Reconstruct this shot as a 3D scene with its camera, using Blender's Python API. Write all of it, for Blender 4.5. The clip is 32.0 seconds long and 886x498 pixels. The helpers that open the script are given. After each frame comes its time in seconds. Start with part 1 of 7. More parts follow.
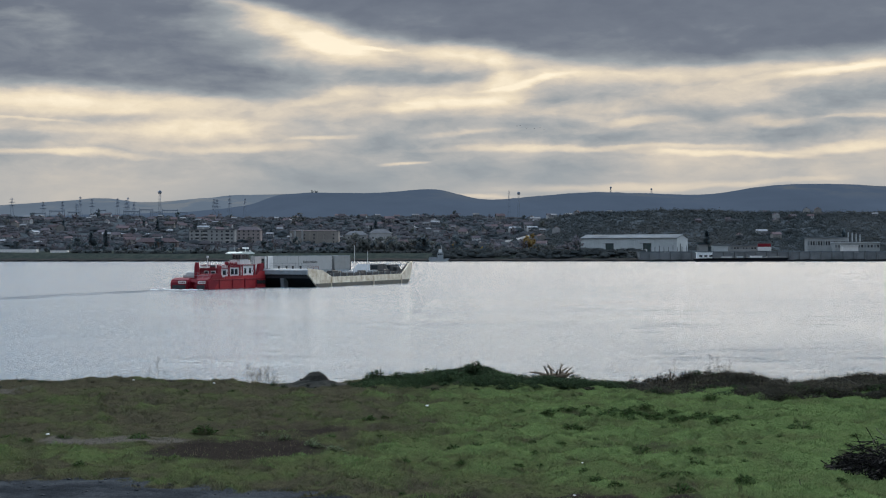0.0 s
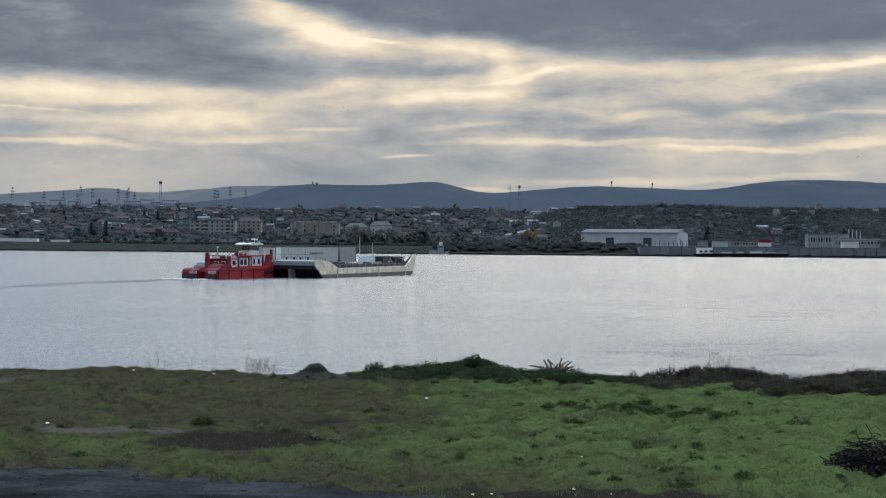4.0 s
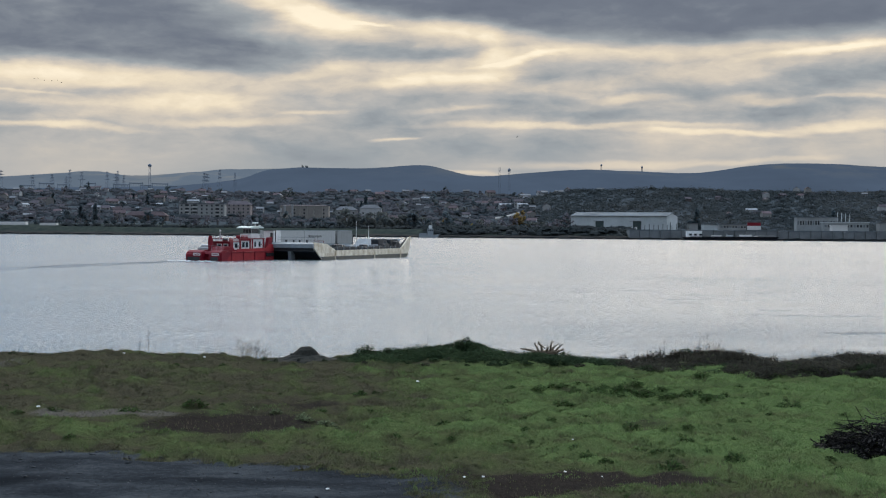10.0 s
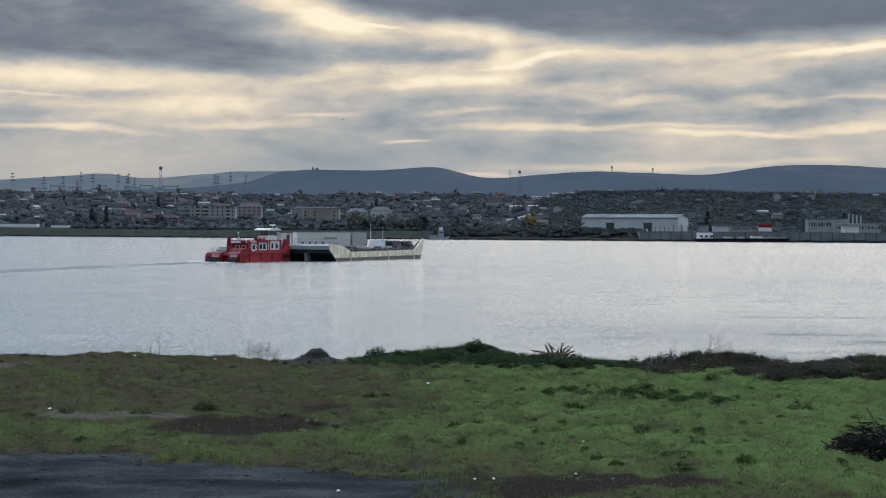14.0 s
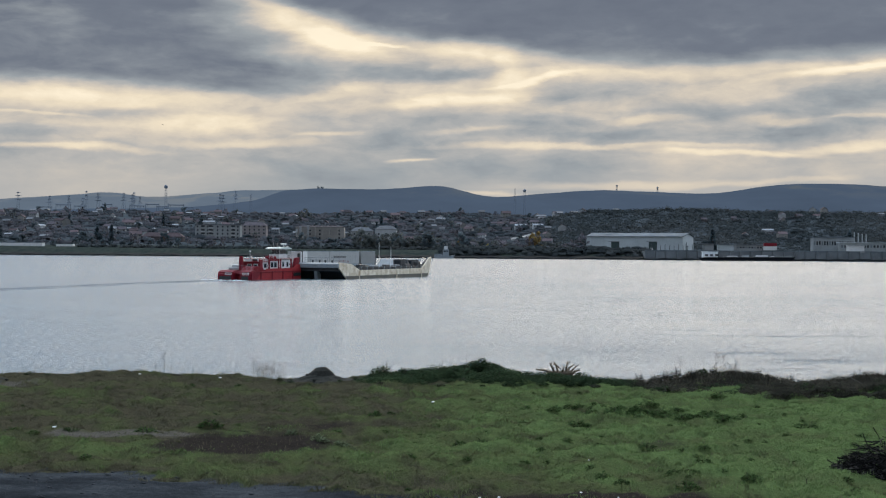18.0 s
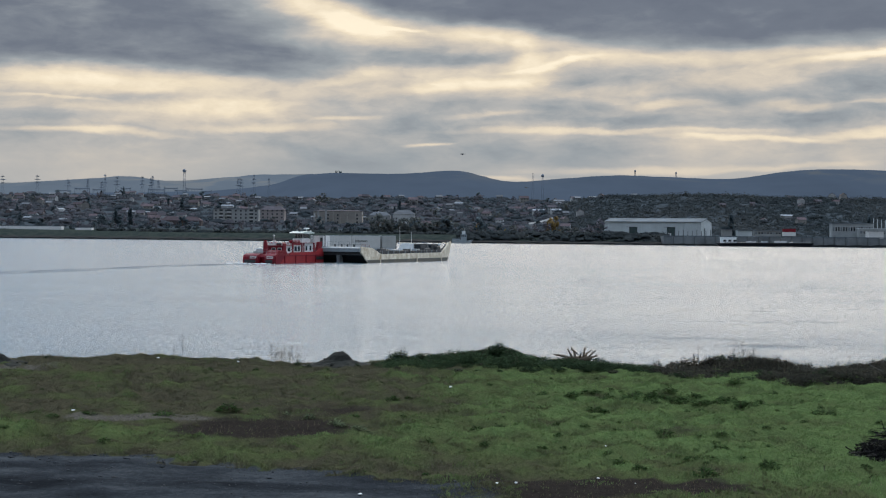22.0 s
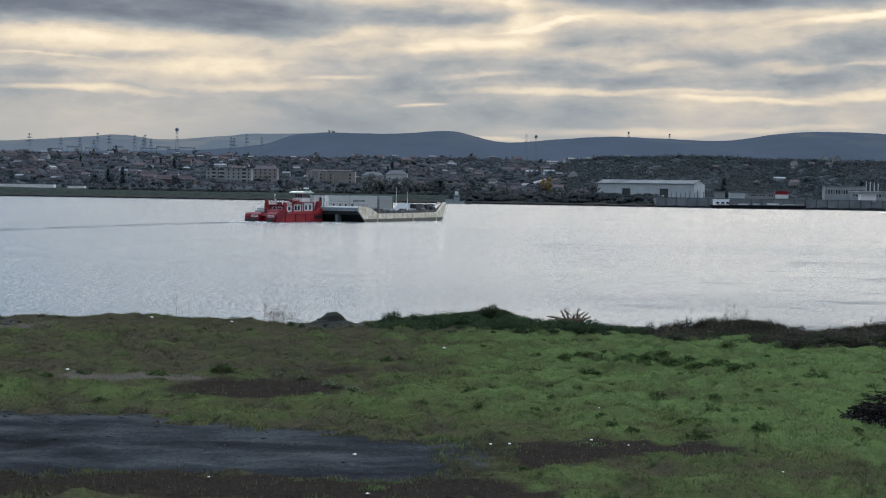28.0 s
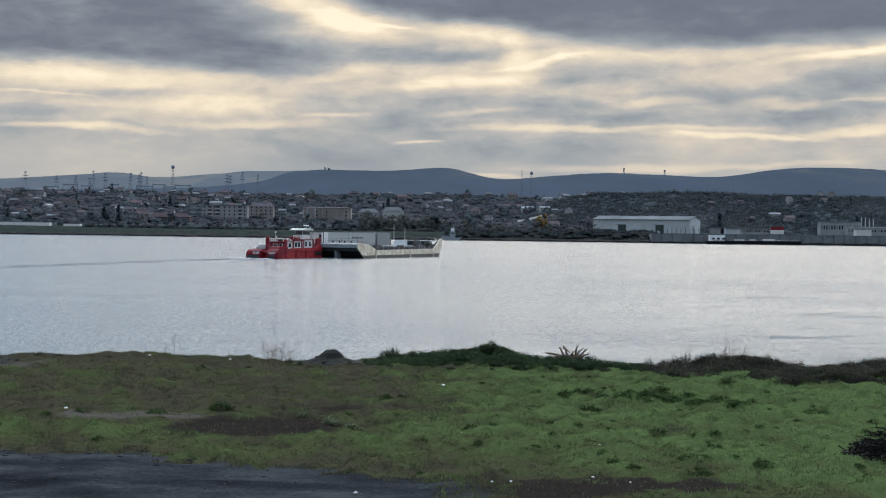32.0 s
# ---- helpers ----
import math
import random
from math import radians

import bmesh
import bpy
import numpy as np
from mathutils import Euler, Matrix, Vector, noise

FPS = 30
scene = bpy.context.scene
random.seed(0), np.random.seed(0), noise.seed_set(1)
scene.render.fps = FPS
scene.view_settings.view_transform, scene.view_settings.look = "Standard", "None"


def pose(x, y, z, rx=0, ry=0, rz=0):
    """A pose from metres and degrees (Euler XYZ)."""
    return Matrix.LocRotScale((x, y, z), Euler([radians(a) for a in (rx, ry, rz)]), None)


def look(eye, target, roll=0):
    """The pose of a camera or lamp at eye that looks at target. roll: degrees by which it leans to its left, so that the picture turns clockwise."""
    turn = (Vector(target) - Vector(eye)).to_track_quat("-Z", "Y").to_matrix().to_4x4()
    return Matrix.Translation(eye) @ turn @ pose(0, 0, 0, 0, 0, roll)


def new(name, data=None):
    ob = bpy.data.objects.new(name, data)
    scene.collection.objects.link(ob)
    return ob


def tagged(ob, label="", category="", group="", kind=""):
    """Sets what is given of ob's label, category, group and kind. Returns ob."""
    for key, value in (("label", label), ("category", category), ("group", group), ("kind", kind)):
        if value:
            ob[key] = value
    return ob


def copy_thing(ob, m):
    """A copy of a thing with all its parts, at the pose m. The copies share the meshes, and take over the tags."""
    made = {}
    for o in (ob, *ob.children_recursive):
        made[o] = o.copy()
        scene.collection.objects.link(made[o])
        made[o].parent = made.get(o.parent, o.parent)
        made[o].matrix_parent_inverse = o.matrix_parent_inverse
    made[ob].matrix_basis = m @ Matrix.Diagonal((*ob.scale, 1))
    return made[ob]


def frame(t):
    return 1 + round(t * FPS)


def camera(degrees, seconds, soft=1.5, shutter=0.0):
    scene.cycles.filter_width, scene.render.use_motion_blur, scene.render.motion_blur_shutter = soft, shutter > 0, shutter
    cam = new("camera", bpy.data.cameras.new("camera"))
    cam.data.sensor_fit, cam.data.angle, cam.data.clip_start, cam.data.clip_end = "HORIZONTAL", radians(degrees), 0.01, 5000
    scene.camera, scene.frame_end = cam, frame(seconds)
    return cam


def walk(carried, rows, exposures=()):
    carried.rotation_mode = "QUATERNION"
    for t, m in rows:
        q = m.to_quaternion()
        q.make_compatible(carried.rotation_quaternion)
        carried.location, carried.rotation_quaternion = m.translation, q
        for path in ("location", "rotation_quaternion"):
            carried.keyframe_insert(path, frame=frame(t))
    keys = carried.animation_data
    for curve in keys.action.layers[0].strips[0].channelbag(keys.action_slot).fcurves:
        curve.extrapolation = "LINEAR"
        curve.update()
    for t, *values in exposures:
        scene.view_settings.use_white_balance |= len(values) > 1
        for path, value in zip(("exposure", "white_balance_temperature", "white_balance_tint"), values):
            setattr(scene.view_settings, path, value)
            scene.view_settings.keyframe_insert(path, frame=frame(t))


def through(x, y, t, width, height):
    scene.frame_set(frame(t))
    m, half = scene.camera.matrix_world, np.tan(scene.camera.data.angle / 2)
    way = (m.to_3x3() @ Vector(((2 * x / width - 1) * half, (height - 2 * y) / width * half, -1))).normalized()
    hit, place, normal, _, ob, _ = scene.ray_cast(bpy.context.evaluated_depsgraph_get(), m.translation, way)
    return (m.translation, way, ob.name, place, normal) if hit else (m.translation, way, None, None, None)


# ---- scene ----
# One still standpoint on a low dyke; the hand sways and turns a little.
EYE = 6.5          # metres over the water
LENS = 33.56
cam = camera(LENS, 32.0, soft=1.15)
# seconds, tilt up, turn left, lean, sideways, up


def held(t, up, turn, lean, dx, dz):
    return t, pose(dx, 0, EYE + dz, 90 + up, 0, turn) @ pose(0, 0, 0, 0, 0, lean)


walk(cam, [held(*row) for row in [
    (0, 0.088, 0.023, -0.095, 0.040, 0.002),
    (0.5, 0.121, -0.043, -0.097, 0.040, 0.002),
    (1, 0.121, -0.031, -0.100, 0.043, 0.002),
    (1.5, 0.054, -0.006, -0.099, 0.042, 0.003),
    (2, -0.025, 0.027, 0.057, 0.035, -0.000),
    (2.5, -0.086, 0.046, 0.147, 0.041, -0.004),
    (3, -0.126, 0.047, 0.257, 0.031, 0.000),
    (3.5, -0.162, 0.044, 0.349, 0.026, 0.001),
    (5.5, -0.226, -0.025, 0.571, 0.010, 0.000),
    (6, -0.230, -0.030, 0.577, 0.003, -0.002),
    (6.5, -0.255, -0.095, 0.570, 0.009, -0.002),
    (7, -0.310, -0.210, 0.655, 0.006, -0.008),
    (7.5, -0.371, -0.334, 0.634, 0.005, -0.005),
    (8, -0.450, -0.412, 0.615, 0.005, -0.004),
    (8.5, -0.543, -0.444, 0.651, 0.004, -0.002),
    (9, -0.622, -0.421, 0.572, 0.007, -0.001),
    (9.5, -0.739, -0.393, 0.472, 0.008, -0.002),
    (10, -0.839, -0.372, 0.428, 0.003, -0.002),
    (10.5, -0.936, -0.330, 0.383, 0.011, -0.005),
    (11, -1.023, -0.295, 0.336, 0.014, -0.008),
    (11.5, -1.056, -0.243, 0.246, 0.009, -0.005),
    (12, -1.066, -0.182, 0.300, 0.003, -0.004),
    (12.5, -1.060, -0.138, 0.234, 0.011, -0.002),
    (13, -1.032, -0.125, 0.295, -0.002, -0.004),
    (13.5, -0.941, -0.060, 0.352, 0.012, 0.002),
    (14, -0.766, 0.039, 0.369, 0.006, -0.003),
    (14.5, -0.535, 0.172, 0.387, 0.007, -0.005),
    (16.5, -0.008, 0.267, 0.484, -0.003, -0.006),
    (17, 0.041, 0.263, 0.531, -0.002, -0.002),
    (17.5, 0.031, 0.261, 0.440, 0.002, -0.004),
    (18, -0.034, 0.237, 0.374, 0.005, -0.009),
    (18.5, -0.163, 0.201, 0.340, 0.011, -0.008),
    (19, -0.287, 0.181, 0.264, 0.017, -0.008),
    (19.5, -0.462, 0.258, 0.308, 0.008, -0.005),
    (20, -0.650, 0.402, 0.367, 0.005, 0.002),
    (20.5, -0.798, 0.629, 0.345, 0.016, -0.006),
    (21, -0.816, 0.815, 0.354, 0.007, -0.011),
    (21.5, -0.749, 0.918, 0.463, 0.008, -0.011),
    (22, -0.635, 0.924, 0.549, 0.002, -0.001),
    (22.5, -0.530, 0.863, 0.572, 0.005, -0.008),
    (23, -0.501, 0.801, 0.601, -0.003, -0.005),
    (23.5, -0.529, 0.814, 0.553, 0.007, -0.004),
    (24, -0.553, 0.915, 0.496, 0.010, -0.009),
    (24.5, -0.643, 1.016, 0.400, 0.009, -0.001),
    (25, -0.807, 1.114, 0.396, 0.008, 0.001),
    (25.5, -1.061, 1.207, 0.400, 0.004, -0.007),
    (27.5, -2.225, 0.888, 0.879, -0.009, 0.002),
    (28, -2.175, 0.621, 0.884, -0.027, 0.014),
    (28.5, -1.893, 0.464, 0.804, -0.039, 0.008),
    (29, -1.487, 0.462, 0.699, -0.049, 0.016),
    (29.5, -1.066, 0.474, 0.543, -0.054, 0.021),
    (30, -0.737, 0.432, 0.427, -0.059, 0.020),
    (30.5, -0.594, 0.337, 0.445, -0.072, 0.021),
    (31, -0.601, 0.307, 0.574, -0.075, 0.020),
    (31.5, -0.680, 0.369, 0.654, -0.077, 0.017),
    (32, -0.742, 0.482, 0.706, -0.081, 0.017),
]], exposures=[(0, 0.0), (25.0, 0.0), (28.0, 0.05), (32.0, 0.05)])

# ---------------------------------------------------------------- sky and sun
SUN_AZ, SUN_EL = 14.0, 32.0       # degrees to the right of +y, over the horizon


def nodes_of(tree):
    tree.nodes.clear()

    def add(kind, **sets):
        n = tree.nodes.new(kind)
        for k, v in sets.items():
            if k == "operation":
                n.operation = v
            elif k == "blend":
                n.blend_type = v
            elif k == "dtype":
                n.data_type = v
            elif k == "interp":
                n.interpolation_type = v
            elif k == "vtype":
                n.vector_type = v
            elif k == "attribute":
                n.attribute_name = v
            elif k == "inputs":
                for i, x in v.items():
                    if isinstance(x, bpy.types.NodeSocket):
                        tree.links.new(x, n.inputs[i])
                    else:
                        n.inputs[i].default_value = x
        return n
    return add


def math_node(add, op, a, b=0.0, clamp=False):
    n = add("ShaderNodeMath", operation=op, inputs={0: a, 1: b})
    n.use_clamp = clamp
    return n.outputs[0]


def ramp_node(add, fac, stops):
    n = add("ShaderNodeValToRGB", inputs={0: fac})
    e = n.color_ramp.elements
    while len(e) < len(stops):
        e.new(0.5)
    for el, (p, c) in zip(e, stops):
        el.position, el.color = p, (*c, 1)
    return n.outputs[0]


# The two dark cloud decks end in edges: azimuth, height of the lower rim.
DECK_RIGHT = [(-5.5, 4.7), (-4.1, 4.24), (-3.2, 4.06), (-2.0, 3.86), (-1.2, 3.62), (0.0, 3.48), (0.9, 3.40), (1.5, 3.20), (2.8, 3.12), (4.4, 3.08), (6.0, 3.16), (8.5, 3.26)]
DECK_LEFT = [(-8.5, 2.62), (-6.8, 2.65), (-5.2, 2.63), (-4.2, 2.58), (-3.0, 2.58), (-1.8, 2.70), (-0.6, 2.9), (0.6, 3.05), (8.5, 3.3)]
# Cloud banks: centre x, height, half length, half depth, slope, strength.
CLOUD_DARK = [
    (-1.7, 3.08, 2.2, 0.22, -2, 0.32), (0.1, 3.08, 1.5, 0.13, 3, 0.14), (2.7, 2.80, 1.5, 0.26, 4, 0.24), (4.3, 2.42, 1.5, 0.16, 2, 0.20),
    (7.0, 2.62, 2.0, 0.36, 6, 0.32), (6.7, 2.12, 1.8, 0.15, 3, 0.20), (1.5, 2.24, 1.3, 0.16, 0, 0.24), (-0.9, 2.10, 1.6, 0.34, 2, 0.20),
    (-2.5, 2.25, 0.8, 0.20, 0, 0.18), (-5.9, 2.28, 1.1, 0.14, 3, 0.20), (-7.2, 1.98, 1.5, 0.13, 0, 0.22), (2.3, 2.02, 3.0, 0.10, 0, 0.16), (4.8, 1.92, 1.6, 0.06, 0, 0.12),
    (1.6, 1.45, 1.8, 0.34, 0, 0.16), (4.6, 2.1, 4.2, 0.4, 0, 0.06), (-3.0, 1.50, 2.2, 0.16, -14, 0.08),
]
CLOUD_LIGHT = [
    (-2.6, 3.86, 1.6, 0.27, -20, 0.44), (-1.25, 3.58, 0.45, 0.035, 0, 0.34), (-1.9, 3.62, 1.1, 0.16, -6, 0.20), (0.5, 3.44, 1.5, 0.17, -6, 0.36), (1.05, 2.92, 0.5, 0.42, 20, 0.30),
    (1.5, 2.96, 0.9, 0.05, 9, 0.34), (0.1, 2.60, 1.6, 0.12, 5, 0.30), (-6.2, 2.58, 2.6, 0.24, 0, 0.34), (-5.4, 2.10, 3.2, 0.34, 0, 0.14), (-4.0, 2.18, 1.3, 0.20, 4, 0.20),
    (-6.7, 1.69, 1.6, 0.065, -1, 0.34), (-3.6, 1.84, 1.6, 0.08, 1, 0.20), (-2.1, 2.72, 0.8, 0.11, 8, 0.20), (-0.7, 1.54, 0.42, 0.05, 4, 0.34), (-7.2, 2.28, 1.0, 0.035, -3, 0.18), (-2.1, 2.02, 0.6, 0.05, 3, 0.2), (-6.6, 1.15, 2.6, 0.5, 0, 0.12),
]
CLOUD_GOLD = [
    (4.0, 3.10, 2.9, 0.15, 1, 0.24), (6.9, 3.10, 1.7, 0.08, 6, 0.44), (3.55, 2.30, 0.75, 0.10, 4, 0.34), (5.75, 2.26, 0.9, 0.11, -4, 0.36),
    (2.2, 1.83, 2.8, 0.055, 0, 0.30), (4.9, 1.68, 1.7, 0.06, -3, 0.32), (7.2, 1.78, 1.5, 0.10, 4, 0.34), (2.9, 1.13, 2.2, 0.085, 1, 0.26), (0.7, 0.98, 0.7, 0.05, 0, 0.26), (7.3, 2.28, 0.9, 0.04, 0, 0.2), (0.2, 2.06, 0.9, 0.06, 3, 0.22), (5.6, 1.16, 1.6, 0.05, 3, 0.16), (5.4, 1.40, 4.4, 0.55, 0, 0.18),
]


def build_sky():
    world = bpy.data.worlds.new("sky")
    scene.world = world
    world.use_nodes = True
    tree = world.node_tree
    add = nodes_of(tree)
    m = lambda *a, **k: math_node(add, *a, **k)
    way = add("ShaderNodeTexCoord").outputs["Generated"]
    xyz = add("ShaderNodeSeparateXYZ", inputs={0: way}).outputs
    az = m("MULTIPLY", m("ARCTAN2", xyz[0], xyz[1]), 26.0)
    el = m("MULTIPLY", m("ARCSINE", xyz[2]), 26.0)
    flat = add("ShaderNodeCombineXYZ", inputs={0: az, 1: el}).outputs[0]

    def field(vec, size, scale, detail, rough, at=(0, 0, 0)):
        mp = add("ShaderNodeMapping", inputs={0: vec, "Scale": size, "Location": at}).outputs[0]
        return add("ShaderNodeTexNoise", inputs={"Vector": mp, "Scale": scale, "Detail": detail, "Roughness": rough})

    # long low streaks and finer curls bend the banks
    warp = field(flat, (0.55, 1.9, 1), 0.9, 6.0, 0.58).outputs["Color"]
    push = add("ShaderNodeVectorMath", operation="MULTIPLY_ADD", inputs={0: warp, 1: (1.1, 0.34, 0), 2: flat}).outputs[0]
    bent = add("ShaderNodeVectorMath", operation="SUBTRACT", inputs={0: push, 1: (0.55, 0.17, 0)}).outputs[0]
    bent_xy = add("ShaderNodeSeparateXYZ", inputs={0: bent}).outputs

    def banks(rows):
        total = None
        for cx, cy, rx, ry, slope, force in rows:
            mp = add("ShaderNodeMapping", inputs={0: bent, "Location": (cx, cy, 0), "Rotation": (0, 0, radians(slope)), "Scale": (rx, ry, 1)})
            mp.vector_type = "TEXTURE"
            far = add("ShaderNodeVectorMath", operation="LENGTH", inputs={0: mp.outputs[0]}).outputs["Value"]
            soft = add("ShaderNodeMapRange", interp="SMOOTHSTEP", inputs={0: far, 1: 0.2, 2: 1.35, 3: force, 4: 0.0}).outputs[0]
            total = soft if total is None else m("ADD", total, soft)
        return total

    def above(rim, lo, hi):
        """How deep inside a deck whose lower rim is given along the azimuth."""
        along_sky = add("ShaderNodeMapRange", inputs={0: bent_xy[0], 1: -8.5, 2: 8.5}).outputs[0]
        line = ramp_node(add, along_sky, [((x + 8.5) / 17.0, (h / 6.0,) * 3) for x, h in rim])
        over = m("SUBTRACT", bent_xy[1], m("MULTIPLY", line, 6.0))
        return add("ShaderNodeMapRange", interp="SMOOTHSTEP", inputs={0: over, 1: lo, 2: hi}).outputs[0]

    fine = field(bent, (0.7, 2.6, 1), 0.8, 7.0, 0.56).outputs["Fac"]
    curl = field(bent, (1.1, 2.2, 1), 1.7, 6.0, 0.58, (7, 3, 0)).outputs["Fac"]
    broad = field(flat, (0.10, 0.22, 1), 1.0, 4.0, 0.5).outputs["Fac"]
    # the veil's thickness by height: a grey haze low down, thin in the middle, a deck above, open higher up
    height = add("ShaderNodeMapRange", inputs={0: el, 1: 0.0, 2: 41.0}).outputs[0]
    base = ramp_node(add, height, [(0.0, (0.57,) * 3), (0.034, (0.555,) * 3), (0.042, (0.49,) * 3), (0.052, (0.405,) * 3), (0.068, (0.335,) * 3), (0.082, (0.35,) * 3),
                                   (0.115, (0.45,) * 3), (0.15, (0.36,) * 3), (0.22, (0.29,) * 3), (0.40, (0.24,) * 3), (1.0, (0.24,) * 3)])
    right = m("MULTIPLY", above(DECK_RIGHT, -0.10, 0.42), 0.48)
    reach = add("ShaderNodeMapRange", interp="SMOOTHSTEP", inputs={0: m("ADD", bent_xy[0], m("SUBTRACT", bent_xy[1], 3.0)), 1: -1.5, 2: -3.9}).outputs[0]
    left = m("MULTIPLY", m("MULTIPLY", above(DECK_LEFT, -0.10, 0.34), reach), 0.46)
    # paler rents in the left deck
    rents = m("MULTIPLY", m("MULTIPLY", add("ShaderNodeMapRange", interp="SMOOTHSTEP", inputs={0: field(flat, (0.30, 1.25, 1), 0.9, 5.0, 0.55, (3.3, 1.2, 0)).outputs["Fac"], 1: 0.50, 2: 0.72}).outputs[0], left), 0.45)
    decks = m("MAXIMUM", right, m("SUBTRACT", left, rents))
    # both end where the cloud opens higher up
    decks = m("MULTIPLY", decks, add("ShaderNodeMapRange", interp="SMOOTHSTEP", inputs={0: el, 1: 7.5, 2: 5.2}).outputs[0])
    # shafts of light fan out below the hidden sun
    beam_at = m("ARCTAN2", m("SUBTRACT", el, 5.6), m("SUBTRACT", az, 4.6))
    beam = add("ShaderNodeTexNoise", inputs={"Vector": add("ShaderNodeCombineXYZ", inputs={0: beam_at}).outputs[0], "Scale": 4.2, "Detail": 1.0, "Roughness": 0.5}).outputs["Fac"]
    lower = add("ShaderNodeMapRange", interp="SMOOTHSTEP", inputs={0: el, 1: 2.6, 2: 1.5}).outputs[0]
    lower = m("MULTIPLY", lower, add("ShaderNodeMapRange", interp="SMOOTHSTEP", inputs={0: az, 1: 3.5, 2: -1.0, 3: 0.25, 4: 1.0}).outputs[0])
    rays = m("MULTIPLY", m("MULTIPLY", m("SUBTRACT", 0.5, beam), 0.55), lower)
    grain = add("ShaderNodeMapRange", interp="SMOOTHSTEP", inputs={0: el, 1: 0.9, 2: 2.0, 3: 0.22, 4: 1.0}).outputs[0]
    stirred = m("ADD", m("MULTIPLY", m("SUBTRACT", fine, 0.5), 0.50), m("MULTIPLY", m("SUBTRACT", curl, 0.5), 0.26))
    grain = m("MULTIPLY", grain, m("SUBTRACT", 1.0, m("MULTIPLY", decks, 0.9)))
    thick = m("ADD", m("ADD", base, rays), m("MULTIPLY", stirred, grain))
    thick = m("ADD", thick, m("MULTIPLY", m("SUBTRACT", broad, 0.5), 0.15))
    light = m("ADD", m("MULTIPLY", banks(CLOUD_LIGHT), 0.8), m("MULTIPLY", banks(CLOUD_GOLD), 0.66))
    thick = m("SUBTRACT", m("ADD", m("ADD", thick, decks), m("MULTIPLY", banks(CLOUD_DARK), 0.72)), light, clamp=True)
    cloud = ramp_node(add, thick, [(0.0, (1.0, 0.88, 0.68)), (0.16, (0.85, 0.735, 0.56)), (0.34, (0.635, 0.57, 0.487)), (0.46, (0.475, 0.465, 0.448)),
                                   (0.60, (0.335, 0.365, 0.388)), (0.85, (0.170, 0.195, 0.242)), (1.0, (0.138, 0.161, 0.210))])
    cloud = add("ShaderNodeMix", dtype="RGBA", blend="MULTIPLY", inputs={0: 1.0, 6: cloud, 7: m("SUBTRACT", 1.0, m("MULTIPLY", m("MULTIPLY", stirred, 0.35), grain))}).outputs[2]
    # higher up and away from the sun the light through the cloud is cooler
    cool = add("ShaderNodeMapRange", interp="SMOOTHSTEP", inputs={0: el, 1: 5.2, 2: 10.5}).outputs[0]
    clear = add("ShaderNodeTexSky")
    clear.sky_type, clear.sun_disc = "NISHITA", False
    clear.sun_elevation, clear.sun_rotation = radians(SUN_EL), radians(SUN_AZ)
    veil = ramp_node(add, m("ADD", m("MULTIPLY", fine, 0.6), m("MULTIPLY", broad, 0.5)), [(0.3, (1.06, 1.28, 1.53)), (0.8, (0.71, 0.87, 1.06))])
    toward = add("ShaderNodeVectorMath", operation="DOT_PRODUCT", inputs={0: way, 1: (math.sin(radians(SUN_AZ)) * 0.85, math.cos(radians(SUN_AZ)) * 0.85, 0.53)}).outputs["Value"]
    warm = add("ShaderNodeMapRange", interp="SMOOTHSTEP", inputs={0: toward, 1: 0.83, 2: 1.0}).outputs[0]
    front = add("ShaderNodeMapRange", inputs={0: toward, 1: -0.5, 2: 1.0, 3: 0.47, 4: 1.95}).outputs[0]
    veil = add("ShaderNodeMix", dtype="RGBA", blend="MULTIPLY", inputs={0: 1.0, 6: veil, 7: front}).outputs[2]
    veil = add("ShaderNodeMix", dtype="RGBA", inputs={0: warm, 6: veil, 7: (3.3, 3.0, 2.5, 1)}).outputs[2]
    upper = add("ShaderNodeMix", dtype="RGBA", inputs={0: 0.10, 6: veil, 7: clear.outputs[0]}).outputs[2]
    whole = add("ShaderNodeMix", dtype="RGBA", inputs={0: cool, 6: cloud, 7: upper}).outputs[2]
    bg = add("ShaderNodeBackground", inputs={0: whole, 1: 1.0})
    add("ShaderNodeOutputWorld", inputs={0: bg.outputs[0]})


build_sky()
sun = new("sun", bpy.data.lights.new("sun", "SUN"))
sun.data.energy, sun.data.angle, sun.data.color = 0.5, radians(50), (1.0, 0.9, 0.76)
sun.matrix_world = look((math.sin(radians(SUN_AZ)) * 100, math.cos(radians(SUN_AZ)) * 100, 100 * math.tan(radians(SUN_EL))), (0, 0, 0))
scene.view_settings.exposure = 0.0

# ---------------------------------------------------------------- materials


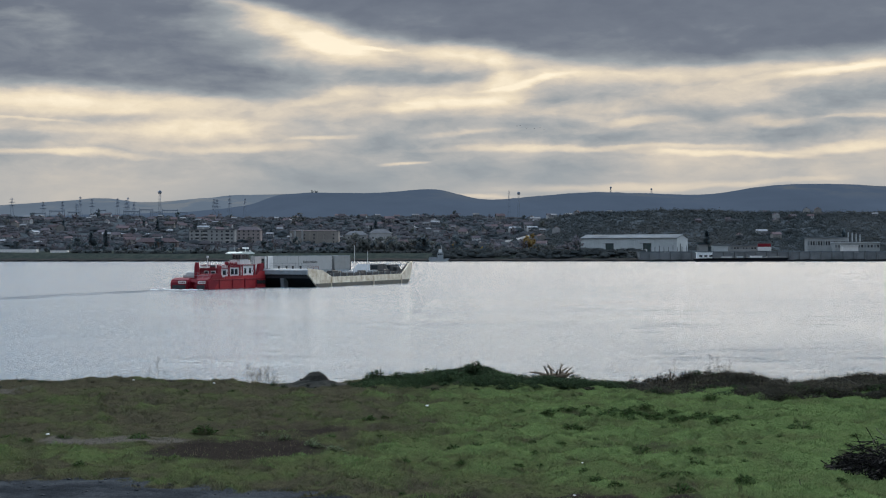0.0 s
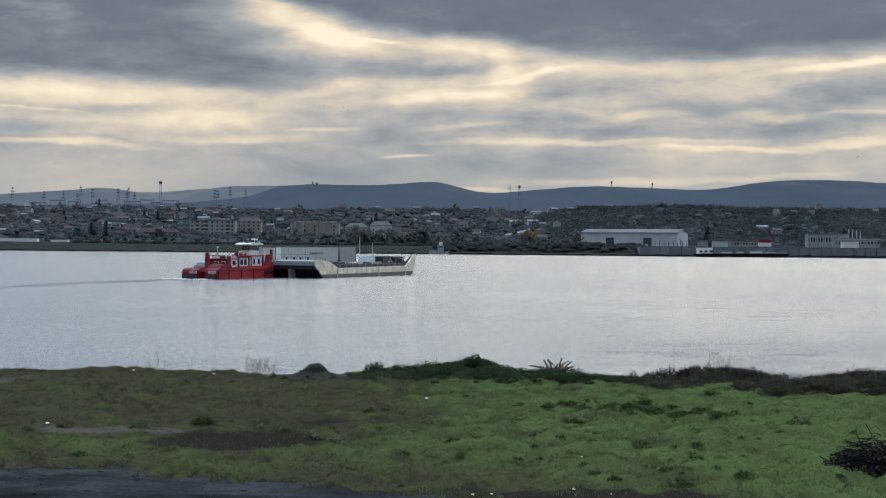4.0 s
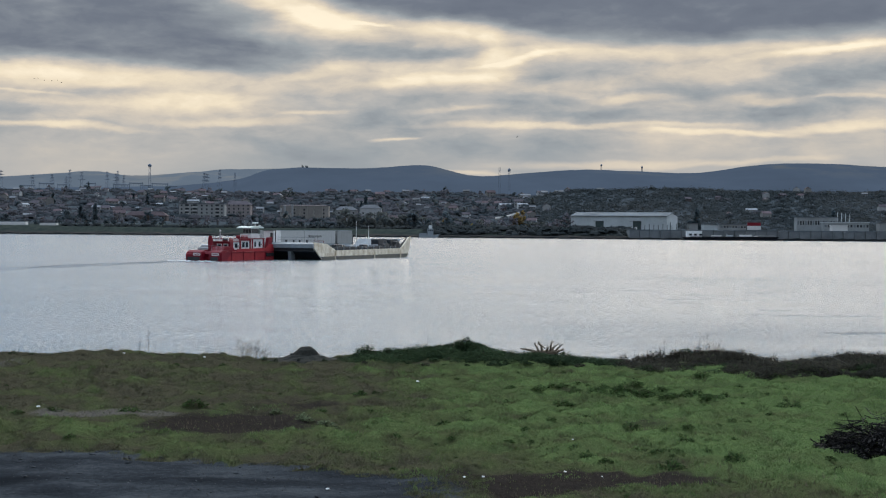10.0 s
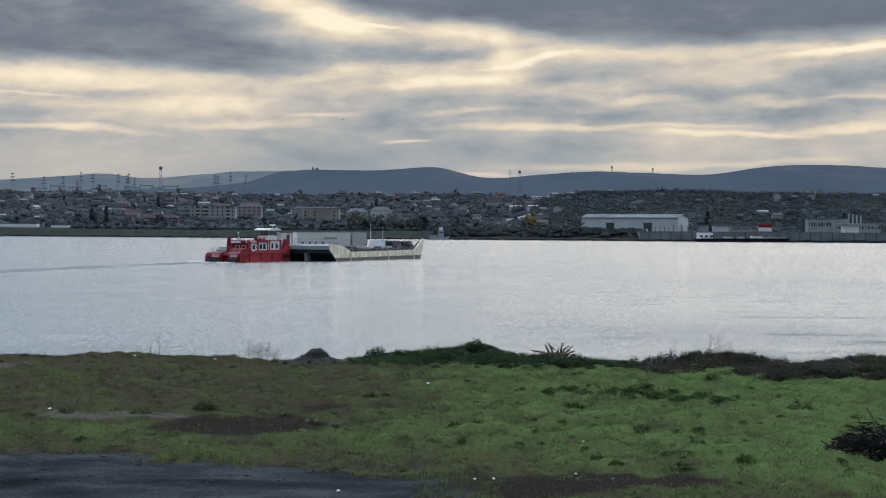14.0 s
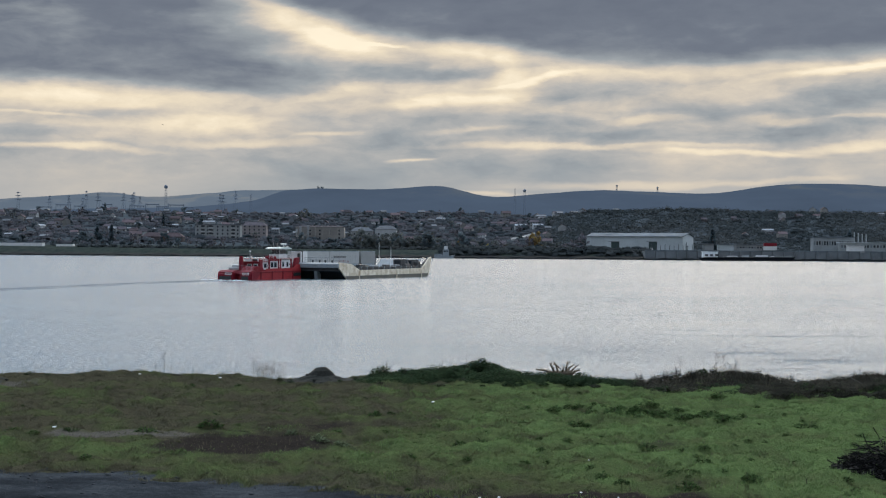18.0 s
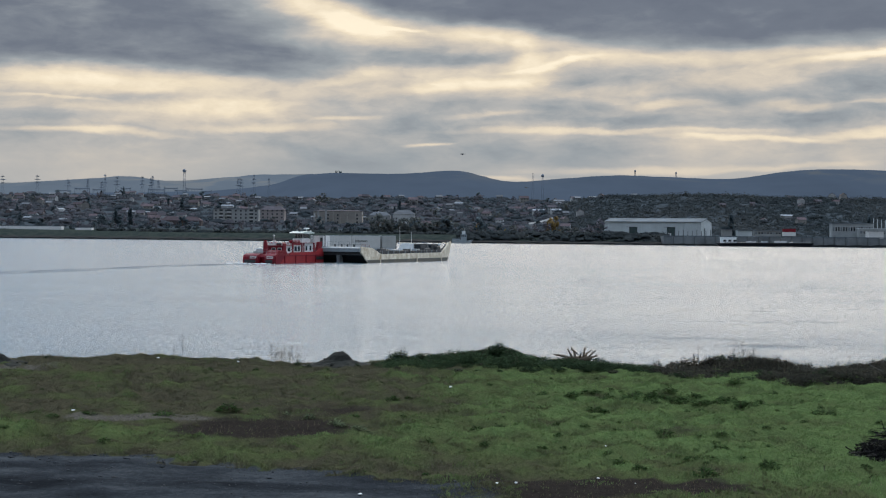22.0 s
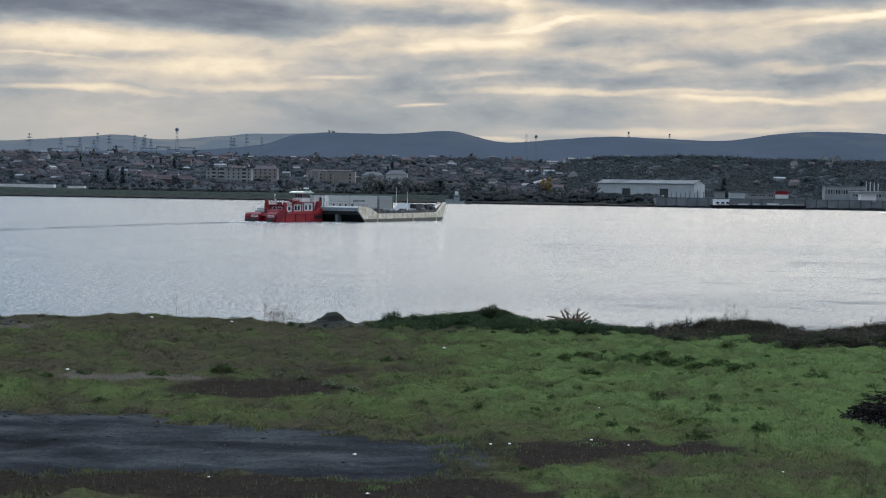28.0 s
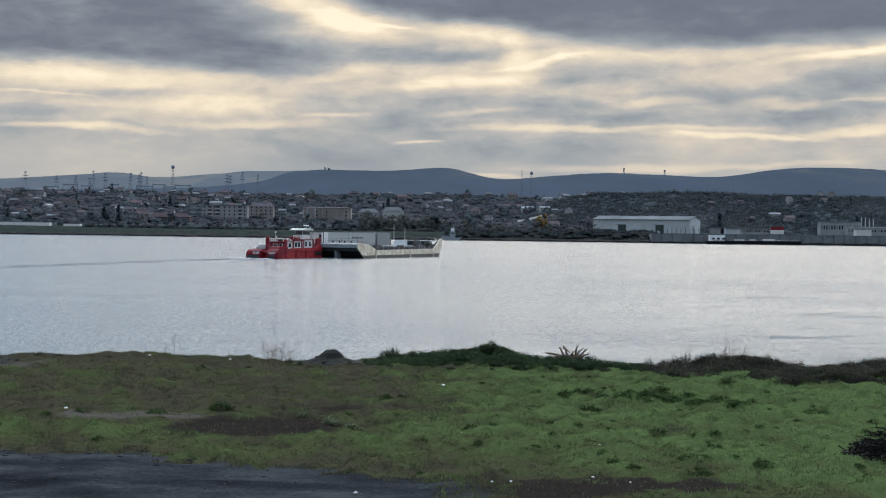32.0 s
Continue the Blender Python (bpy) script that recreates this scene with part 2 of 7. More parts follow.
def material(name, base, rough=0.7, metal=0.0, vary=0.25, scale=6.0, fine=60.0, bump=0.3, depth=0.01, second=None, island=0.0, random_tint=0.0, spec=0.4, stretch=None):
    """Paint, wood, stone...: two scales of variation, a little relief."""
    mat = bpy.data.materials.new(name)
    mat.use_nodes = True
    add = nodes_of(mat.node_tree)
    pos = add("ShaderNodeTexCoord").outputs["Object"]
    if stretch:
        pos = add("ShaderNodeMapping", inputs={0: pos, "Scale": stretch}).outputs[0]
    big = add("ShaderNodeTexNoise", inputs={"Vector": pos, "Scale": scale, "Detail": 5.0, "Roughness": 0.6}).outputs["Fac"]
    small = add("ShaderNodeTexNoise", inputs={"Vector": pos, "Scale": fine, "Detail": 3.0}).outputs["Fac"]
    both = math_node(add, "ADD", math_node(add, "MULTIPLY", big, 0.7), math_node(add, "MULTIPLY", small, 0.3))
    other = second or tuple(c * (1 - vary) for c in base)
    tint = ramp_node(add, both, [(0.36, other), (0.62, base)])
    if island:
        r = add("ShaderNodeNewGeometry").outputs["Random Per Island"]
        lum = add("ShaderNodeMapRange", inputs={0: r, 3: 1 - island, 4: 1 + island}).outputs[0]
        tint = add("ShaderNodeMix", dtype="RGBA", blend="MULTIPLY", inputs={0: 1.0, 6: tint, 7: lum}).outputs[2]
    if random_tint:
        r = add("ShaderNodeObjectInfo").outputs["Random"]
        lum = add("ShaderNodeMapRange", inputs={0: r, 3: 1 - random_tint, 4: 1 + random_tint}).outputs[0]
        tint = add("ShaderNodeMix", dtype="RGBA", blend="MULTIPLY", inputs={0: 1.0, 6: tint, 7: lum}).outputs[2]
    spec = spec if rough < 0.72 else min(spec, 0.06)
    bsdf = add("ShaderNodeBsdfPrincipled", inputs={"Base Color": tint, "Roughness": rough, "Metallic": metal, "Specular IOR Level": spec})
    if bump:
        b = add("ShaderNodeBump", inputs={"Strength": bump, "Distance": depth, "Height": both})
        mat.node_tree.links.new(b.outputs[0], bsdf.inputs["Normal"])
    add("ShaderNodeOutputMaterial", inputs={0: bsdf.outputs[0]})
    return mat


RED = material("red_hull_paint", (0.185, 0.006, 0.016), 0.5, spec=0.25, second=(0.125, 0.005, 0.011), scale=0.8, fine=9, depth=0.02)
# Brighter copy of the red that paints in light on the hull side.
RED_LIT = material("lit_red_hull_paint", (0.31, 0.024, 0.028), 0.55, spec=0.25, second=(0.23, 0.017, 0.020), scale=0.9, fine=8)
WHITE = material("white_ship_paint", (0.60, 0.59, 0.58), 0.45, vary=0.16, scale=1.2, fine=14)
CREAM = material("cream_rust_streaked_paint", (0.80, 0.71, 0.57), 0.6, second=(0.44, 0.32, 0.20), scale=1.6, fine=9, stretch=(0.7, 0.7, 0.35))
DECKGREY = material("grey_deck_paint", (0.23, 0.255, 0.27), 0.6, vary=0.3, scale=0.7, fine=8)
BLACKHULL = material("black_hull_tar", (0.03, 0.034, 0.036), 0.55, vary=0.4, scale=1.0)
TRAILER = material("pale_grey_trailer_panel", (0.31, 0.315, 0.31), 0.45, vary=0.1, scale=0.6, fine=10)
LORRY = material("dull_grey_lorry_panel", (0.225, 0.23, 0.225), 0.5, vary=0.15, scale=0.6, fine=10)
DARKGLASS = material("dark_window_glass", (0.02, 0.025, 0.03), 0.08, vary=0.1, bump=0.0, spec=0.6)
DARKMETAL = material("dark_steel", (0.06, 0.06, 0.062), 0.55, 0.3, scale=2)
RUBBER = material("black_rubber", (0.025, 0.025, 0.025), 0.8, scale=4)
BLUE = material("blue_paint", (0.09, 0.16, 0.30), 0.5, scale=2)
BOOT = material("scuffed_boot_paint", (0.085, 0.08, 0.07), 0.7, second=(0.16, 0.135, 0.10), scale=1.2, fine=8)
ROOFGREEN = material("pale_green_roof_paint", (0.52, 0.57, 0.52), 0.5, vary=0.15, scale=1.2, fine=10)
PITCH = material("pitch_black_steel", (0.009, 0.010, 0.012), 0.75, vary=0.3, scale=1.0)
BRIGHT = material("clean_white_paint", (0.80, 0.80, 0.79), 0.5, vary=0.1, scale=1.0, fine=12)
FOAM = material("water_foam", (0.55, 0.58, 0.60), 0.7, second=(0.36, 0.40, 0.43), scale=3, fine=20)

# ---------------------------------------------------------------- builders


def quick_mesh(name, co, tris, mat, size=3):
    """A large mesh from arrays: co (n, 3), tris (m, size)."""
    me = bpy.data.meshes.new(name)
    me.vertices.add(len(co))
    me.vertices.foreach_set("co", np.asarray(co, dtype=np.float32).ravel())
    me.loops.add(tris.size)
    me.loops.foreach_set("vertex_index", tris.astype(np.int32).ravel())
    me.polygons.add(len(tris))
    me.polygons.foreach_set("loop_start", np.arange(0, tris.size, size, dtype=np.int32))
    me.polygons.foreach_set("loop_total", np.full(len(tris), size, dtype=np.int32))
    me.materials.append(mat)
    me.update()
    me.validate()
    return me


def thing(name, label, category, group="", at=(0, 0, 0), turn=0.0, kind=""):
    ob = new(name)
    ob.empty_display_size = 0.2
    ob.matrix_basis = pose(*at, 0, 0, turn)
    return tagged(ob, label, category, group, kind)


def part(name, bm, mat, parent, label=""):
    """One bmesh as one mesh object under a thing or a part."""
    if isinstance(bm, bpy.types.Mesh):
        me = bm
    else:
        me = bpy.data.meshes.new(name)
        bmesh.ops.recalc_face_normals(bm, faces=bm.faces)
        bm.to_mesh(me)
        bm.free()
        me.materials.append(mat)
    ob = new(name, me)
    ob.parent = parent
    return tagged(ob, label)


def box(x0, x1, y0, y1, z0, z1, bevel=0.0, bm=None):
    bm = bm or bmesh.new()
    made = bmesh.ops.create_cube(bm, size=1.0)["verts"]
    for v in made:
        v.co = Vector(((x0 + x1) / 2 + v.co.x * (x1 - x0), (y0 + y1) / 2 + v.co.y * (y1 - y0), (z0 + z1) / 2 + v.co.z * (z1 - z0)))
    if bevel:
        edges = {e for v in made for e in v.link_edges}
        bmesh.ops.bevel(bm, geom=list(edges), offset=bevel, segments=1, affect="EDGES")
    return bm


def rod(p, q, r0, r1=None, seg=6, bm=None):
    bm = bm or bmesh.new()
    p, q = Vector(p), Vector(q)
    r1 = r0 if r1 is None else r1
    z = (q - p).normalized()
    x = z.orthogonal().normalized()
    y = z.cross(x)
    rings = []
    for c, r in ((p, r0), (q, max(r1, 1e-4))):
        rings.append([bm.verts.new(c + (x * math.cos(a) + y * math.sin(a)) * r) for a in [2 * math.pi * i / seg for i in range(seg)]])
    for i in range(seg):
        j = (i + 1) % seg
        bm.faces.new((rings[0][i], rings[0][j], rings[1][j], rings[1][i]))
    bm.faces.new(rings[0][::-1])
    bm.faces.new(rings[1])
    return bm


def slab(profile, y0, y1, bm=None, y0b=None):
    """A profile in x, z drawn out along y."""
    bm = bm or bmesh.new()
    a = [bm.verts.new((x, y0, z)) for x, z in profile]
    b = [bm.verts.new((x, y1, z)) for x, z in profile]
    n = len(profile)
    bm.faces.new(a)
    bm.faces.new(b[::-1])
    for i in range(n):
        j = (i + 1) % n
        bm.faces.new((a[i], b[i], b[j], a[j]))
    return bm


def loft(rings, bm=None, caps=True):
    """Rings of points, equally many, skinned in order."""
    bm = bm or bmesh.new()
    rs = [[bm.verts.new(p) for p in ring] for ring in rings]
    n = len(rs[0])
    for a, b in zip(rs, rs[1:]):
        for i in range(n):
            j = (i + 1) % n
            bm.faces.new((a[i], a[j], b[j], b[i]))
    if caps:
        bm.faces.new(rs[0][::-1])
        bm.faces.new(rs[-1])
    return bm


def bars(name, x0, x1, z0, z1, y, count, mat, parent, depth=0.02):
    """Unreadable writing: a row of upright strokes as one plain bar group."""
    bm = bmesh.new()
    step = (x1 - x0) / count
    for i in range(count):
        box(x0 + i * step, x0 + (i + 0.62) * step, y - depth, y + depth, z0, z1, bm=bm)
    return part(name, bm, mat, parent)


# ---------------------------------------------------------------- ground, one sheet from the dyke to the horizon
FIELD = 3.5


def lumps(x, y, seed, scale, octaves=4):
    """Smooth noise for arrays, from turned sines."""
    rng = np.random.RandomState(seed)
    out = np.zeros(np.broadcast(x, y).shape)
    amp, f, total = 1.0, 1.0 / scale, 0.0
    for _ in range(octaves):
        for _ in range(3):
            a, p, q = rng.uniform(0, 2 * np.pi, 3)
            u = (np.cos(a) * x + np.sin(a) * y) * f * 2 * np.pi
            v = (-np.sin(a) * x + np.cos(a) * y) * f * 2 * np.pi * 0.7
            out += amp * np.sin(u + p + 1.3 * np.sin(v + q)) / 3
        total += amp
        amp *= 0.55
        f *= 2.07
    return out / total


def shore_far(x, d):
    """How far off the far waterline lies in the direction of (x, d)."""
    return 938 - 190 * np.clip(x / np.maximum(d, 1.0), -0.5, 0.5)


def edge_rise(x):
    """Earth heaps along the bank's edge."""
    r = np.interp(x, (-12, -6.5, -4.6, -2.95, -2.4, -1.8, -1.1, -0.2, 0.3, 0.65, 1.1, 1.7, 2.6, 3.4, 4.0, 4.6, 5.3, 5.8, 6.4, 7.1, 7.7, 8.15, 8.7, 9.4, 10.5, 13),
                  (0.0, -0.02, -0.09, -0.13, -0.12, 0.02, 0.11, 0.16, 0.2, 0.27, 0.2, 0.06, 0.05, 0.0, -0.10, -0.06, 0.02, 0.17, 0.17, 0.10, 0.0, -0.12, -0.02, 0.08, 0.12, 0.10))
    r = r - 0.06 * np.clip((x + 2.2) / 0.8, 0, 1) + 0.05 * lumps(x, 0 * x, 15, 0.8, 3) * (x > -2.2)
    return r


def bank_edge(x):
    return 34.6 + 0.35 * np.sin(x * 0.8 + 1.0) + 0.2 * np.sin(x * 2.3) - 0.05 * np.clip(x, 0, 12)


def near_height(x, d):
    z = FIELD + 0.035 * lumps(x, d, 3, 5.0)
    z = z + (0.13 * lumps(x, d, 4, 1.5, 3) + 0.075 * lumps(x, d, 5, 0.6, 2)) * (1 - 0.75 * np.clip(track_mask(x, d) * 2 + soil_mask(x, d) + gravel_mask(x, d), 0, 1) * (d < 26)) * (1 - 0.45 * np.clip((d - 31.5) / 1.5, 0, 1))
    z = z + 1.4 * np.clip((7.5 - d) / 5.0, 0, 1) ** 1.3
    e = bank_edge(x)
    z = z + edge_rise(x) * np.exp(-((d - e + 0.75) / 1.15) ** 2)
    drop = np.clip((d - e) / 9.0, 0, 1)
    return z * (1 - drop) + (-3.0) * drop - 0.9 * np.clip((d - e) / 1.2, 0, 1) * (1 - drop)


def far_height(x, d):
    shore = d - shore_far(x, d)
    u = x / np.maximum(d, 1.0)
    s = d - 994 - 190 * np.clip(u, -0.5, 0.5)      # the slopes set in behind a level strip
    right = np.clip((u - 0.03) / 0.07, 0, 1)
    right = right * right * (3 - 2 * right)
    bank = 5.3 * np.clip(shore / 16.0, 0, 1)
    left_rise = 38.0 * np.clip((s - 40) / 640, 0, 1) ** 1.35
    right_rise = 36.5 * np.clip((s - 95) / 260, 0, 1) ** 1.1
    z = bank + left_rise * (1 - right) + right_rise * right
    z = z + np.clip(s / 300, 0, 1) * 3.0 * lumps(x, d, 7, 300.0, 3)
    z = z - 14 * np.clip((d - 2000) / 1500, 0, 1)
    return np.where(shore < 0, -3.0 * np.clip(-shore / 15, 0, 1), z)


def ground_height(x, d):
    x, d = np.asarray(x, float), np.asarray(d, float)
    return np.where(d < 500, near_height(x, d), far_height(x, d))


def track_mask(x, d):
    """The cinder track that runs along the dyke, and the worn strip where it ends."""
    top = np.interp(x, (-12, -6.2, -5, -3.6, -2.3, -1.2, -0.4, 1.0), (20.3, 19.85, 19.6, 19.25, 18.7, 18.2, 17.9, 17.6)) + 0.10 * np.sin(x * 2.4) + 0.6 * lumps(x, d, 81, 1.3, 4) + 0.4 * lumps(x, d, 83, 0.5, 3)
    low = 15.25 + 0.15 * np.sin(x * 1.7) + 0.3 * lumps(x, d, 82, 0.9, 3) + 0.9 * np.clip((x - 0.2) / 0.8, 0, 1)
    width = np.clip((top - d) / 0.35, 0, 1) * np.clip((d - low) / 0.35, 0, 1)
    return width * np.clip((1.0 - x) / 1.6, 0, 1)


def soil_mask(x, d):
    """Bare brown earth."""
    n = lumps(x, d, 11, 1.6)
    m = np.exp(-((x + 3.15) / 1.45) ** 4 - ((d - 22.1) / 1.3) ** 2) * 0.95
    m += 0.5 * np.exp(-((x + 2.2) / 1.6) ** 2 - ((d - 24.6) / 1.6) ** 2)
    m += 0.3 * np.exp(-((x + 4.6) / 2.0) ** 2 - ((d - 26.5) / 2.6) ** 2)
    m += 1.5 * np.exp(-((x - 1.3) / 2.0) ** 4 - ((d - 17.5) / 0.55) ** 2)
    m += 0.9 * np.exp(-((x - 1.0) / 0.7) ** 2 - ((d - 16.6) / 0.5) ** 2)
    m += 1.5 * np.exp(-((x + 2.7) / 3.6) ** 4 - ((d - 14.9) / 0.62) ** 4)
    m += 0.3 * np.exp(-((x + 1.5) / 2.5) ** 2 - ((d - 18.8) / 0.35) ** 2)
    m += 0.55 * np.exp(-((x - 3.3) / 1.2) ** 2 - ((d - 22.8) / 0.4) ** 2)
    m += 0.2 * np.exp(-((x - 3.9) / 1.6) ** 2 - ((d - 16.6) / 1.0) ** 2)
    m += 0.5 * np.exp(-((x + 0.3) / 0.9) ** 2 - ((d - 26.0) / 0.9) ** 2)
    m += 0.95 * np.clip((x - 4.2) / 0.8, 0, 1) * np.exp(-((d - 33.2) / (1.2 + 0.12 * np.clip(x - 4, 0, 8))) ** 4)
    m += 0.5 * np.clip((x + 1.9) / 0.5, 0, 1) * np.exp(-((d - 33.8) / 1.1) ** 4)
    return np.clip(m + 0.28 * n + 0.16 * lumps(x, d, 13, 0.6, 3), 0, 1)


def gravel_mask(x, d):
    return np.clip(1.2 * np.exp(-((x + 5.2) / 1.3) ** 4 - ((d - 23.4) / 0.5) ** 2) + 0.8 * np.exp(-((x + 9.6) / 1.2) ** 2 - ((d - 31.5) / 1.0) ** 2) + 0.2 * lumps(x, d, 12, 0.9) - 0.1, 0, 1)


def lush_and_lit(x, d):
    """Fresh green towards the open middle of the meadow, poorer turf in patches and by the dyke's left end; lit hummock
    tops and a dimmer near strip are painted in.
    """
    # The relief noise (seed 4) brightens the colour where hummock tops catch light.
    g = 0.74 + 0.38 * lumps(x, d, 51, 2.6, 3) + 0.30 * lumps(x, d, 4, 1.5, 3) + 0.22 * lumps(x, d, 52, 0.9, 3)
    g = g - 0.36 * np.clip((1.6 - x) / 3.2, 0, 1) * np.clip((d - 22.3) / 1.8, 0, 1)
    # The d < 22.8 term paints near turf darker under grazing light from ahead.
    g -= 0.26 * np.clip((0.5 - x) / 3.0, 0, 1) + 0.36 * np.clip((22.8 - d) / 3.0, 0, 1) * np.clip((4.0 - x) / 3.0, 0, 1)
    g += 0.14 * np.clip((x - 3.0) / 3.0, 0, 1)
    g += 0.26 * np.exp(-((x + 2.0) / 5.5) ** 2 - ((d - 20.5) / 0.9) ** 2)
    g -= 0.35 * np.exp(-((d - 33.6) / 1.2) ** 2)
    g -= 0.4 * np.exp(-((x - 3.8) / 1.5) ** 2 - ((d - 16.2) / 1.3) ** 2)
    return np.clip(g, 0, 1)


TURF_DRY, TURF_LOW, TURF_HIGH = (0.047, 0.043, 0.028), (0.050, 0.059, 0.026), (0.068, 0.100, 0.037)


def turf_colour(add, pos, stops, grain=0.1):
    """Poor to rich turf, after the painted tone attribute and noise at two sizes."""
    n = add("ShaderNodeTexNoise", inputs={"Vector": pos, "Scale": 0.8, "Detail": 3.0, "Roughness": 0.5}).outputs["Fac"]
    n2 = add("ShaderNodeTexNoise", inputs={"Vector": add("ShaderNodeMapping", inputs={0: pos, "Scale": (1.0, 0.5, 1.0)}).outputs[0], "Scale": 2.6, "Detail": 5.0, "Roughness": 0.62}).outputs["Fac"]
    r = add("ShaderNodeNewGeometry").outputs["Random Per Island"]
    lush = add("ShaderNodeAttribute", attribute="lush").outputs["Fac"]
    f = math_node(add, "ADD", math_node(add, "MULTIPLY", n, 1.1), math_node(add, "ADD", math_node(add, "MULTIPLY", n2, 1.1), math_node(add, "MULTIPLY", r, grain)))
    f = math_node(add, "ADD", math_node(add, "MULTIPLY", math_node(add, "SUBTRACT", f, 1.1 + grain / 2), 0.75), lush)
    return ramp_node(add, f, [(0.05, stops[0]), (0.45, stops[1]), (0.95, stops[2])])


def ground_material():
    mat = bpy.data.materials.new("riverside_ground")
    mat.use_nodes = True
    add = nodes_of(mat.node_tree)
    pos = add("ShaderNodeTexCoord").outputs["Object"]
    noise_at = lambda s, d=5.0: add("ShaderNodeTexNoise", inputs={"Vector": pos, "Scale": s, "Detail": d, "Roughness": 0.62}).outputs["Fac"]
    wide, mid, fine, grit = noise_at(0.25), noise_at(1.7), noise_at(14.0), noise_at(55.0, 3.0)
    blend = lambda f, a, b: add("ShaderNodeMix", dtype="RGBA", inputs={0: f, 6: a, 7: b}).outputs[2]
    turf = turf_colour(add, pos, (TURF_DRY, TURF_LOW, TURF_HIGH), 0.0)
    turf = add("ShaderNodeMix", dtype="RGBA", blend="MULTIPLY", inputs={0: 1.0, 6: turf, 7: add("ShaderNodeMapRange", inputs={0: fine, 1: 0.3, 2: 0.7, 3: 0.72, 4: 1.18}).outputs[0]}).outputs[2]
    earth = ramp_node(add, math_node(add, "ADD", math_node(add, "MULTIPLY", fine, 0.6), math_node(add, "MULTIPLY", grit, 0.4)),
                      [(0.34, (0.0105, 0.0088, 0.0077)), (0.62, (0.030, 0.0252, 0.0216))])
    worn = add("ShaderNodeTexNoise", inputs={"Vector": add("ShaderNodeMapping", inputs={0: pos, "Scale": (0.45, 1.1, 1)}).outputs[0], "Scale": 1.5, "Detail": 6.0, "Roughness": 0.6}).outputs["Fac"]
    cinder = ramp_node(add, math_node(add, "ADD", math_node(add, "MULTIPLY", worn, 0.72), math_node(add, "MULTIPLY", fine, 0.28)),
                       [(0.36, (0.012, 0.0136, 0.0155)), (0.50, (0.025, 0.0282, 0.032)), (0.68, (0.060, 0.066, 0.071))])
    stones = ramp_node(add, grit, [(0.35, (0.040, 0.036, 0.030)), (0.65, (0.098, 0.090, 0.077))])
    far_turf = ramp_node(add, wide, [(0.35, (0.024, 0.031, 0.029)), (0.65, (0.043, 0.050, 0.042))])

    def masked(name, lo, hi):
        a = add("ShaderNodeAttribute", attribute=name).outputs["Fac"]
        ragged = math_node(add, "ADD", math_node(add, "MULTIPLY", math_node(add, "SUBTRACT", fine, 0.5), 0.5), math_node(add, "MULTIPLY", math_node(add, "SUBTRACT", noise_at(4.5), 0.5), 0.8))
        w = math_node(add, "ADD", a, ragged)
        return add("ShaderNodeMapRange", interp="SMOOTHSTEP", inputs={0: w, 1: lo, 2: hi}).outputs[0]
    col = blend(masked("soil", 0.3, 0.75), turf, earth)
    col = blend(masked("gravel", 0.35, 0.7), col, stones)
    col = blend(masked("track", 0.3, 0.6), col, cinder)
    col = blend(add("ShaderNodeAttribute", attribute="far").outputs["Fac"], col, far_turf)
    # Wood floor of the far slopes, with blue distance haze mixed into its colour.
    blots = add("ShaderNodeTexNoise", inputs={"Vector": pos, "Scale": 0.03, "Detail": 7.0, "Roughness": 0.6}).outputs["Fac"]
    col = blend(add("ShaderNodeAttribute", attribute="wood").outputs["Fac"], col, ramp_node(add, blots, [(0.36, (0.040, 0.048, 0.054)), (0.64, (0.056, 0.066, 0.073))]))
    hgt = math_node(add, "ADD", fine, math_node(add, "MULTIPLY", grit, 0.5))
    b = add("ShaderNodeBump", inputs={"Strength": 0.7, "Distance": 0.03, "Height": hgt})
    bsdf = add("ShaderNodeBsdfPrincipled", inputs={"Base Color": col, "Roughness": 1.0, "Specular IOR Level": 0.0, "Normal": b.outputs[0]})
    add("ShaderNodeOutputMaterial", inputs={0: bsdf.outputs[0]})
    return mat


def build_ground():
    ds = np.concatenate([[-90, -40, -15, -5, 0, 2, 3, 4, 5, 6, 7, 8, 10], np.arange(12, 37.0, 0.16), np.arange(37, 46, 0.6), [50, 60, 90, 200, 400, 499, 501, 700, 850],
                         np.arange(856, 1120, 4.0), np.arange(1120, 1760, 16.0), [1800, 1900, 2050, 2300, 2700, 3200, 3800, 4500]])
    k = np.linspace(-1, 1, 241)
    us = np.sign(k) * (0.75 * np.abs(k) + 0.25 * np.abs(k) ** 3)
    D = np.repeat(ds[:, None], len(us), 1)
    X = us[None, :] * (13 + 0.42 * np.abs(ds))[:, None]
    Z = ground_height(X, D)
    co = np.stack([X, D, Z], -1).reshape(-1, 3)
    r, c = len(ds), len(us)
    i = (np.arange(r - 1)[:, None] * c + np.arange(c - 1)[None, :]).ravel()
    quads = np.stack([i, i + 1, i + c + 1, i + c], -1)
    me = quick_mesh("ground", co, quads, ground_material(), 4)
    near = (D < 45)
    for name, values in (("soil", soil_mask(X, D) * near), ("gravel", gravel_mask(X, D) * near), ("track", track_mask(X, D) * near), ("lush", lush_and_lit(X, D) * near), ("far", (D > 500) * 1.0), ("wood", np.clip((D - 1060 - 60 * X / np.maximum(D, 1)) / 40, 0, 1))):
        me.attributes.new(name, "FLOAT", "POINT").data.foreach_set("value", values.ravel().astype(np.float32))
    me.polygons.foreach_set("use_smooth", [True] * len(me.polygons))
    tagged(new("ground", me), "grassy river bank with brown earth, a cinder track and a far rising shore", "ground", kind="structure")


build_ground()


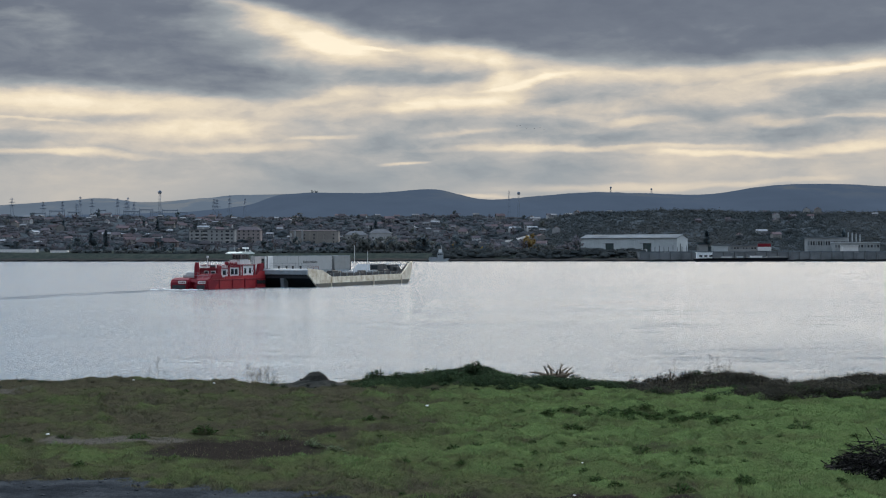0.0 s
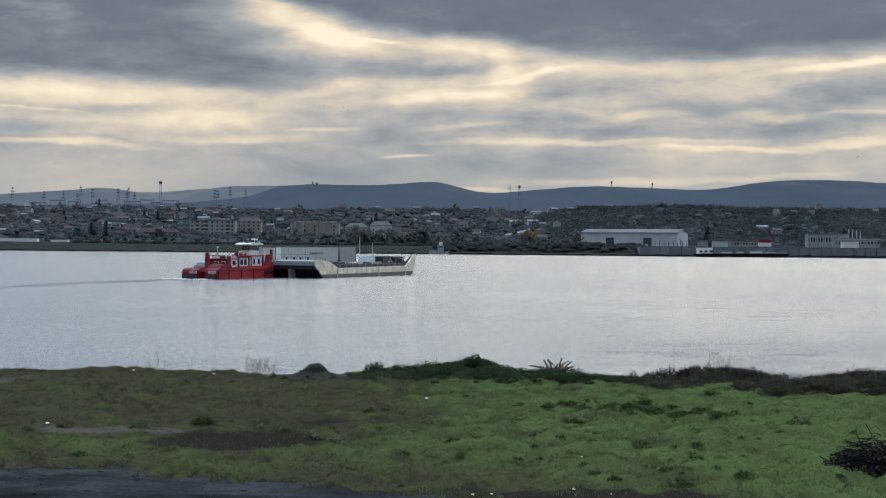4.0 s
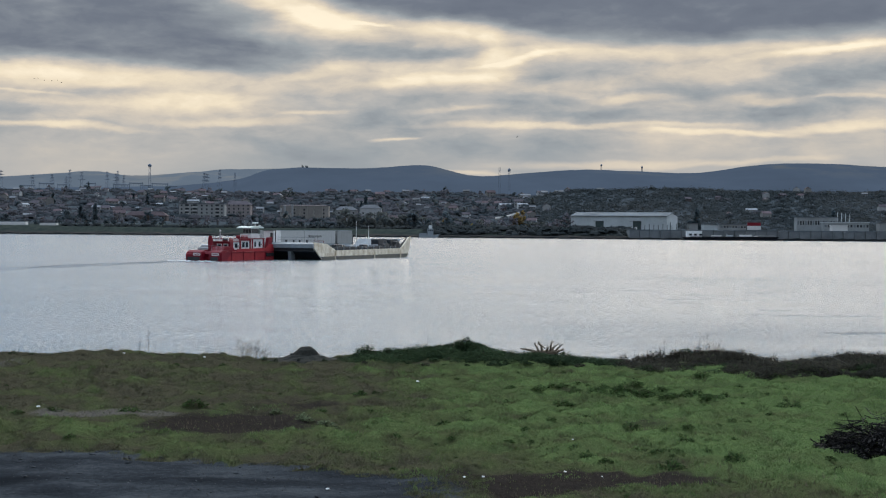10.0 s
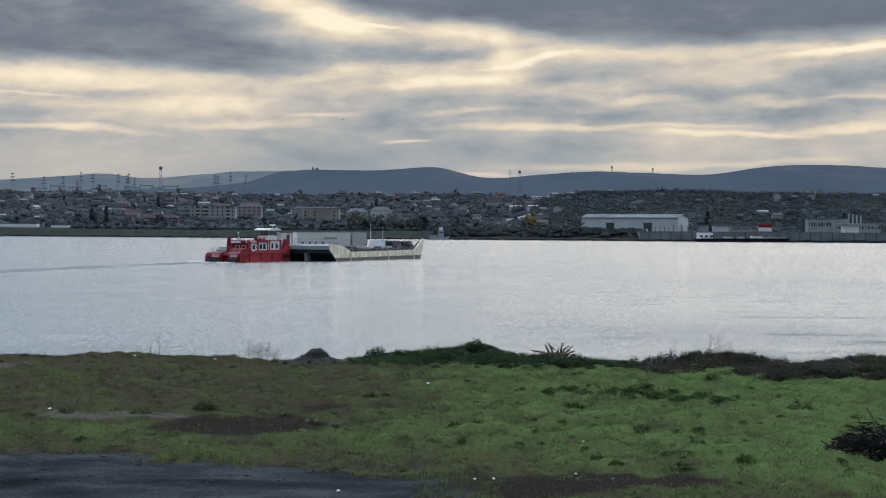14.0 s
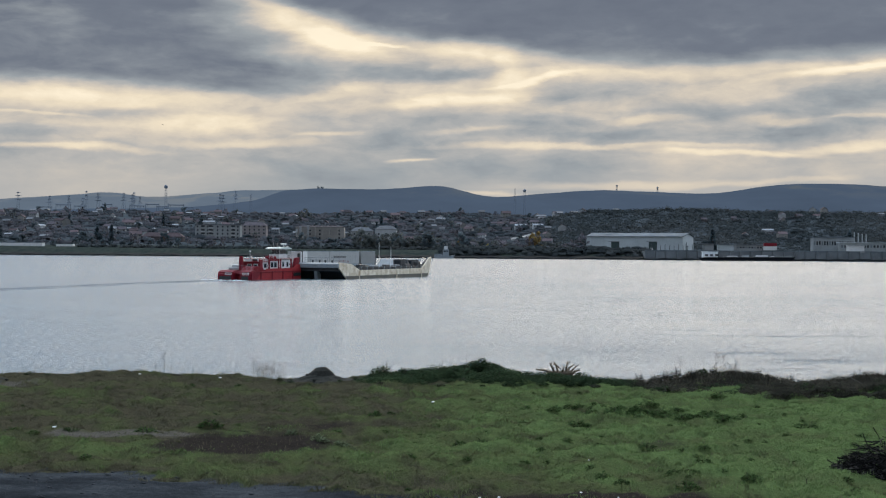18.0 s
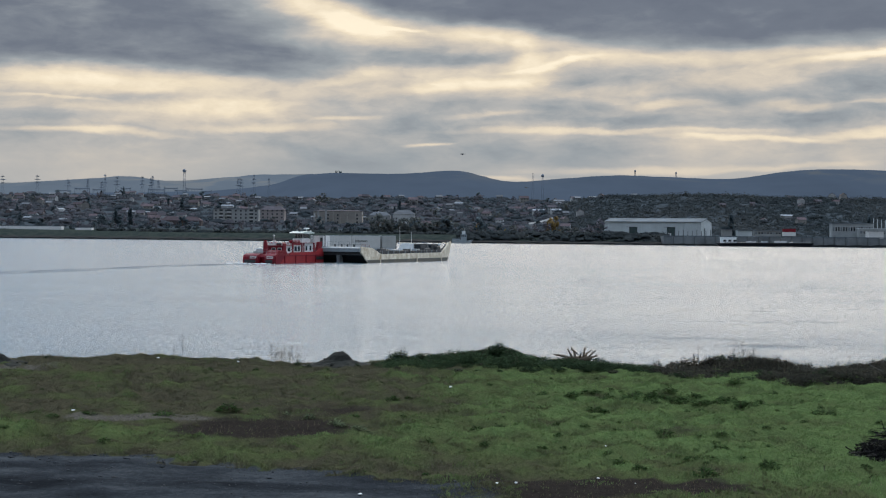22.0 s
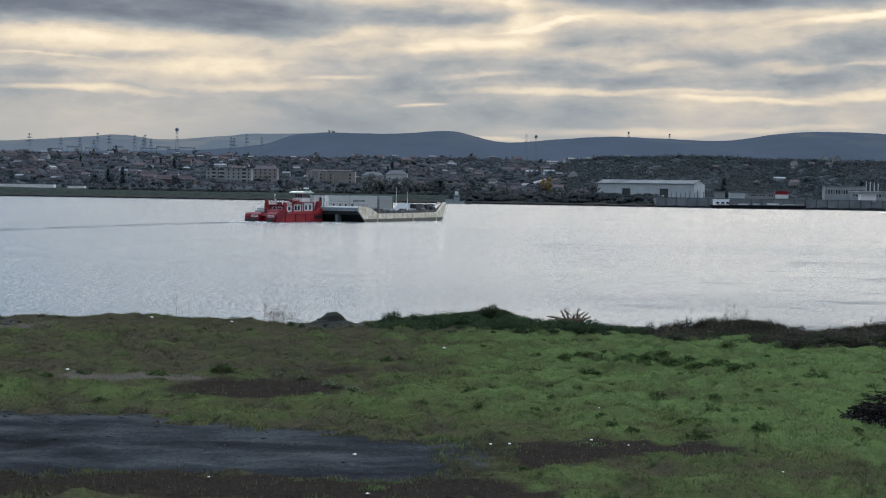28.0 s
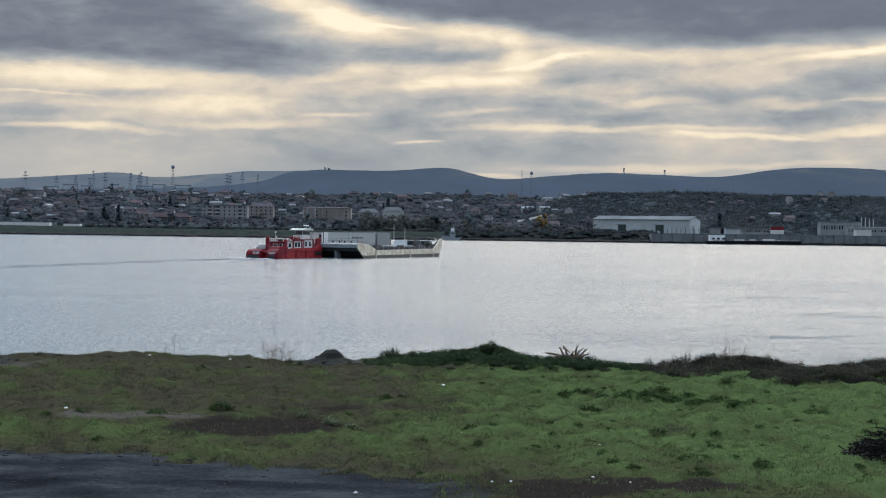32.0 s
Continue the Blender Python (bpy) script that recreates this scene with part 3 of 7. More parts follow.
# ---------------------------------------------------------------- the river
def water_material():
    mat = bpy.data.materials.new("river_water")
    mat.use_nodes = True
    add = nodes_of(mat.node_tree)
    pos = add("ShaderNodeTexCoord").outputs["Object"]
    m = lambda *a, **k: math_node(add, *a, **k)

    def waves(size, scale, detail, rough=0.5, at=(0, 0, 0)):
        mp = add("ShaderNodeMapping", inputs={0: pos, "Scale": size, "Location": at}).outputs[0]
        return add("ShaderNodeTexNoise", inputs={"Vector": mp, "Scale": scale, "Detail": detail, "Roughness": rough}).outputs["Fac"]

    def step(v, lo, hi, a=0.0, b=1.0):
        return add("ShaderNodeMapRange", interp="SMOOTHSTEP", inputs={0: v, 1: lo, 2: hi, 3: a, 4: b}).outputs[0]
    chop = waves((1.05, 1.0, 1), 1.9, 4.0, 0.52)
    swell = waves((0.12, 0.3, 1), 0.35, 3.0)
    calm = waves((0.012, 0.03, 1), 1.0, 4.0, 0.6)
    force = step(calm, 0.35, 0.65, 0.68, 1.3)
    # cat's paws: narrow gusts that roughen the surface, thicker out on the river's sunward half
    gust = step(waves((0.085, 0.21, 1), 1.0, 4.0, 0.6, (3, 8, 0)), 0.585, 0.66)
    side = add("ShaderNodeSeparateXYZ", inputs={0: add("ShaderNodeNewGeometry").outputs["Position"]}).outputs
    sunward = step(side[0], -4.0, 25.0)
    near = step(side[1], 260.0, 130.0)
    force = m("ADD", force, m("MULTIPLY", m("MULTIPLY", gust, 1.4), m("MULTIPLY", sunward, near)))
    # livelier wavelets off the near bank
    lively = m("MULTIPLY", m("MULTIPLY", step(side[1], 125.0, 60.0), step(side[0], 2.0, 16.0)), step(waves((0.25, 0.5, 1), 0.6, 3.0), 0.35, 0.65, 0.1, 0.9))
    force = m("ADD", force, lively)
    hgt = m("ADD", m("MULTIPLY", chop, force), m("MULTIPLY", swell, 1.2))
    b = add("ShaderNodeBump", inputs={"Strength": 1.0, "Distance": 0.31, "Height": hgt})
    bsdf = add("ShaderNodeBsdfPrincipled", inputs={"Base Color": (0.078, 0.125, 0.160, 1), "Roughness": 0.15, "IOR": 1.33, "Normal": b.outputs[0]})
    add("ShaderNodeOutputMaterial", inputs={0: bsdf.outputs[0]})
    return mat


def build_water():
    co = np.array([(-900, 33, 0), (900, 33, 0), (900, 1250, 0), (-900, 1250, 0)], float)
    me = quick_mesh("water", co, np.array([[0, 1, 2, 3]]), water_material(), 4)
    return tagged(new("water", me), "wide calm river with fine ripples reflecting a cloudy sky", "river", kind="structure")


water = build_water()


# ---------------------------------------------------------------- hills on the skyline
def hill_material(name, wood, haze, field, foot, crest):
    """Woods and pale fields; emission stands for miles of haze, purest towards the foot."""
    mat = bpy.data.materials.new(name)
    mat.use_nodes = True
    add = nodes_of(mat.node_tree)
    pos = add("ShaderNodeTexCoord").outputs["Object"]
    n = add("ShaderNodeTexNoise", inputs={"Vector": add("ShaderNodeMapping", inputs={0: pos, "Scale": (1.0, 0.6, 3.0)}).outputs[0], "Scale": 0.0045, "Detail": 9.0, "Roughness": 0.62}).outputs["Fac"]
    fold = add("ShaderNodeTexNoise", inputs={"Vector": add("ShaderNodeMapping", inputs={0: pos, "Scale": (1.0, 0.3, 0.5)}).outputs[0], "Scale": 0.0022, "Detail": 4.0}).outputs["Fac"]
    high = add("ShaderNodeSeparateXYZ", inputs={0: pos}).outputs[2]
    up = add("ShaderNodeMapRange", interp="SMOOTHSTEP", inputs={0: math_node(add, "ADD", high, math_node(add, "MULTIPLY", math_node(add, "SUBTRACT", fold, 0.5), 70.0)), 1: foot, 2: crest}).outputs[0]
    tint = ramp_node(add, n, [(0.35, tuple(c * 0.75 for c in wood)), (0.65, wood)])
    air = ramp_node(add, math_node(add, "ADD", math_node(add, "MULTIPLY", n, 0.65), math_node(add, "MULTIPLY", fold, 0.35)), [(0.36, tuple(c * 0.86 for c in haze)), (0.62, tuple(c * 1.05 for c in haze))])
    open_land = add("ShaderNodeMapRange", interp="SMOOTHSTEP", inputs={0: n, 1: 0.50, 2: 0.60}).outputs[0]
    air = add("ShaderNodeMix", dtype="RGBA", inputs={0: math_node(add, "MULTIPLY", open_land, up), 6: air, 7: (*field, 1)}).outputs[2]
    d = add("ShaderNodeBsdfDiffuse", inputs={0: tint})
    # Nine tenths of the surface glows in the haze colour.
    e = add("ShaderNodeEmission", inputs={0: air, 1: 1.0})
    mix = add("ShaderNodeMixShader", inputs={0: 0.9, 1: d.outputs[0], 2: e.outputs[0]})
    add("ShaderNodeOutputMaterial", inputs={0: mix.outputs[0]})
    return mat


def hills(name, depth, crest, mat, label, run=700.0, back=300.0):
    """A ridge: crest is a function of the direction x / y that gives its height."""
    us = np.linspace(-0.42, 0.42, 240)
    rows = []
    for k in np.linspace(-1, 1, 15):
        y = depth + (k * run if k < 0 else k * back)
        fall = 1 - abs(k) ** 1.6
        x = us * y
        z = 25 + (crest(us) - 25) * fall + 5 * lumps(x, y + 0 * x, 21, 420.0) * fall * (1 - fall) * 4
        rows.append(np.stack([x, y + 0 * x, z], -1))
    co = np.concatenate(rows)
    c = len(us)
    i = (np.arange(14)[:, None] * c + np.arange(c - 1)[None, :]).ravel()
    me = quick_mesh(name, co, np.stack([i, i + 1, i + c + 1, i + c], -1), mat, 4)
    me.polygons.foreach_set("use_smooth", [True] * len(me.polygons))
    tagged(new(name, me), label, "hills", kind="structure")


def px_height(y, depth):
    """Metres over the water of a line that many hundredths over the horizon."""
    return EYE + y / 26.0 * depth


def crest_of(points, depth, seed):
    us = np.array([p[0] for p in points]) / 26.0
    hs = np.array([p[1] for p in points])

    def f(u):
        t = np.interp(u, us, hs)
        k = np.ones(5) / 5
        t = np.convolve(np.pad(t, 2, mode="edge"), k, mode="valid")
        return px_height(t + 0.012 * lumps(u * 100, 0 * u, seed, 3.0), depth)
    return f


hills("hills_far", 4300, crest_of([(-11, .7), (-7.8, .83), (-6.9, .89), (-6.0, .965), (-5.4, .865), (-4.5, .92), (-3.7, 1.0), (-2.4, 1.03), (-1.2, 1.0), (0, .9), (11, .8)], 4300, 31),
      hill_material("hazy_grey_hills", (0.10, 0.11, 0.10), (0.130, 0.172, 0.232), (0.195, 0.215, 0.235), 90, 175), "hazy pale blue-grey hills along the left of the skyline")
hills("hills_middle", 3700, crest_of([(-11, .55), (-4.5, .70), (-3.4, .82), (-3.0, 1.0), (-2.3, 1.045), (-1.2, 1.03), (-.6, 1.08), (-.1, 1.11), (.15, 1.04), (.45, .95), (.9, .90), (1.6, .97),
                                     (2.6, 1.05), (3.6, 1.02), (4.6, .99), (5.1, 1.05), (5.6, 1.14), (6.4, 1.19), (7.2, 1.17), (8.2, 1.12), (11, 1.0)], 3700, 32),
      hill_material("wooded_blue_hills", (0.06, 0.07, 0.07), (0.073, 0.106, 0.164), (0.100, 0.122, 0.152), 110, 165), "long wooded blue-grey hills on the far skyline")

# ---------------------------------------------------------------- the ferry: pusher tug and barge
# Their space: x forward from the tug's stern, y to port, z up from the waterline; the tug's starboard side is y = 0.
FERRY_TURN = 65.0


def ferry_at(t):
    s = t / 32.0
    x = -40.39 + 5.384 * s - 3.349 * s * s + 0.693 * s ** 3
    y = 251.57 + 58.777 * s - 2.644 * s * s + 1.382 * s ** 3
    return pose(x, y, 0, 0, 0, FERRY_TURN + 0.52 * s - 3.048 * s * s + 2.088 * s ** 3)


ABOARD = []          # (thing, place in the ferry's space)


def aboard(name, label, category, group="", at=(0, 0, 0), turn=0.0):
    ob = thing(name, label, category, group)
    ob.matrix_basis = ferry_at(0) @ pose(*at, 0, 0, turn)
    ABOARD.append((ob, pose(*at, 0, 0, turn)))
    return ob


def rail(parent, points, height, mat, gap=1.3, r=0.03):
    """Posts and two rails along a line of points."""
    bm = bmesh.new()
    for p, q in zip(points, points[1:]):
        p, q = Vector(p), Vector(q)
        n = max(1, round((q - p).length / gap))
        for i in range(n + 1):
            c = p.lerp(q, i / n)
            rod(c, c + Vector((0, 0, height)), r, seg=4, bm=bm)
        for h in (0.5, 1.0):
            rod(p + Vector((0, 0, height * h)), q + Vector((0, 0, height * h)), r, seg=4, bm=bm)
    return part("railing", bm, mat, parent, "thin steel railing")


def window(parent, x0, x1, z0, z1, y, out=-1, name="window"):
    """A framed pane on a wall that faces along y."""
    fr = bmesh.new()
    d = 0.05 * out
    for a, b, c, e in ((x0 - 0.06, x1 + 0.06, z1, z1 + 0.06), (x0 - 0.06, x1 + 0.06, z0 - 0.06, z0), (x0 - 0.06, x0, z0, z1), (x1, x1 + 0.06, z0, z1)):
        box(a, b, min(y, y + d), max(y, y + d), c, e, bm=fr)
    f = part(name, fr, WHITE, parent)
    part("pane", box(x0, x1, min(y + d * 0.2, y + d * 0.6), max(y + d * 0.2, y + d * 0.6), z0, z1), DARKGLASS, f)
    return f


def rounded(bm, r, seg=2):
    bmesh.ops.bevel(bm, geom=list(bm.edges), offset=r, segments=seg, affect="EDGES", clamp_overlap=True)
    return bm


def build_tug():
    tug = aboard("pusher_tug", "red pusher tugboat with white deckhouse pushing a ferry barge", "tugboat")
    tug.scale = (1.21, 0.89, 1.0)
    # hull between the two stern pods
    part("hull", slab([(1.4, -0.5), (1.0, 0.75), (0.9, 1.75), (13.2, 1.75), (14.2, 2.35), (15.45, 2.35), (15.45, -0.5)], 0.05, 8.75), RED_LIT, tug, "red steel hull coloured orange-red as on its lit side")
    for y0, y1 in ((0.0, 3.1), (4.5, 8.8)):
        pod = part("stern_pod", rounded(slab([(1.6, -0.4), (0.25, -0.4), (0.0, 0.2), (0.0, 1.45), (0.7, 1.95), (3.2, 2.0), (3.2, 1.3)], y0, y1), 0.22), RED, tug, "red stern pod with a white name board")
        bd = part("name_board", box(-0.05, -0.002, y0 + 0.5, y0 + 2.2, 1.0, 1.45), WHITE, pod, "white board with unreadable dark writing")
        bm = bmesh.new()
        for i in range(6):
            box(-0.07, -0.05, y0 + 0.65 + i * 0.24, y0 + 0.8 + i * 0.24, 1.12, 1.33, bm=bm)
        part("writing", bm, RED, bd)
        part("propeller_recess", box(-0.03, 0.0, y0 + 0.7, y1 - 0.6, 0.1, 0.75), BLACKHULL, pod, "dark opening above the water")
    part("transom_bridge", slab([(0.9, 0.8), (0.55, 1.3), (0.8, 1.8), (2.6, 1.85), (2.6, 0.8)], 3.1, 4.5), RED, tug)
    part("engine_hood", rounded(slab([(1.3, 1.75), (1.9, 2.55), (4.2, 2.75), (4.9, 1.75)], 0.6, 4.0), 0.18), RED, tug, "sloping red engine casing")
    for x in (2.9, 6.3, 9.6, 12.7):
        part("fender", box(x, x + 0.16, -0.10, 0.04, 0.1, 1.75), RED, tug)
    part("rubbing_strake", box(0.9, 15.4, -0.08, 0.045, 1.5, 1.68, 0.02), RED, tug)
    part("bulwark", slab([(4.6, 1.75), (4.6, 2.2), (13.0, 2.3), (14.0, 3.0), (15.4, 3.0), (15.4, 2.35), (14.2, 2.35), (13.2, 1.75)], 0.06, 0.14), RED_LIT, tug)
    # white house with red uprights
    part("deckhouse", box(6.6, 13.4, 1.0, 7.6, 1.75, 4.05, 0.04), WHITE, tug, "white steel deckhouse")
    part("aft_house", box(3.6, 6.598, 1.0, 5.2, 1.75, 3.5, 0.04), WHITE, tug, "low white after house with a red end wall")
    part("aft_end_wall", box(3.5, 3.598, 1.0, 5.2, 1.75, 3.5), RED, tug, "red end wall of the after house")
    for y0 in (1.3, 2.9):
        w = part("aft_window", box(3.44, 3.498, y0, y0 + 1.1, 2.35, 3.15), WHITE, tug)
        part("pane", box(3.40, 3.438, y0 + 0.12, y0 + 0.98, 2.45, 3.05), DARKGLASS, w)
    part("aft_house_roof", box(3.3, 6.5, 0.75, 5.4, 3.5, 3.62, 0.02), RED, tug, "red roof edge of the after house")
    part("deckhouse_roof", box(6.5, 13.6, 0.75, 7.8, 4.05, 4.17, 0.02), RED, tug, "red roof edge of the deckhouse")
    for x0, x1, top in ((3.5, 4.4, 4.0), (6.3, 6.7, 4.04), (9.25, 9.55, 4.04), (9.85, 10.15, 4.04), (13.15, 13.5, 4.04)):
        part("red_panel", box(x0, x1, 0.84, 0.998, 1.76, top), RED, tug, "upright red panel on the house side")
    part("red_plinth", box(4.41, 13.1, 0.90, 0.998, 1.76, 2.02), RED, tug, "red band along the foot of the house")
    window(tug, 4.95, 5.75, 2.4, 3.2, 0.998)
    for x0 in (7.05, 8.05):
        window(tug, x0, x0 + 0.78, 2.45, 3.45, 0.998)
    window(tug, 10.6, 11.2, 2.55, 3.55, 0.998)
    window(tug, 11.9, 12.5, 2.55, 3.55, 0.998)
    part("side_door", box(9.58, 9.82, 0.9, 0.998, 1.8, 3.7), WHITE, tug)
    part("roof_band", box(6.72, 9.2, 0.80, 0.998, 3.72, 4.04), RED, tug, "red band under the roof edge")
    part("exhaust_box", box(4.2, 5.4, 1.6, 3.4, 3.6, 4.05, 0.06), RED, tug)
    part("roof_hatch", box(5.7, 6.4, 3.6, 4.6, 3.6, 3.95, 0.05), DARKMETAL, tug)
    part("life_raft_box", box(7.6, 9.6, 1.6, 3.0, 4.17, 4.7, 0.08), RED, tug, "red box on the deckhouse roof")
    for x, z in ((6.05, 2.75), (12.85, 3.0)):
        ring = part("lifebuoy", rod((x, 0.93, z), (x, 0.998, z), 0.3, 0.3, 12), WHITE, tug, "white lifebuoy with a red band")
        part("lifebuoy_hole", rod((x, 0.92, z), (x, 0.929, z), 0.15, 0.15, 10), RED, ring)
    for x, y, h in ((3.9, 1.6, 0.55), (4.6, 4.4, 0.8), (6.1, 1.5, 0.6), (6.2, 4.9, 0.45)):
        part("vent", rod((x, y, 3.6), (x, y, 3.6 + h), 0.09, 0.15, 8), WHITE if h > 0.5 else DARKMETAL, tug)
    part("cable_drum", rod((4.4, 2.0, 3.95), (4.4, 3.2, 3.95), 0.28, 0.28, 10), DARKMETAL, tug, "dark cable drum on the roof")
    part("deck_hose", rod((5.2, 0.5, 1.95), (8.6, 0.5, 1.95), 0.12, 0.12, 6), DARKMETAL, tug)
    part("antenna", rod((11.6, 4.2, 6.4), (11.6, 4.2, 7.6), 0.025, 0.015), WHITE, tug)
    part("antenna", rod((12.8, 4.3, 6.4), (12.8, 4.3, 7.2), 0.025, 0.015), DARKMETAL, tug)
    # wheelhouse on its tower
    part("bridge_tower", box(11.0, 13.7, 2.2, 4.8, 3.0, 5.0, 0.04), WHITE, tug)
    wh = part("wheelhouse", loft([[(11.4, 2.4, 5.0), (13.3, 2.4, 5.0), (13.3, 4.4, 5.0), (11.4, 4.4, 5.0)], [(11.35, 2.3, 6.1), (13.5, 2.3, 6.1), (13.5, 4.5, 6.1), (11.35, 4.5, 6.1)]]), WHITE, tug, "white wheelhouse with dark windows all round")
    for i in range(3):
        part("wheelhouse_window", box(11.45 + i * 0.66, 12.02 + i * 0.66, 2.27, 2.36, 5.1, 5.95), DARKGLASS, wh)
    for i in range(3):
        part("wheelhouse_window", box(11.32, 11.41, 2.45 + i * 0.68, 3.02 + i * 0.68, 5.1, 5.95), DARKGLASS, wh)
    part("wheelhouse_roof", slab([(10.4, 6.05), (10.4, 6.2), (11.3, 6.46), (13.3, 6.5), (14.3, 6.25), (14.3, 6.08)], 1.6, 5.3), ROOFGREEN, wh, "pale greenish overhanging wheelhouse roof")
    part("mast", rod((13.3, 3.0, 6.4), (13.3, 3.0, 7.3), 0.06, 0.04), WHITE, wh)
    part("radar", box(13.15, 13.45, 2.3, 3.7, 7.0, 7.25, 0.05), BRIGHT, wh, "white radar scanner bar")
    part("searchlight", rod((13.6, 2.2, 6.25), (13.7, 2.2, 6.7), 0.16, 0.2, 8), WHITE, wh)
    part("horn", box(11.5, 12.1, 3.2, 3.8, 6.42, 7.15, 0.1), DARKMETAL, wh, "dark exhaust and horn block on the roof")
    # gear
    fn = part("funnel", rod((2.3, 4.6, 1.9), (2.3, 4.6, 4.2), 0.50, 0.44, 12), RED, tug, "red exhaust funnel")
    part("funnel_cap", rod((2.3, 4.6, 4.2), (2.3, 4.6, 4.65), 0.36, 0.36, 12), RED, fn)
    part("winch", rod((2.6, 5.2, 2.6), (2.6, 7.0, 2.6), 0.42, 0.42, 10), TRAILER, tug, "white mooring winch drum")
    part("winch_frame", box(1.9, 3.4, 4.7, 7.6, 1.9, 2.5, 0.12), TRAILER, tug, "pale grey winch housing on the after deck")
    part("vent", rod((5.6, 2.0, 3.6), (5.6, 2.0, 4.3), 0.16, 0.22, 8), WHITE, tug)
    part("vent", rod((6.7, 6.0, 4.17), (6.7, 6.0, 4.7), 0.16, 0.22, 8), WHITE, tug)
    part("lamp_post", rod((7.4, 6.8, 4.17), (7.4, 6.8, 5.5), 0.04), WHITE, tug)
    part("lamp_globe", rod((7.4, 6.8, 5.45), (7.4, 6.8, 5.75), 0.2, 0.16, 8), WHITE, tug)
    rail(tug, [(0.9, 0.7, 1.95), (0.6, 4.0, 1.95), (0.6, 8.5, 1.95), (3.4, 8.7, 1.95)], 0.9, DECKGREY, r=0.02)
    rail(tug, [(6.6, 1.0, 4.17), (9.2, 1.0, 4.17)], 0.7, WHITE)
    part("pipe_rack", box(4.2, 6.4, 5.8, 6.0, 1.75, 3.3), WHITE, tug)
    part("locker", box(3.8, 5.2, 6.2, 7.6, 1.75, 2.9, 0.05), WHITE, tug)
    part("awning_post", rod((5.0, 7.0, 2.9), (5.0, 7.0, 3.8), 0.06), DARKMETAL, tug)
    rail(tug, [(13.2, 1.0, 4.17), (9.6, 1.0, 4.17)], 0.8, WHITE)
    for y in (0.5, 7.6):
        part("push_knee", slab([(14.0, 2.3), (14.5, 4.3), (15.5, 4.4), (15.5, 2.3)], y, y + 0.7), RED, tug, "tall red pushing knee at the bow")
    for i in range(3):
        part("tyre_fender", rod((13.2 + i * 0.8, -0.04, 1.0), (13.2 + i * 0.8, -0.22, 1.0), 0.38, 0.38, 12), RUBBER, tug)
    return tug


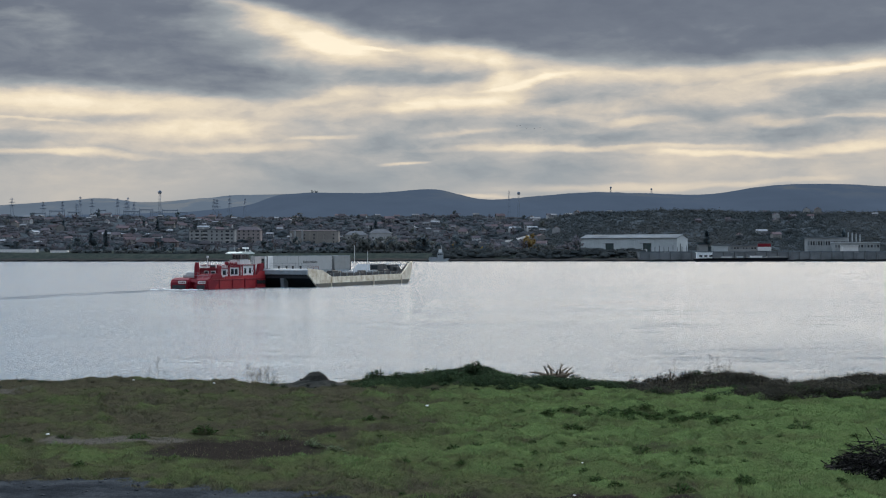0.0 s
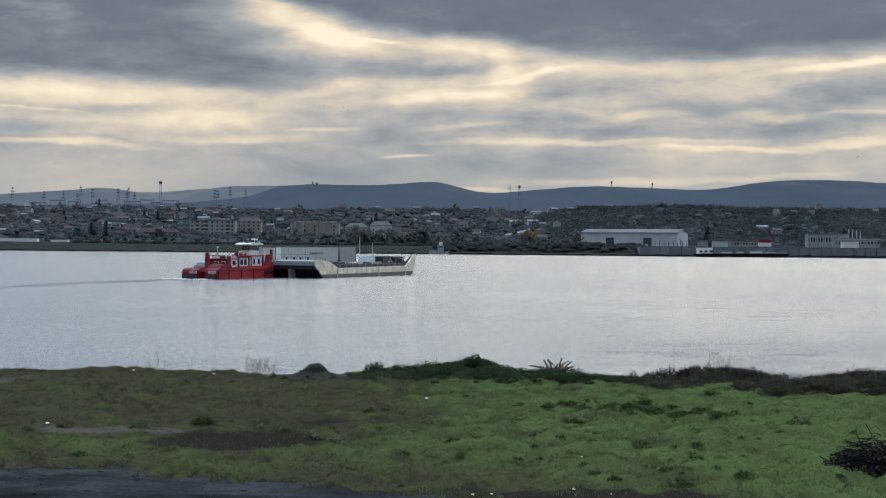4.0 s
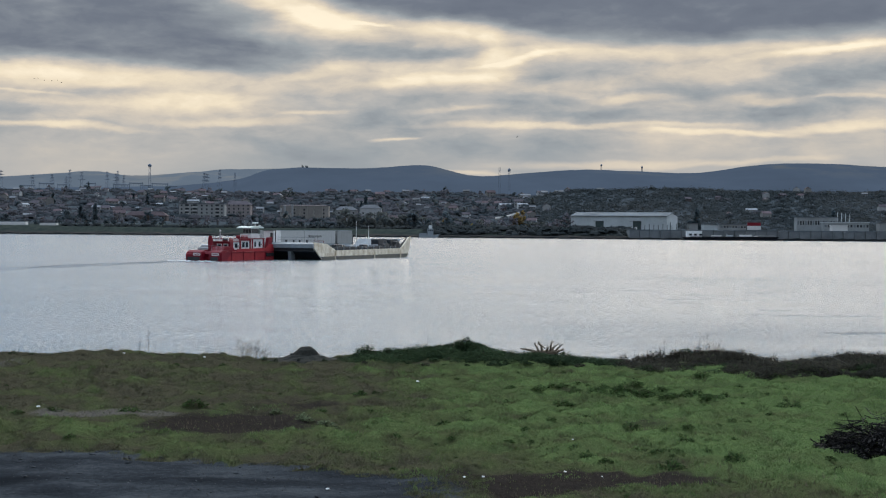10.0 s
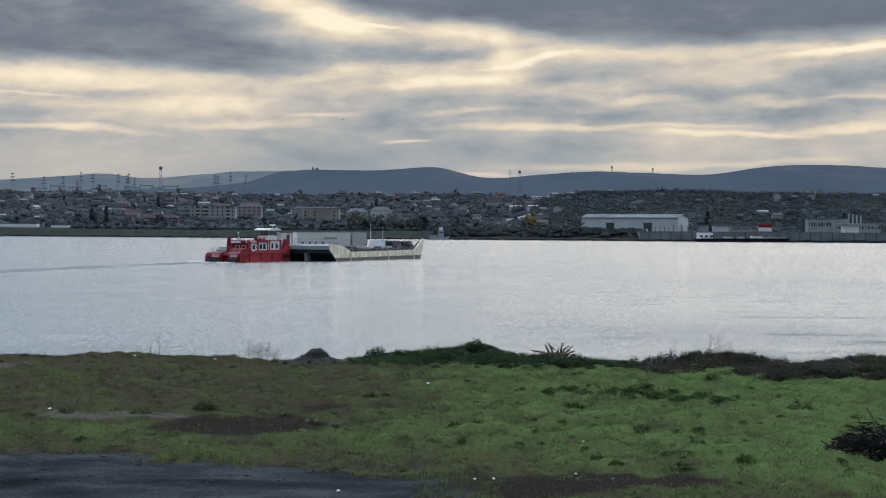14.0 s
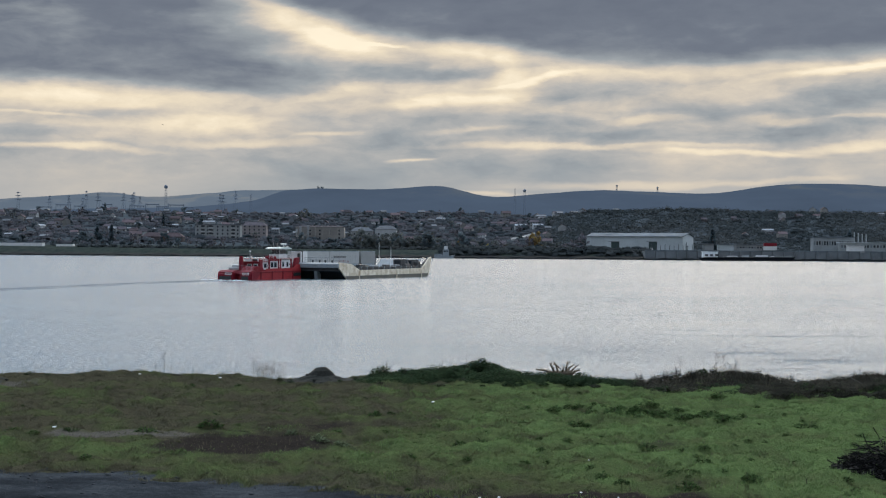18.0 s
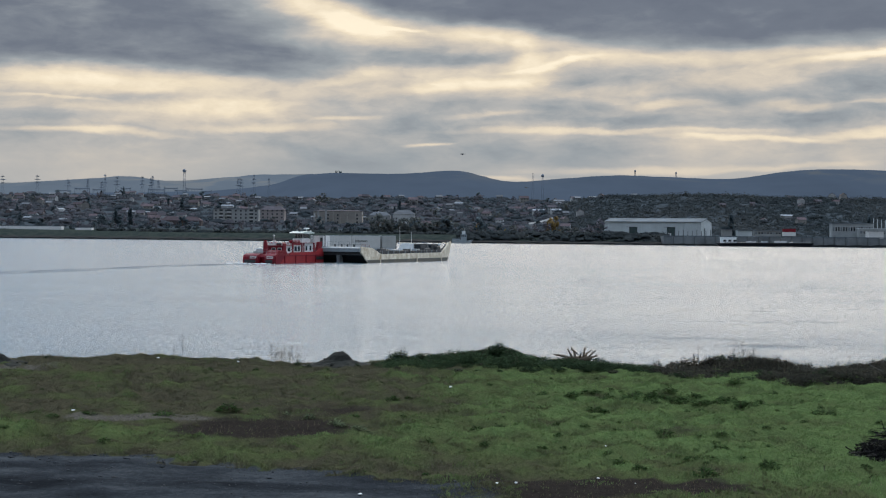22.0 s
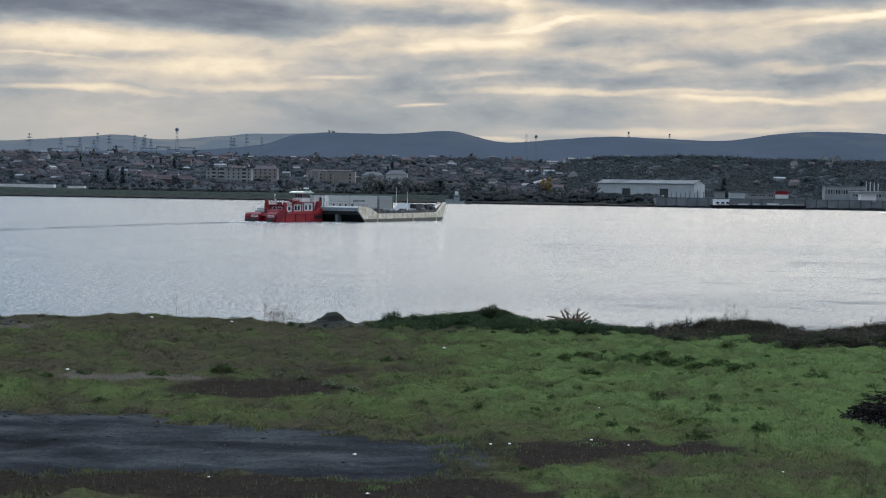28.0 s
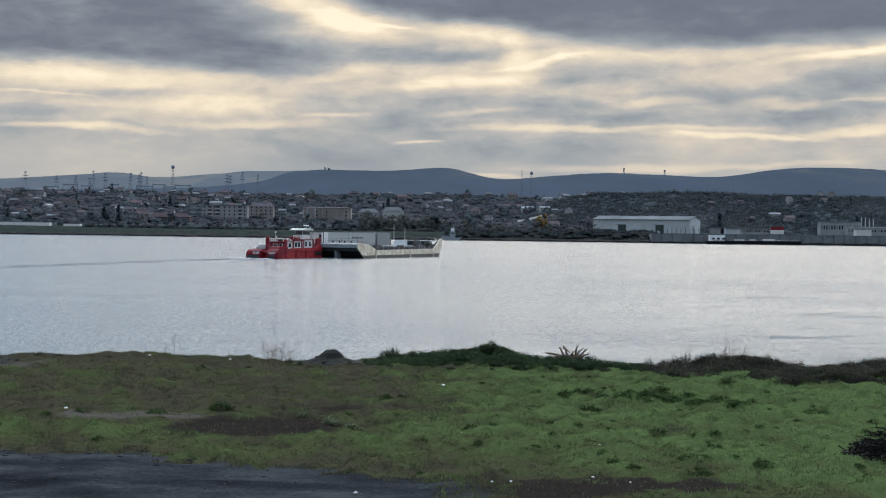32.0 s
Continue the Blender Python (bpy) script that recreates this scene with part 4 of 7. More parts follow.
def build_barge():
    """Side hulls with raked ends, a deck between them, bulwarks that rise at bow and stern."""
    b = aboard("ferry_barge", "cream steel ferry barge with rust stains and raised bow", "barge", at=(18.9, -8.8, 0))
    b.scale = (1.30, 0.96, 1.0)
    L, W = 32.8, 16.5
    side = [(0.0, 2.35), (3.2, -0.6), (29.5, -0.6), (31.6, 0.3), (32.4, 2.6), (32.8, 4.4), (31.9, 4.25), (29.2, 1.98), (6.9, 1.80), (4.0, 3.1), (0.1, 3.45)]
    for y in (0.0, W - 0.25):
        part("side_bulwark", slab(side, y, y + 0.25), CREAM, b, "cream painted hull side with rust streaks")
    part("hull", slab([(0.1, 2.3), (3.3, -0.6), (29.4, -0.6), (31.4, 0.3), (31.9, 1.6), (0.1, 1.65)], 0.25, W - 0.25), BLACKHULL, b, "black raked underside")
    part("boot_stripe", slab([(2.0, 0.62), (3.3, -0.62), (29.5, -0.62), (31.5, 0.27), (31.7, 0.8)], -0.012, 0.0), BOOT, b, "scuffed dark waterline band")
    part("deck", box(0.5, 31.8, 0.3, W - 0.3, 1.66, 1.75), DECKGREY, b)
    part("stern_beam", slab([(-0.35, 2.35), (-0.35, 3.1), (0.4, 3.38), (2.4, 3.38), (2.4, 2.4), (0.4, 2.25)], 0.02, W - 0.02), DECKGREY, b, "wide grey stern platform")
    part("skeg", slab([(0.2, 2.3), (0.5, -0.4), (1.6, -0.4), (1.5, 2.3)], 5.6, 6.3), DECKGREY, b, "pale strut below the stern")
    part("bow_ramp", slab([(30.2, 1.75), (32.9, 3.9), (33.3, 3.8), (30.6, 1.65)], 3.0, W - 3.0), DECKGREY, b, "raised loading ramp")
    rail(b, [(0.3, 0.2, 3.38), (0.3, 8.6, 3.38)], 1.0, DECKGREY)
    rail(b, [(0.3, 0.2, 3.4), (3.2, 0.2, 3.25)], 0.5, RED)
    rail(b, [(7.0, 0.12, 1.78), (29.0, 0.12, 1.95)], 0.75, DARKMETAL, gap=2.0)
    rail(b, [(7.0, W - 0.12, 2.1), (29.0, W - 0.12, 2.35)], 0.9, DECKGREY, gap=2.0)
    for x in (6.5, 19.5, 28.8):
        part("hull_fender", box(x, x + 0.16, -0.12, -0.002, -0.1, 1.75), CREAM, b)
    cabin = part("deck_cabin", box(0.5, 2.6, 9.8, 12.2, 3.38, 5.6, 0.05), WHITE, b, "small white cabin on the stern platform")
    part("cabin_door", box(0.44, 0.498, 10.0, 10.6, 3.42, 5.2), DARKGLASS, cabin)
    part("cabin_post", box(0.3, 0.44, 9.2, 9.34, 3.38, 5.6), DARKMETAL, b)
    part("cabin_beam", box(0.3, 0.44, 9.2, 12.3, 5.6, 5.72), DARKMETAL, b)
    for x, y, h in ((27.0, 9.9, 7.8), (29.6, 8.6, 6.7)):
        part("mast", rod((x, y, 1.75), (x, y, h), 0.08, 0.04), WHITE, b)
    for x, y in ((0.9, 4.0), (0.9, 5.4), (1.0, 2.4), (1.0, 7.2)):
        part("bollard", rod((x, y, 3.38), (x, y, 3.9), 0.16, 0.2, 8), DARKMETAL, b)
    for i in range(11):
        x = 6.9 + i * 2.0
        part("deck_coaming", box(x, x + 1.94, 0.55, 0.95, 1.75, 2.46 + 0.05 * math.sin(i * 1.9), 0.03), DARKMETAL, b, "dark coaming along the deck edge")
        part("coaming_post", box(x + 0.9, x + 1.0, 0.40, 0.549, 1.75, 2.52), DECKGREY, b)
    for i, (x, w, h) in enumerate(((8.2, 2.0, 2.95), (12.4, 2.2, 2.75), (17.3, 1.4, 2.85), (20.6, 1.8, 2.8), (24.4, 1.6, 2.9))):
        part("deck_gear", box(x, x + w, 1.1, 2.2, 1.75, h, 0.08), (DARKMETAL, DECKGREY)[i % 2], b, "mooring gear along the deck edge")
    part("anchor_winch", box(29.2, 30.2, 1.2, 2.4, 1.75, 3.4, 0.1), DARKMETAL, b, "dark winch by the bow")
    for y in (0.45, W - 0.6):
        part("ramp_hoist", slab([(29.2, 2.45), (30.4, 2.45), (32.75, 4.3), (32.3, 4.42)], y, y + 0.22), DARKMETAL, b, "dark hoisting strut of the bow ramp")
    part("ramp_hinge", rod((31.7, 0.3, 3.9), (32.3, 2.0, 4.3), 0.12, 0.1), CREAM, b)
    part("far_wall", box(7.0, 29.5, W - 0.6, W - 0.3, 1.75, 3.35), TRAILER, b, "pale wall along the far deck edge")
    part("blue_band", box(7.0, 29.5, W - 0.64, W - 0.602, 2.55, 2.85), BLUE, b)
    return b


def wheel(parent, x, y, z, r=0.5, w=0.3):
    t = part("wheel", rod((x, y - w / 2, z), (x, y + w / 2, z), r, r, 14), RUBBER, parent)
    part("rim", rod((x, y - w / 2 - 0.01, z), (x, y + w / 2 + 0.01, z), r * 0.55, r * 0.55, 10), DECKGREY, t)


def build_trailer(at, length, label, writing=False, cab=False, mat=TRAILER, dark_gap=True):
    """A box semi-trailer or lorry; its nose points forward."""
    t = aboard("box_trailer" if not cab else "box_lorry", label, "truck", "lorries on the barge", at=at)
    body = part("cargo_box", box(0, length, 0, 2.5, 1.2, 3.95, 0.05), mat, t, "pale corrugated cargo box")
    part("roof_edge", box(-0.01, length + 0.01, -0.012, 0.05, 3.85, 3.96), DECKGREY, body)
    part("skirt", box(0.4, length - 0.3, 0.02, 0.12, 0.75, 1.2), DECKGREY, t)
    part("chassis", box(0.1, length - 0.1, 0.7, 1.8, 0.85, 1.2), DARKMETAL, t)
    for i in range(int(length / 1.2)):
        part("side_rib", box(0.6 + i * 1.2, 0.66 + i * 1.2, -0.015, 0.0, 1.25, 3.85), mat, body)
    for i in range(3 if length > 8 else 1):
        for y in (0.2, 2.3):
            wheel(t, 1.6 + i * 1.3, y, 0.5)
    if length < 8 or cab:
        for y in (0.2, 2.3):
            wheel(t, length - 1.0, y, 0.5)
    part("landing_leg", box(length - 3.2, length - 3.05, 0.3, 0.5, 0.0, 0.9), DARKMETAL, t)
    part("landing_leg", box(length - 3.2, length - 3.05, 2.0, 2.2, 0.0, 0.9), DARKMETAL, t)
    # Dark block added only to make the gap ahead of the nose read dark.
    if dark_gap:
        part("tractor_coupling", box(length + 0.02, length + 0.75, 0.2, 2.3, 0.9, 3.2, 0.05), DARKMETAL, t, "dark gap piece at the trailer nose")
    if writing:
        part("logo_patch", box(1.7, 2.2, -0.02, -0.001, 2.5, 2.95), DARKMETAL, t)
        bars("writing", 2.5, 7.2, 2.5, 2.9, -0.01, 11, DARKMETAL, t, 0.012)
    if cab:
        c = part("cab", slab([(length + 0.3, 0.6), (length + 0.3, 3.1), (length + 1.6, 3.1), (length + 2.2, 1.9), (length + 2.2, 0.6)], 0.05, 2.45), WHITE, t, "white lorry cab")
        part("cab_window", box(length + 0.8, length + 1.6, 0.03, 0.049, 1.8, 2.7), DARKGLASS, c)
        for y in (0.2, 2.3):
            wheel(t, length + 1.3, y, 0.5)
    return t


def build_van(at, mat, label, height=2.2):
    v = aboard("van", label, "van", "vans on the barge", at=at)
    body = part("body", slab([(0, 0.35), (0, height - 0.1), (0.15, height), (3.2, height), (4.1, 1.25), (4.9, 1.05), (5.0, 0.35)], 0, 1.9), mat, v)
    part("windscreen", slab([(3.25, height - 0.08), (4.08, 1.28), (4.11, 1.3), (3.3, height - 0.05)], 0.15, 1.75), DARKGLASS, body)
    part("side_glass", box(2.2, 3.2, -0.012, 0.0, 1.25, height - 0.2), DARKGLASS, body)
    part("rear_glass", box(-0.012, 0.0, 0.25, 1.65, 1.2, height - 0.25), DARKGLASS, body)
    for x in (1.0, 4.1):
        for y in (0.12, 1.78):
            wheel(v, x, y, 0.35, 0.35, 0.22)
    return v


build_tug()
build_barge()
DECK = 1.75
build_trailer((20.7, 2.0, DECK), 13.12, "plain pale grey box trailer on the barge deck", dark_gap=False)
build_trailer((33.9, 2.0, DECK), 13.1, "pale grey box trailer with dark lettering on the barge deck", writing=True)
build_trailer((47.95, 2.0, DECK), 6.6, "short grey box lorry body near the barge bow", mat=LORRY)
build_van((50.4, -6.7, DECK), DARKMETAL, "dark van on the barge deck near the bow")
build_van((55.9, -6.7, DECK), DARKMETAL, "dark grey van with dark windows on the barge deck", 2.1)



# ---------------------------------------------------------------- the far shore: town, port and woods
def there(px, d):
    """Place on the far ground in the direction px (of the level first view), d metres out."""
    x = (px - 784) / 2600.0 * d
    return x, d, float(ground_height(x, d))


WALLS = [material("house_plaster_" + n, c, 0.85, vary=0.25, scale=0.3, fine=3, random_tint=0.25) for n, c in
         (("white", (0.34, 0.345, 0.345)), ("cream", (0.20, 0.193, 0.183)), ("grey", (0.15, 0.157, 0.165)), ("brick", (0.120, 0.100, 0.098)))]
# Roof tones are shifted towards blue, standing for distance haze.
ROOFS = [material("roof_" + n, c, r, vary=0.35, scale=0.4, fine=4, random_tint=0.3) for n, c, r in
         (("clay", (0.112, 0.086, 0.092), 0.9), ("old_clay", (0.092, 0.082, 0.092), 0.95), ("grey_sheet", (0.15, 0.16, 0.175), 0.75), ("bright_metal", (0.25, 0.27, 0.295), 0.75))]
CONCRETE = material("quay_concrete", (0.19, 0.20, 0.205), 0.9, vary=0.35, scale=0.12, fine=1.5)
PALE_PANEL = material("pale_sheet_cladding", (0.40, 0.43, 0.44), 0.7, vary=0.2, scale=0.1, fine=1.0)
PALE_ROOF = material("weathered_sheet_roof", (0.15, 0.17, 0.185), 0.95, vary=0.4, scale=0.08, fine=1.0, spec=0.05)
BLOCK = material("panel_block_plaster", (0.245, 0.25, 0.25), 0.85, vary=0.2, scale=0.15, fine=1.2)
BLOCK_PINK = material("pinkish_block_plaster", (0.235, 0.205, 0.20), 0.85, vary=0.2, scale=0.15, fine=1.2)
BEIGE = material("beige_mill_plaster", (0.26, 0.24, 0.22), 0.85, vary=0.25, scale=0.12, fine=1.0)
GREENDOOR = material("dark_green_steel_door", (0.03, 0.05, 0.05), 0.6, scale=0.6)
# Galvanised steel, its colour lightened and blued for the haze in front.
PYLON_STEEL = material("hazy_lattice_steel", (0.155, 0.185, 0.23), 0.85, 0.0, scale=1)
PORT_GREY = material("pale_port_plaster", (0.27, 0.285, 0.29), 0.85, vary=0.3, scale=0.12, fine=1.2)
YELLOW = material("yellow_machine_paint", (0.50, 0.36, 0.05), 0.5, scale=1)
BARK = material("bark", (0.09, 0.07, 0.055), 0.9, vary=0.4, scale=3, fine=20)


def leaf_material(name, base, second, spread=0.35, through=0.5, size=0.35):
    """Leaves that let some light through; each leaf a little different."""
    mat = bpy.data.materials.new(name)
    mat.use_nodes = True
    add = nodes_of(mat.node_tree)
    pos = add("ShaderNodeTexCoord").outputs["Object"]
    n = add("ShaderNodeTexNoise", inputs={"Vector": pos, "Scale": size, "Detail": 4.0}).outputs["Fac"]
    col = ramp_node(add, n, [(0.36, second), (0.62, base)])
    r1 = add("ShaderNodeMapRange", inputs={0: add("ShaderNodeNewGeometry").outputs["Random Per Island"], 3: 1 - spread, 4: 1 + spread}).outputs[0]
    r2 = add("ShaderNodeMapRange", inputs={0: add("ShaderNodeObjectInfo").outputs["Random"], 3: 0.78, 4: 1.22}).outputs[0]
    col = add("ShaderNodeMix", dtype="RGBA", blend="MULTIPLY", inputs={0: 1.0, 6: col, 7: math_node(add, "MULTIPLY", r1, r2)}).outputs[2]
    a = add("ShaderNodeBsdfDiffuse", inputs={0: col})
    b = add("ShaderNodeBsdfTranslucent", inputs={0: col})
    mix = add("ShaderNodeMixShader", inputs={0: through, 1: a.outputs[0], 2: b.outputs[0]})
    add("ShaderNodeOutputMaterial", inputs={0: mix.outputs[0]})
    return mat


# Distance haze is painted in: most far foliage colours lean to blue-grey.
OLIVE = leaf_material("hazy_olive_leaves", (0.100, 0.125, 0.136), (0.068, 0.088, 0.100), 0.10)
BROWN = leaf_material("hazy_brown_twigs", (0.140, 0.134, 0.150), (0.095, 0.095, 0.112), 0.10)
DARKGREEN = leaf_material("hazy_conifer_needles", (0.062, 0.082, 0.092), (0.045, 0.062, 0.072), 0.10)
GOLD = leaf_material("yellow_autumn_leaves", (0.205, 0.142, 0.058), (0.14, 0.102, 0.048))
WILLOW = leaf_material("hazy_willow_leaves", (0.112, 0.122, 0.116), (0.074, 0.085, 0.086), 0.12)
WOODS = leaf_material("hazy_half_bare_gardens", (0.086, 0.084, 0.092), (0.046, 0.057, 0.064), 0.14, 0.3, 0.022)
WOODS_DARK = leaf_material("hazy_hillside_wood", (0.076, 0.084, 0.086), (0.055, 0.067, 0.072), 0.08, 0.4, 0.012)
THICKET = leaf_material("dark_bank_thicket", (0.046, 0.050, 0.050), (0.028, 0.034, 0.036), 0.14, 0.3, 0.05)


def leaf_cloud(rng, n, centres, spread, size):
    """n small leaf clumps, four-cornered and turned at random, round the given centres."""
    c = centres[rng.randint(0, len(centres), n)] + rng.normal(0, 1, (n, 3)) * spread
    a = rng.normal(0, 1, (n, 3))
    a /= np.linalg.norm(a, axis=1)[:, None]
    b = np.cross(a, rng.normal(0, 1, (n, 3)))
    b /= np.linalg.norm(b, axis=1)[:, None]
    s = size * rng.uniform(0.5, 1.3, (n, 1))
    co = np.stack([c - a * s, c - b * s * 0.7, c + a * s, c + b * s * 0.7], 1).reshape(-1, 3)
    return co, np.arange(4 * n).reshape(-1, 4)


def outward(co, q, centres):
    """Turn every leaf's face away from the middle of its mass."""
    c4, m4 = co[q], np.broadcast_to(centres, co.shape)[q]
    n = np.cross(c4[:, 1] - c4[:, 0], c4[:, 2] - c4[:, 0])
    back = (n * (c4.mean(1) - m4.mean(1))).sum(1) < 0
    q = q.copy()
    q[back] = q[back][:, ::-1]
    return q


def soften(me, co, centres, up=0.6):
    """Leaves take the slope of the mass they belong to, so that a crown shades as a whole."""
    n = co - centres
    n /= np.maximum(np.linalg.norm(n, axis=1), 1e-6)[:, None]
    n = n + np.array([0, 0, up])
    n /= np.linalg.norm(n, axis=1)[:, None]
    me.polygons.foreach_set("use_smooth", [True] * len(me.polygons))
    me.normals_split_custom_set_from_vertices(n)
    return me


def tree_kind(seed, high, wide, mat, shape="round", n=330, name="tree", label="", size=0.8):
    """A trunk with limbs and a crown of leaf clumps; the first of its kind, to be copied."""
    rng = np.random.RandomState(seed)
    t = thing(name, label, "tree", "trees on the far shore")
    bm = rod((0, 0, 0), (0.1, 0, high * 0.45), high * 0.03, high * 0.02, 6)
    tips = []
    if shape == "conifer":
        rod((0.1, 0, high * 0.45), (0.1, 0, high * 0.97), high * 0.02, 0.02, 5, bm)
        for k in range(40):
            h = rng.uniform(0.12, 0.98)
            r = wide * 0.5 * (1 - h) ** 0.8 * rng.uniform(0.6, 1.1)
            a = rng.uniform(0, 6.28)
            tips.append((r * math.cos(a), r * math.sin(a), high * h))
    elif shape == "poplar":
        rod((0.1, 0, high * 0.45), (0.1, 0, high * 0.95), high * 0.02, 0.02, 5, bm)
        for k in range(30):
            h = rng.uniform(0.15, 1.0)
            r = wide * 0.5 * math.sin(math.pi * min(1, h * 0.9 + 0.1)) * rng.uniform(0.2, 1.0)
            a = rng.uniform(0, 6.28)
            tips.append((r * math.cos(a), r * math.sin(a), high * h))
    else:
        for k in range(9):
            a, h = rng.uniform(0, 6.28), rng.uniform(0.28, 0.97)
            r = wide * 0.5 * math.sqrt(max(0.05, 1 - ((h - 0.62) / 0.42) ** 2)) * rng.uniform(0.4, 1.0)
            tip = (r * math.cos(a), r * math.sin(a), high * h)
            rod((0.05, 0, high * rng.uniform(0.25, 0.42)), tip, high * 0.012, high * 0.004, 4, bm)
            tips.append(tip)
        for k in range(5):
            a = rng.uniform(0, 6.28)
            tips.append((wide * 0.4 * math.cos(a), wide * 0.4 * math.sin(a), high * rng.uniform(0.08, 0.40)))
    part("trunk", bm, BARK, t)
    co, q = leaf_cloud(rng, n, np.array(tips), (wide * 0.09, wide * 0.09, high * 0.06), size)
    co[:, 2] = np.maximum(co[:, 2], 0.15)
    heart = np.array([0, 0, high * 0.5])
    part("crown", soften(quick_mesh("crown", co, outward(co, q, heart), mat, 4), co, heart), mat, t)
    return t


def plant_trees():
    rng = np.random.RandomState(5)
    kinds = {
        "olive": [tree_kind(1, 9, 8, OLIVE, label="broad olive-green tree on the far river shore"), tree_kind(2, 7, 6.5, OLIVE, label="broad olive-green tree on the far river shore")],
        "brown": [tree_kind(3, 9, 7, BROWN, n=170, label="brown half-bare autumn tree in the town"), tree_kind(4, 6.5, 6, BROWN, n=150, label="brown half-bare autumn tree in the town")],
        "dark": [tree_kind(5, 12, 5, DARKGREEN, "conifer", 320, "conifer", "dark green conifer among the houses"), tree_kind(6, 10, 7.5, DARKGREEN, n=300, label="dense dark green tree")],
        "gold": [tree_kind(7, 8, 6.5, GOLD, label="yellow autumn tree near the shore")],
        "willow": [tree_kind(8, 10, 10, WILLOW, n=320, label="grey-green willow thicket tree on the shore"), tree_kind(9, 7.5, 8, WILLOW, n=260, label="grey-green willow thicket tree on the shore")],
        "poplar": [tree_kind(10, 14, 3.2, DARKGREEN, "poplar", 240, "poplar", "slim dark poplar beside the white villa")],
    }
    used = set()

    def put(kind, px, d, scale=1.0):
        proto = kinds[kind][rng.randint(len(kinds[kind]))]
        x, y, z = there(px, d)
        m = pose(x, y, z - 0.1, 0, 0, rng.uniform(0, 360))
        if proto.name not in used:
            used.add(proto.name)
            proto.matrix_basis = m
            ob = proto
        else:
            ob = copy_thing(proto, m)
        ob.scale = (scale * rng.uniform(0.9, 1.1),) * 2 + (scale * rng.uniform(0.85, 1.15),)

    # landmarks
    for kind, px, d, s in (("poplar", 690, 1262, 1.0), ("dark", 664, 1330, 1.25), ("gold", 938, 1080, 1.4), ("gold", 930, 1084, 1.1), ("gold", 806, 1100, 0.9), ("dark", 1250, 1090, 1.25),
                           ("dark", 1243, 1092, 1.0), ("dark", 1492, 1150, 1.45), ("dark", 1484, 1152, 1.1), ("dark", 548, 1300, 0.9), ("brown", 1012, 1046, 1.1), ("brown", 1003, 1046, 1.0),
                           ("dark", 160, 1120, 1.1), ("dark", 186, 1110, 1.0), ("dark", 280, 1110, 0.9), ("olive", 575, 1120, 0.9), ("olive", 806, 1090, 1.3), ("olive", 812, 1092, 1.1), ("brown", 1020, 1040, 1.2), ("brown", 995, 1050, 1.0)):
        put(kind, px, d, s)
    # thicket behind the barge
    for px in np.arange(618, 760, 6.5):
        put("willow" if rng.rand() < 0.75 else "olive", px + rng.uniform(-3, 3), 1030 + rng.uniform(-6, 22), rng.uniform(0.75, 1.25))
    for px in np.arange(764, 1026, 8):
        put(("brown", "olive", "willow")[rng.randint(3)], px + rng.uniform(-4, 4), 1035 + rng.uniform(0, 30), rng.uniform(0.45, 0.85))
    # shrubs under the warehouse and along the embankment
    for px in np.arange(960, 1135, 7):
        put("brown", px + rng.uniform(-3, 3), 1028 + rng.uniform(-4, 4), rng.uniform(0.4, 0.62) if px < 1020 else rng.uniform(0.14, 0.26))
    for px in np.arange(-70, 610, 17):
        put("olive" if rng.rand() < 0.6 else "brown", px + rng.uniform(-8, 8), 1035 + rng.uniform(0, 60), rng.uniform(0.4, 0.8))
    # gardens of the town
    for _ in range(165):
        px = rng.uniform(-90, 960)
        d = 1070 + 650 * rng.rand() ** 0.8
        put(("brown", "olive", "dark", "brown", "olive", "brown", "willow", "olive")[rng.randint(8)], px, d, rng.uniform(0.5, 0.95))


TOWN = []            # where the houses stand


def town_spots():
    rng = np.random.RandomState(14)
    tries = 0
    while len(TOWN) < 235 and tries < 8000:
        tries += 1
        if rng.rand() < 0.87:
            px, d = rng.uniform(-120, 985), 1075 + 640 * rng.rand() ** 0.75
        else:
            px, d = rng.uniform(960, 1690), 1200 + 230 * rng.rand()
        if (300 < px < 480 or 495 < px < 620 or 640 < px < 705) and d < 1300 or 1000 < px < 1230 and d < 1360 or 875 < px < 950 and 1150 < d < 1270 or 1380 < px < 1580 and d < 1320:
            continue
        x = (px - 784) / 2600 * d
        if all((x - a) ** 2 + (d - b) ** 2 > 15 ** 2 for a, b in TOWN):
            TOWN.append((x, d))


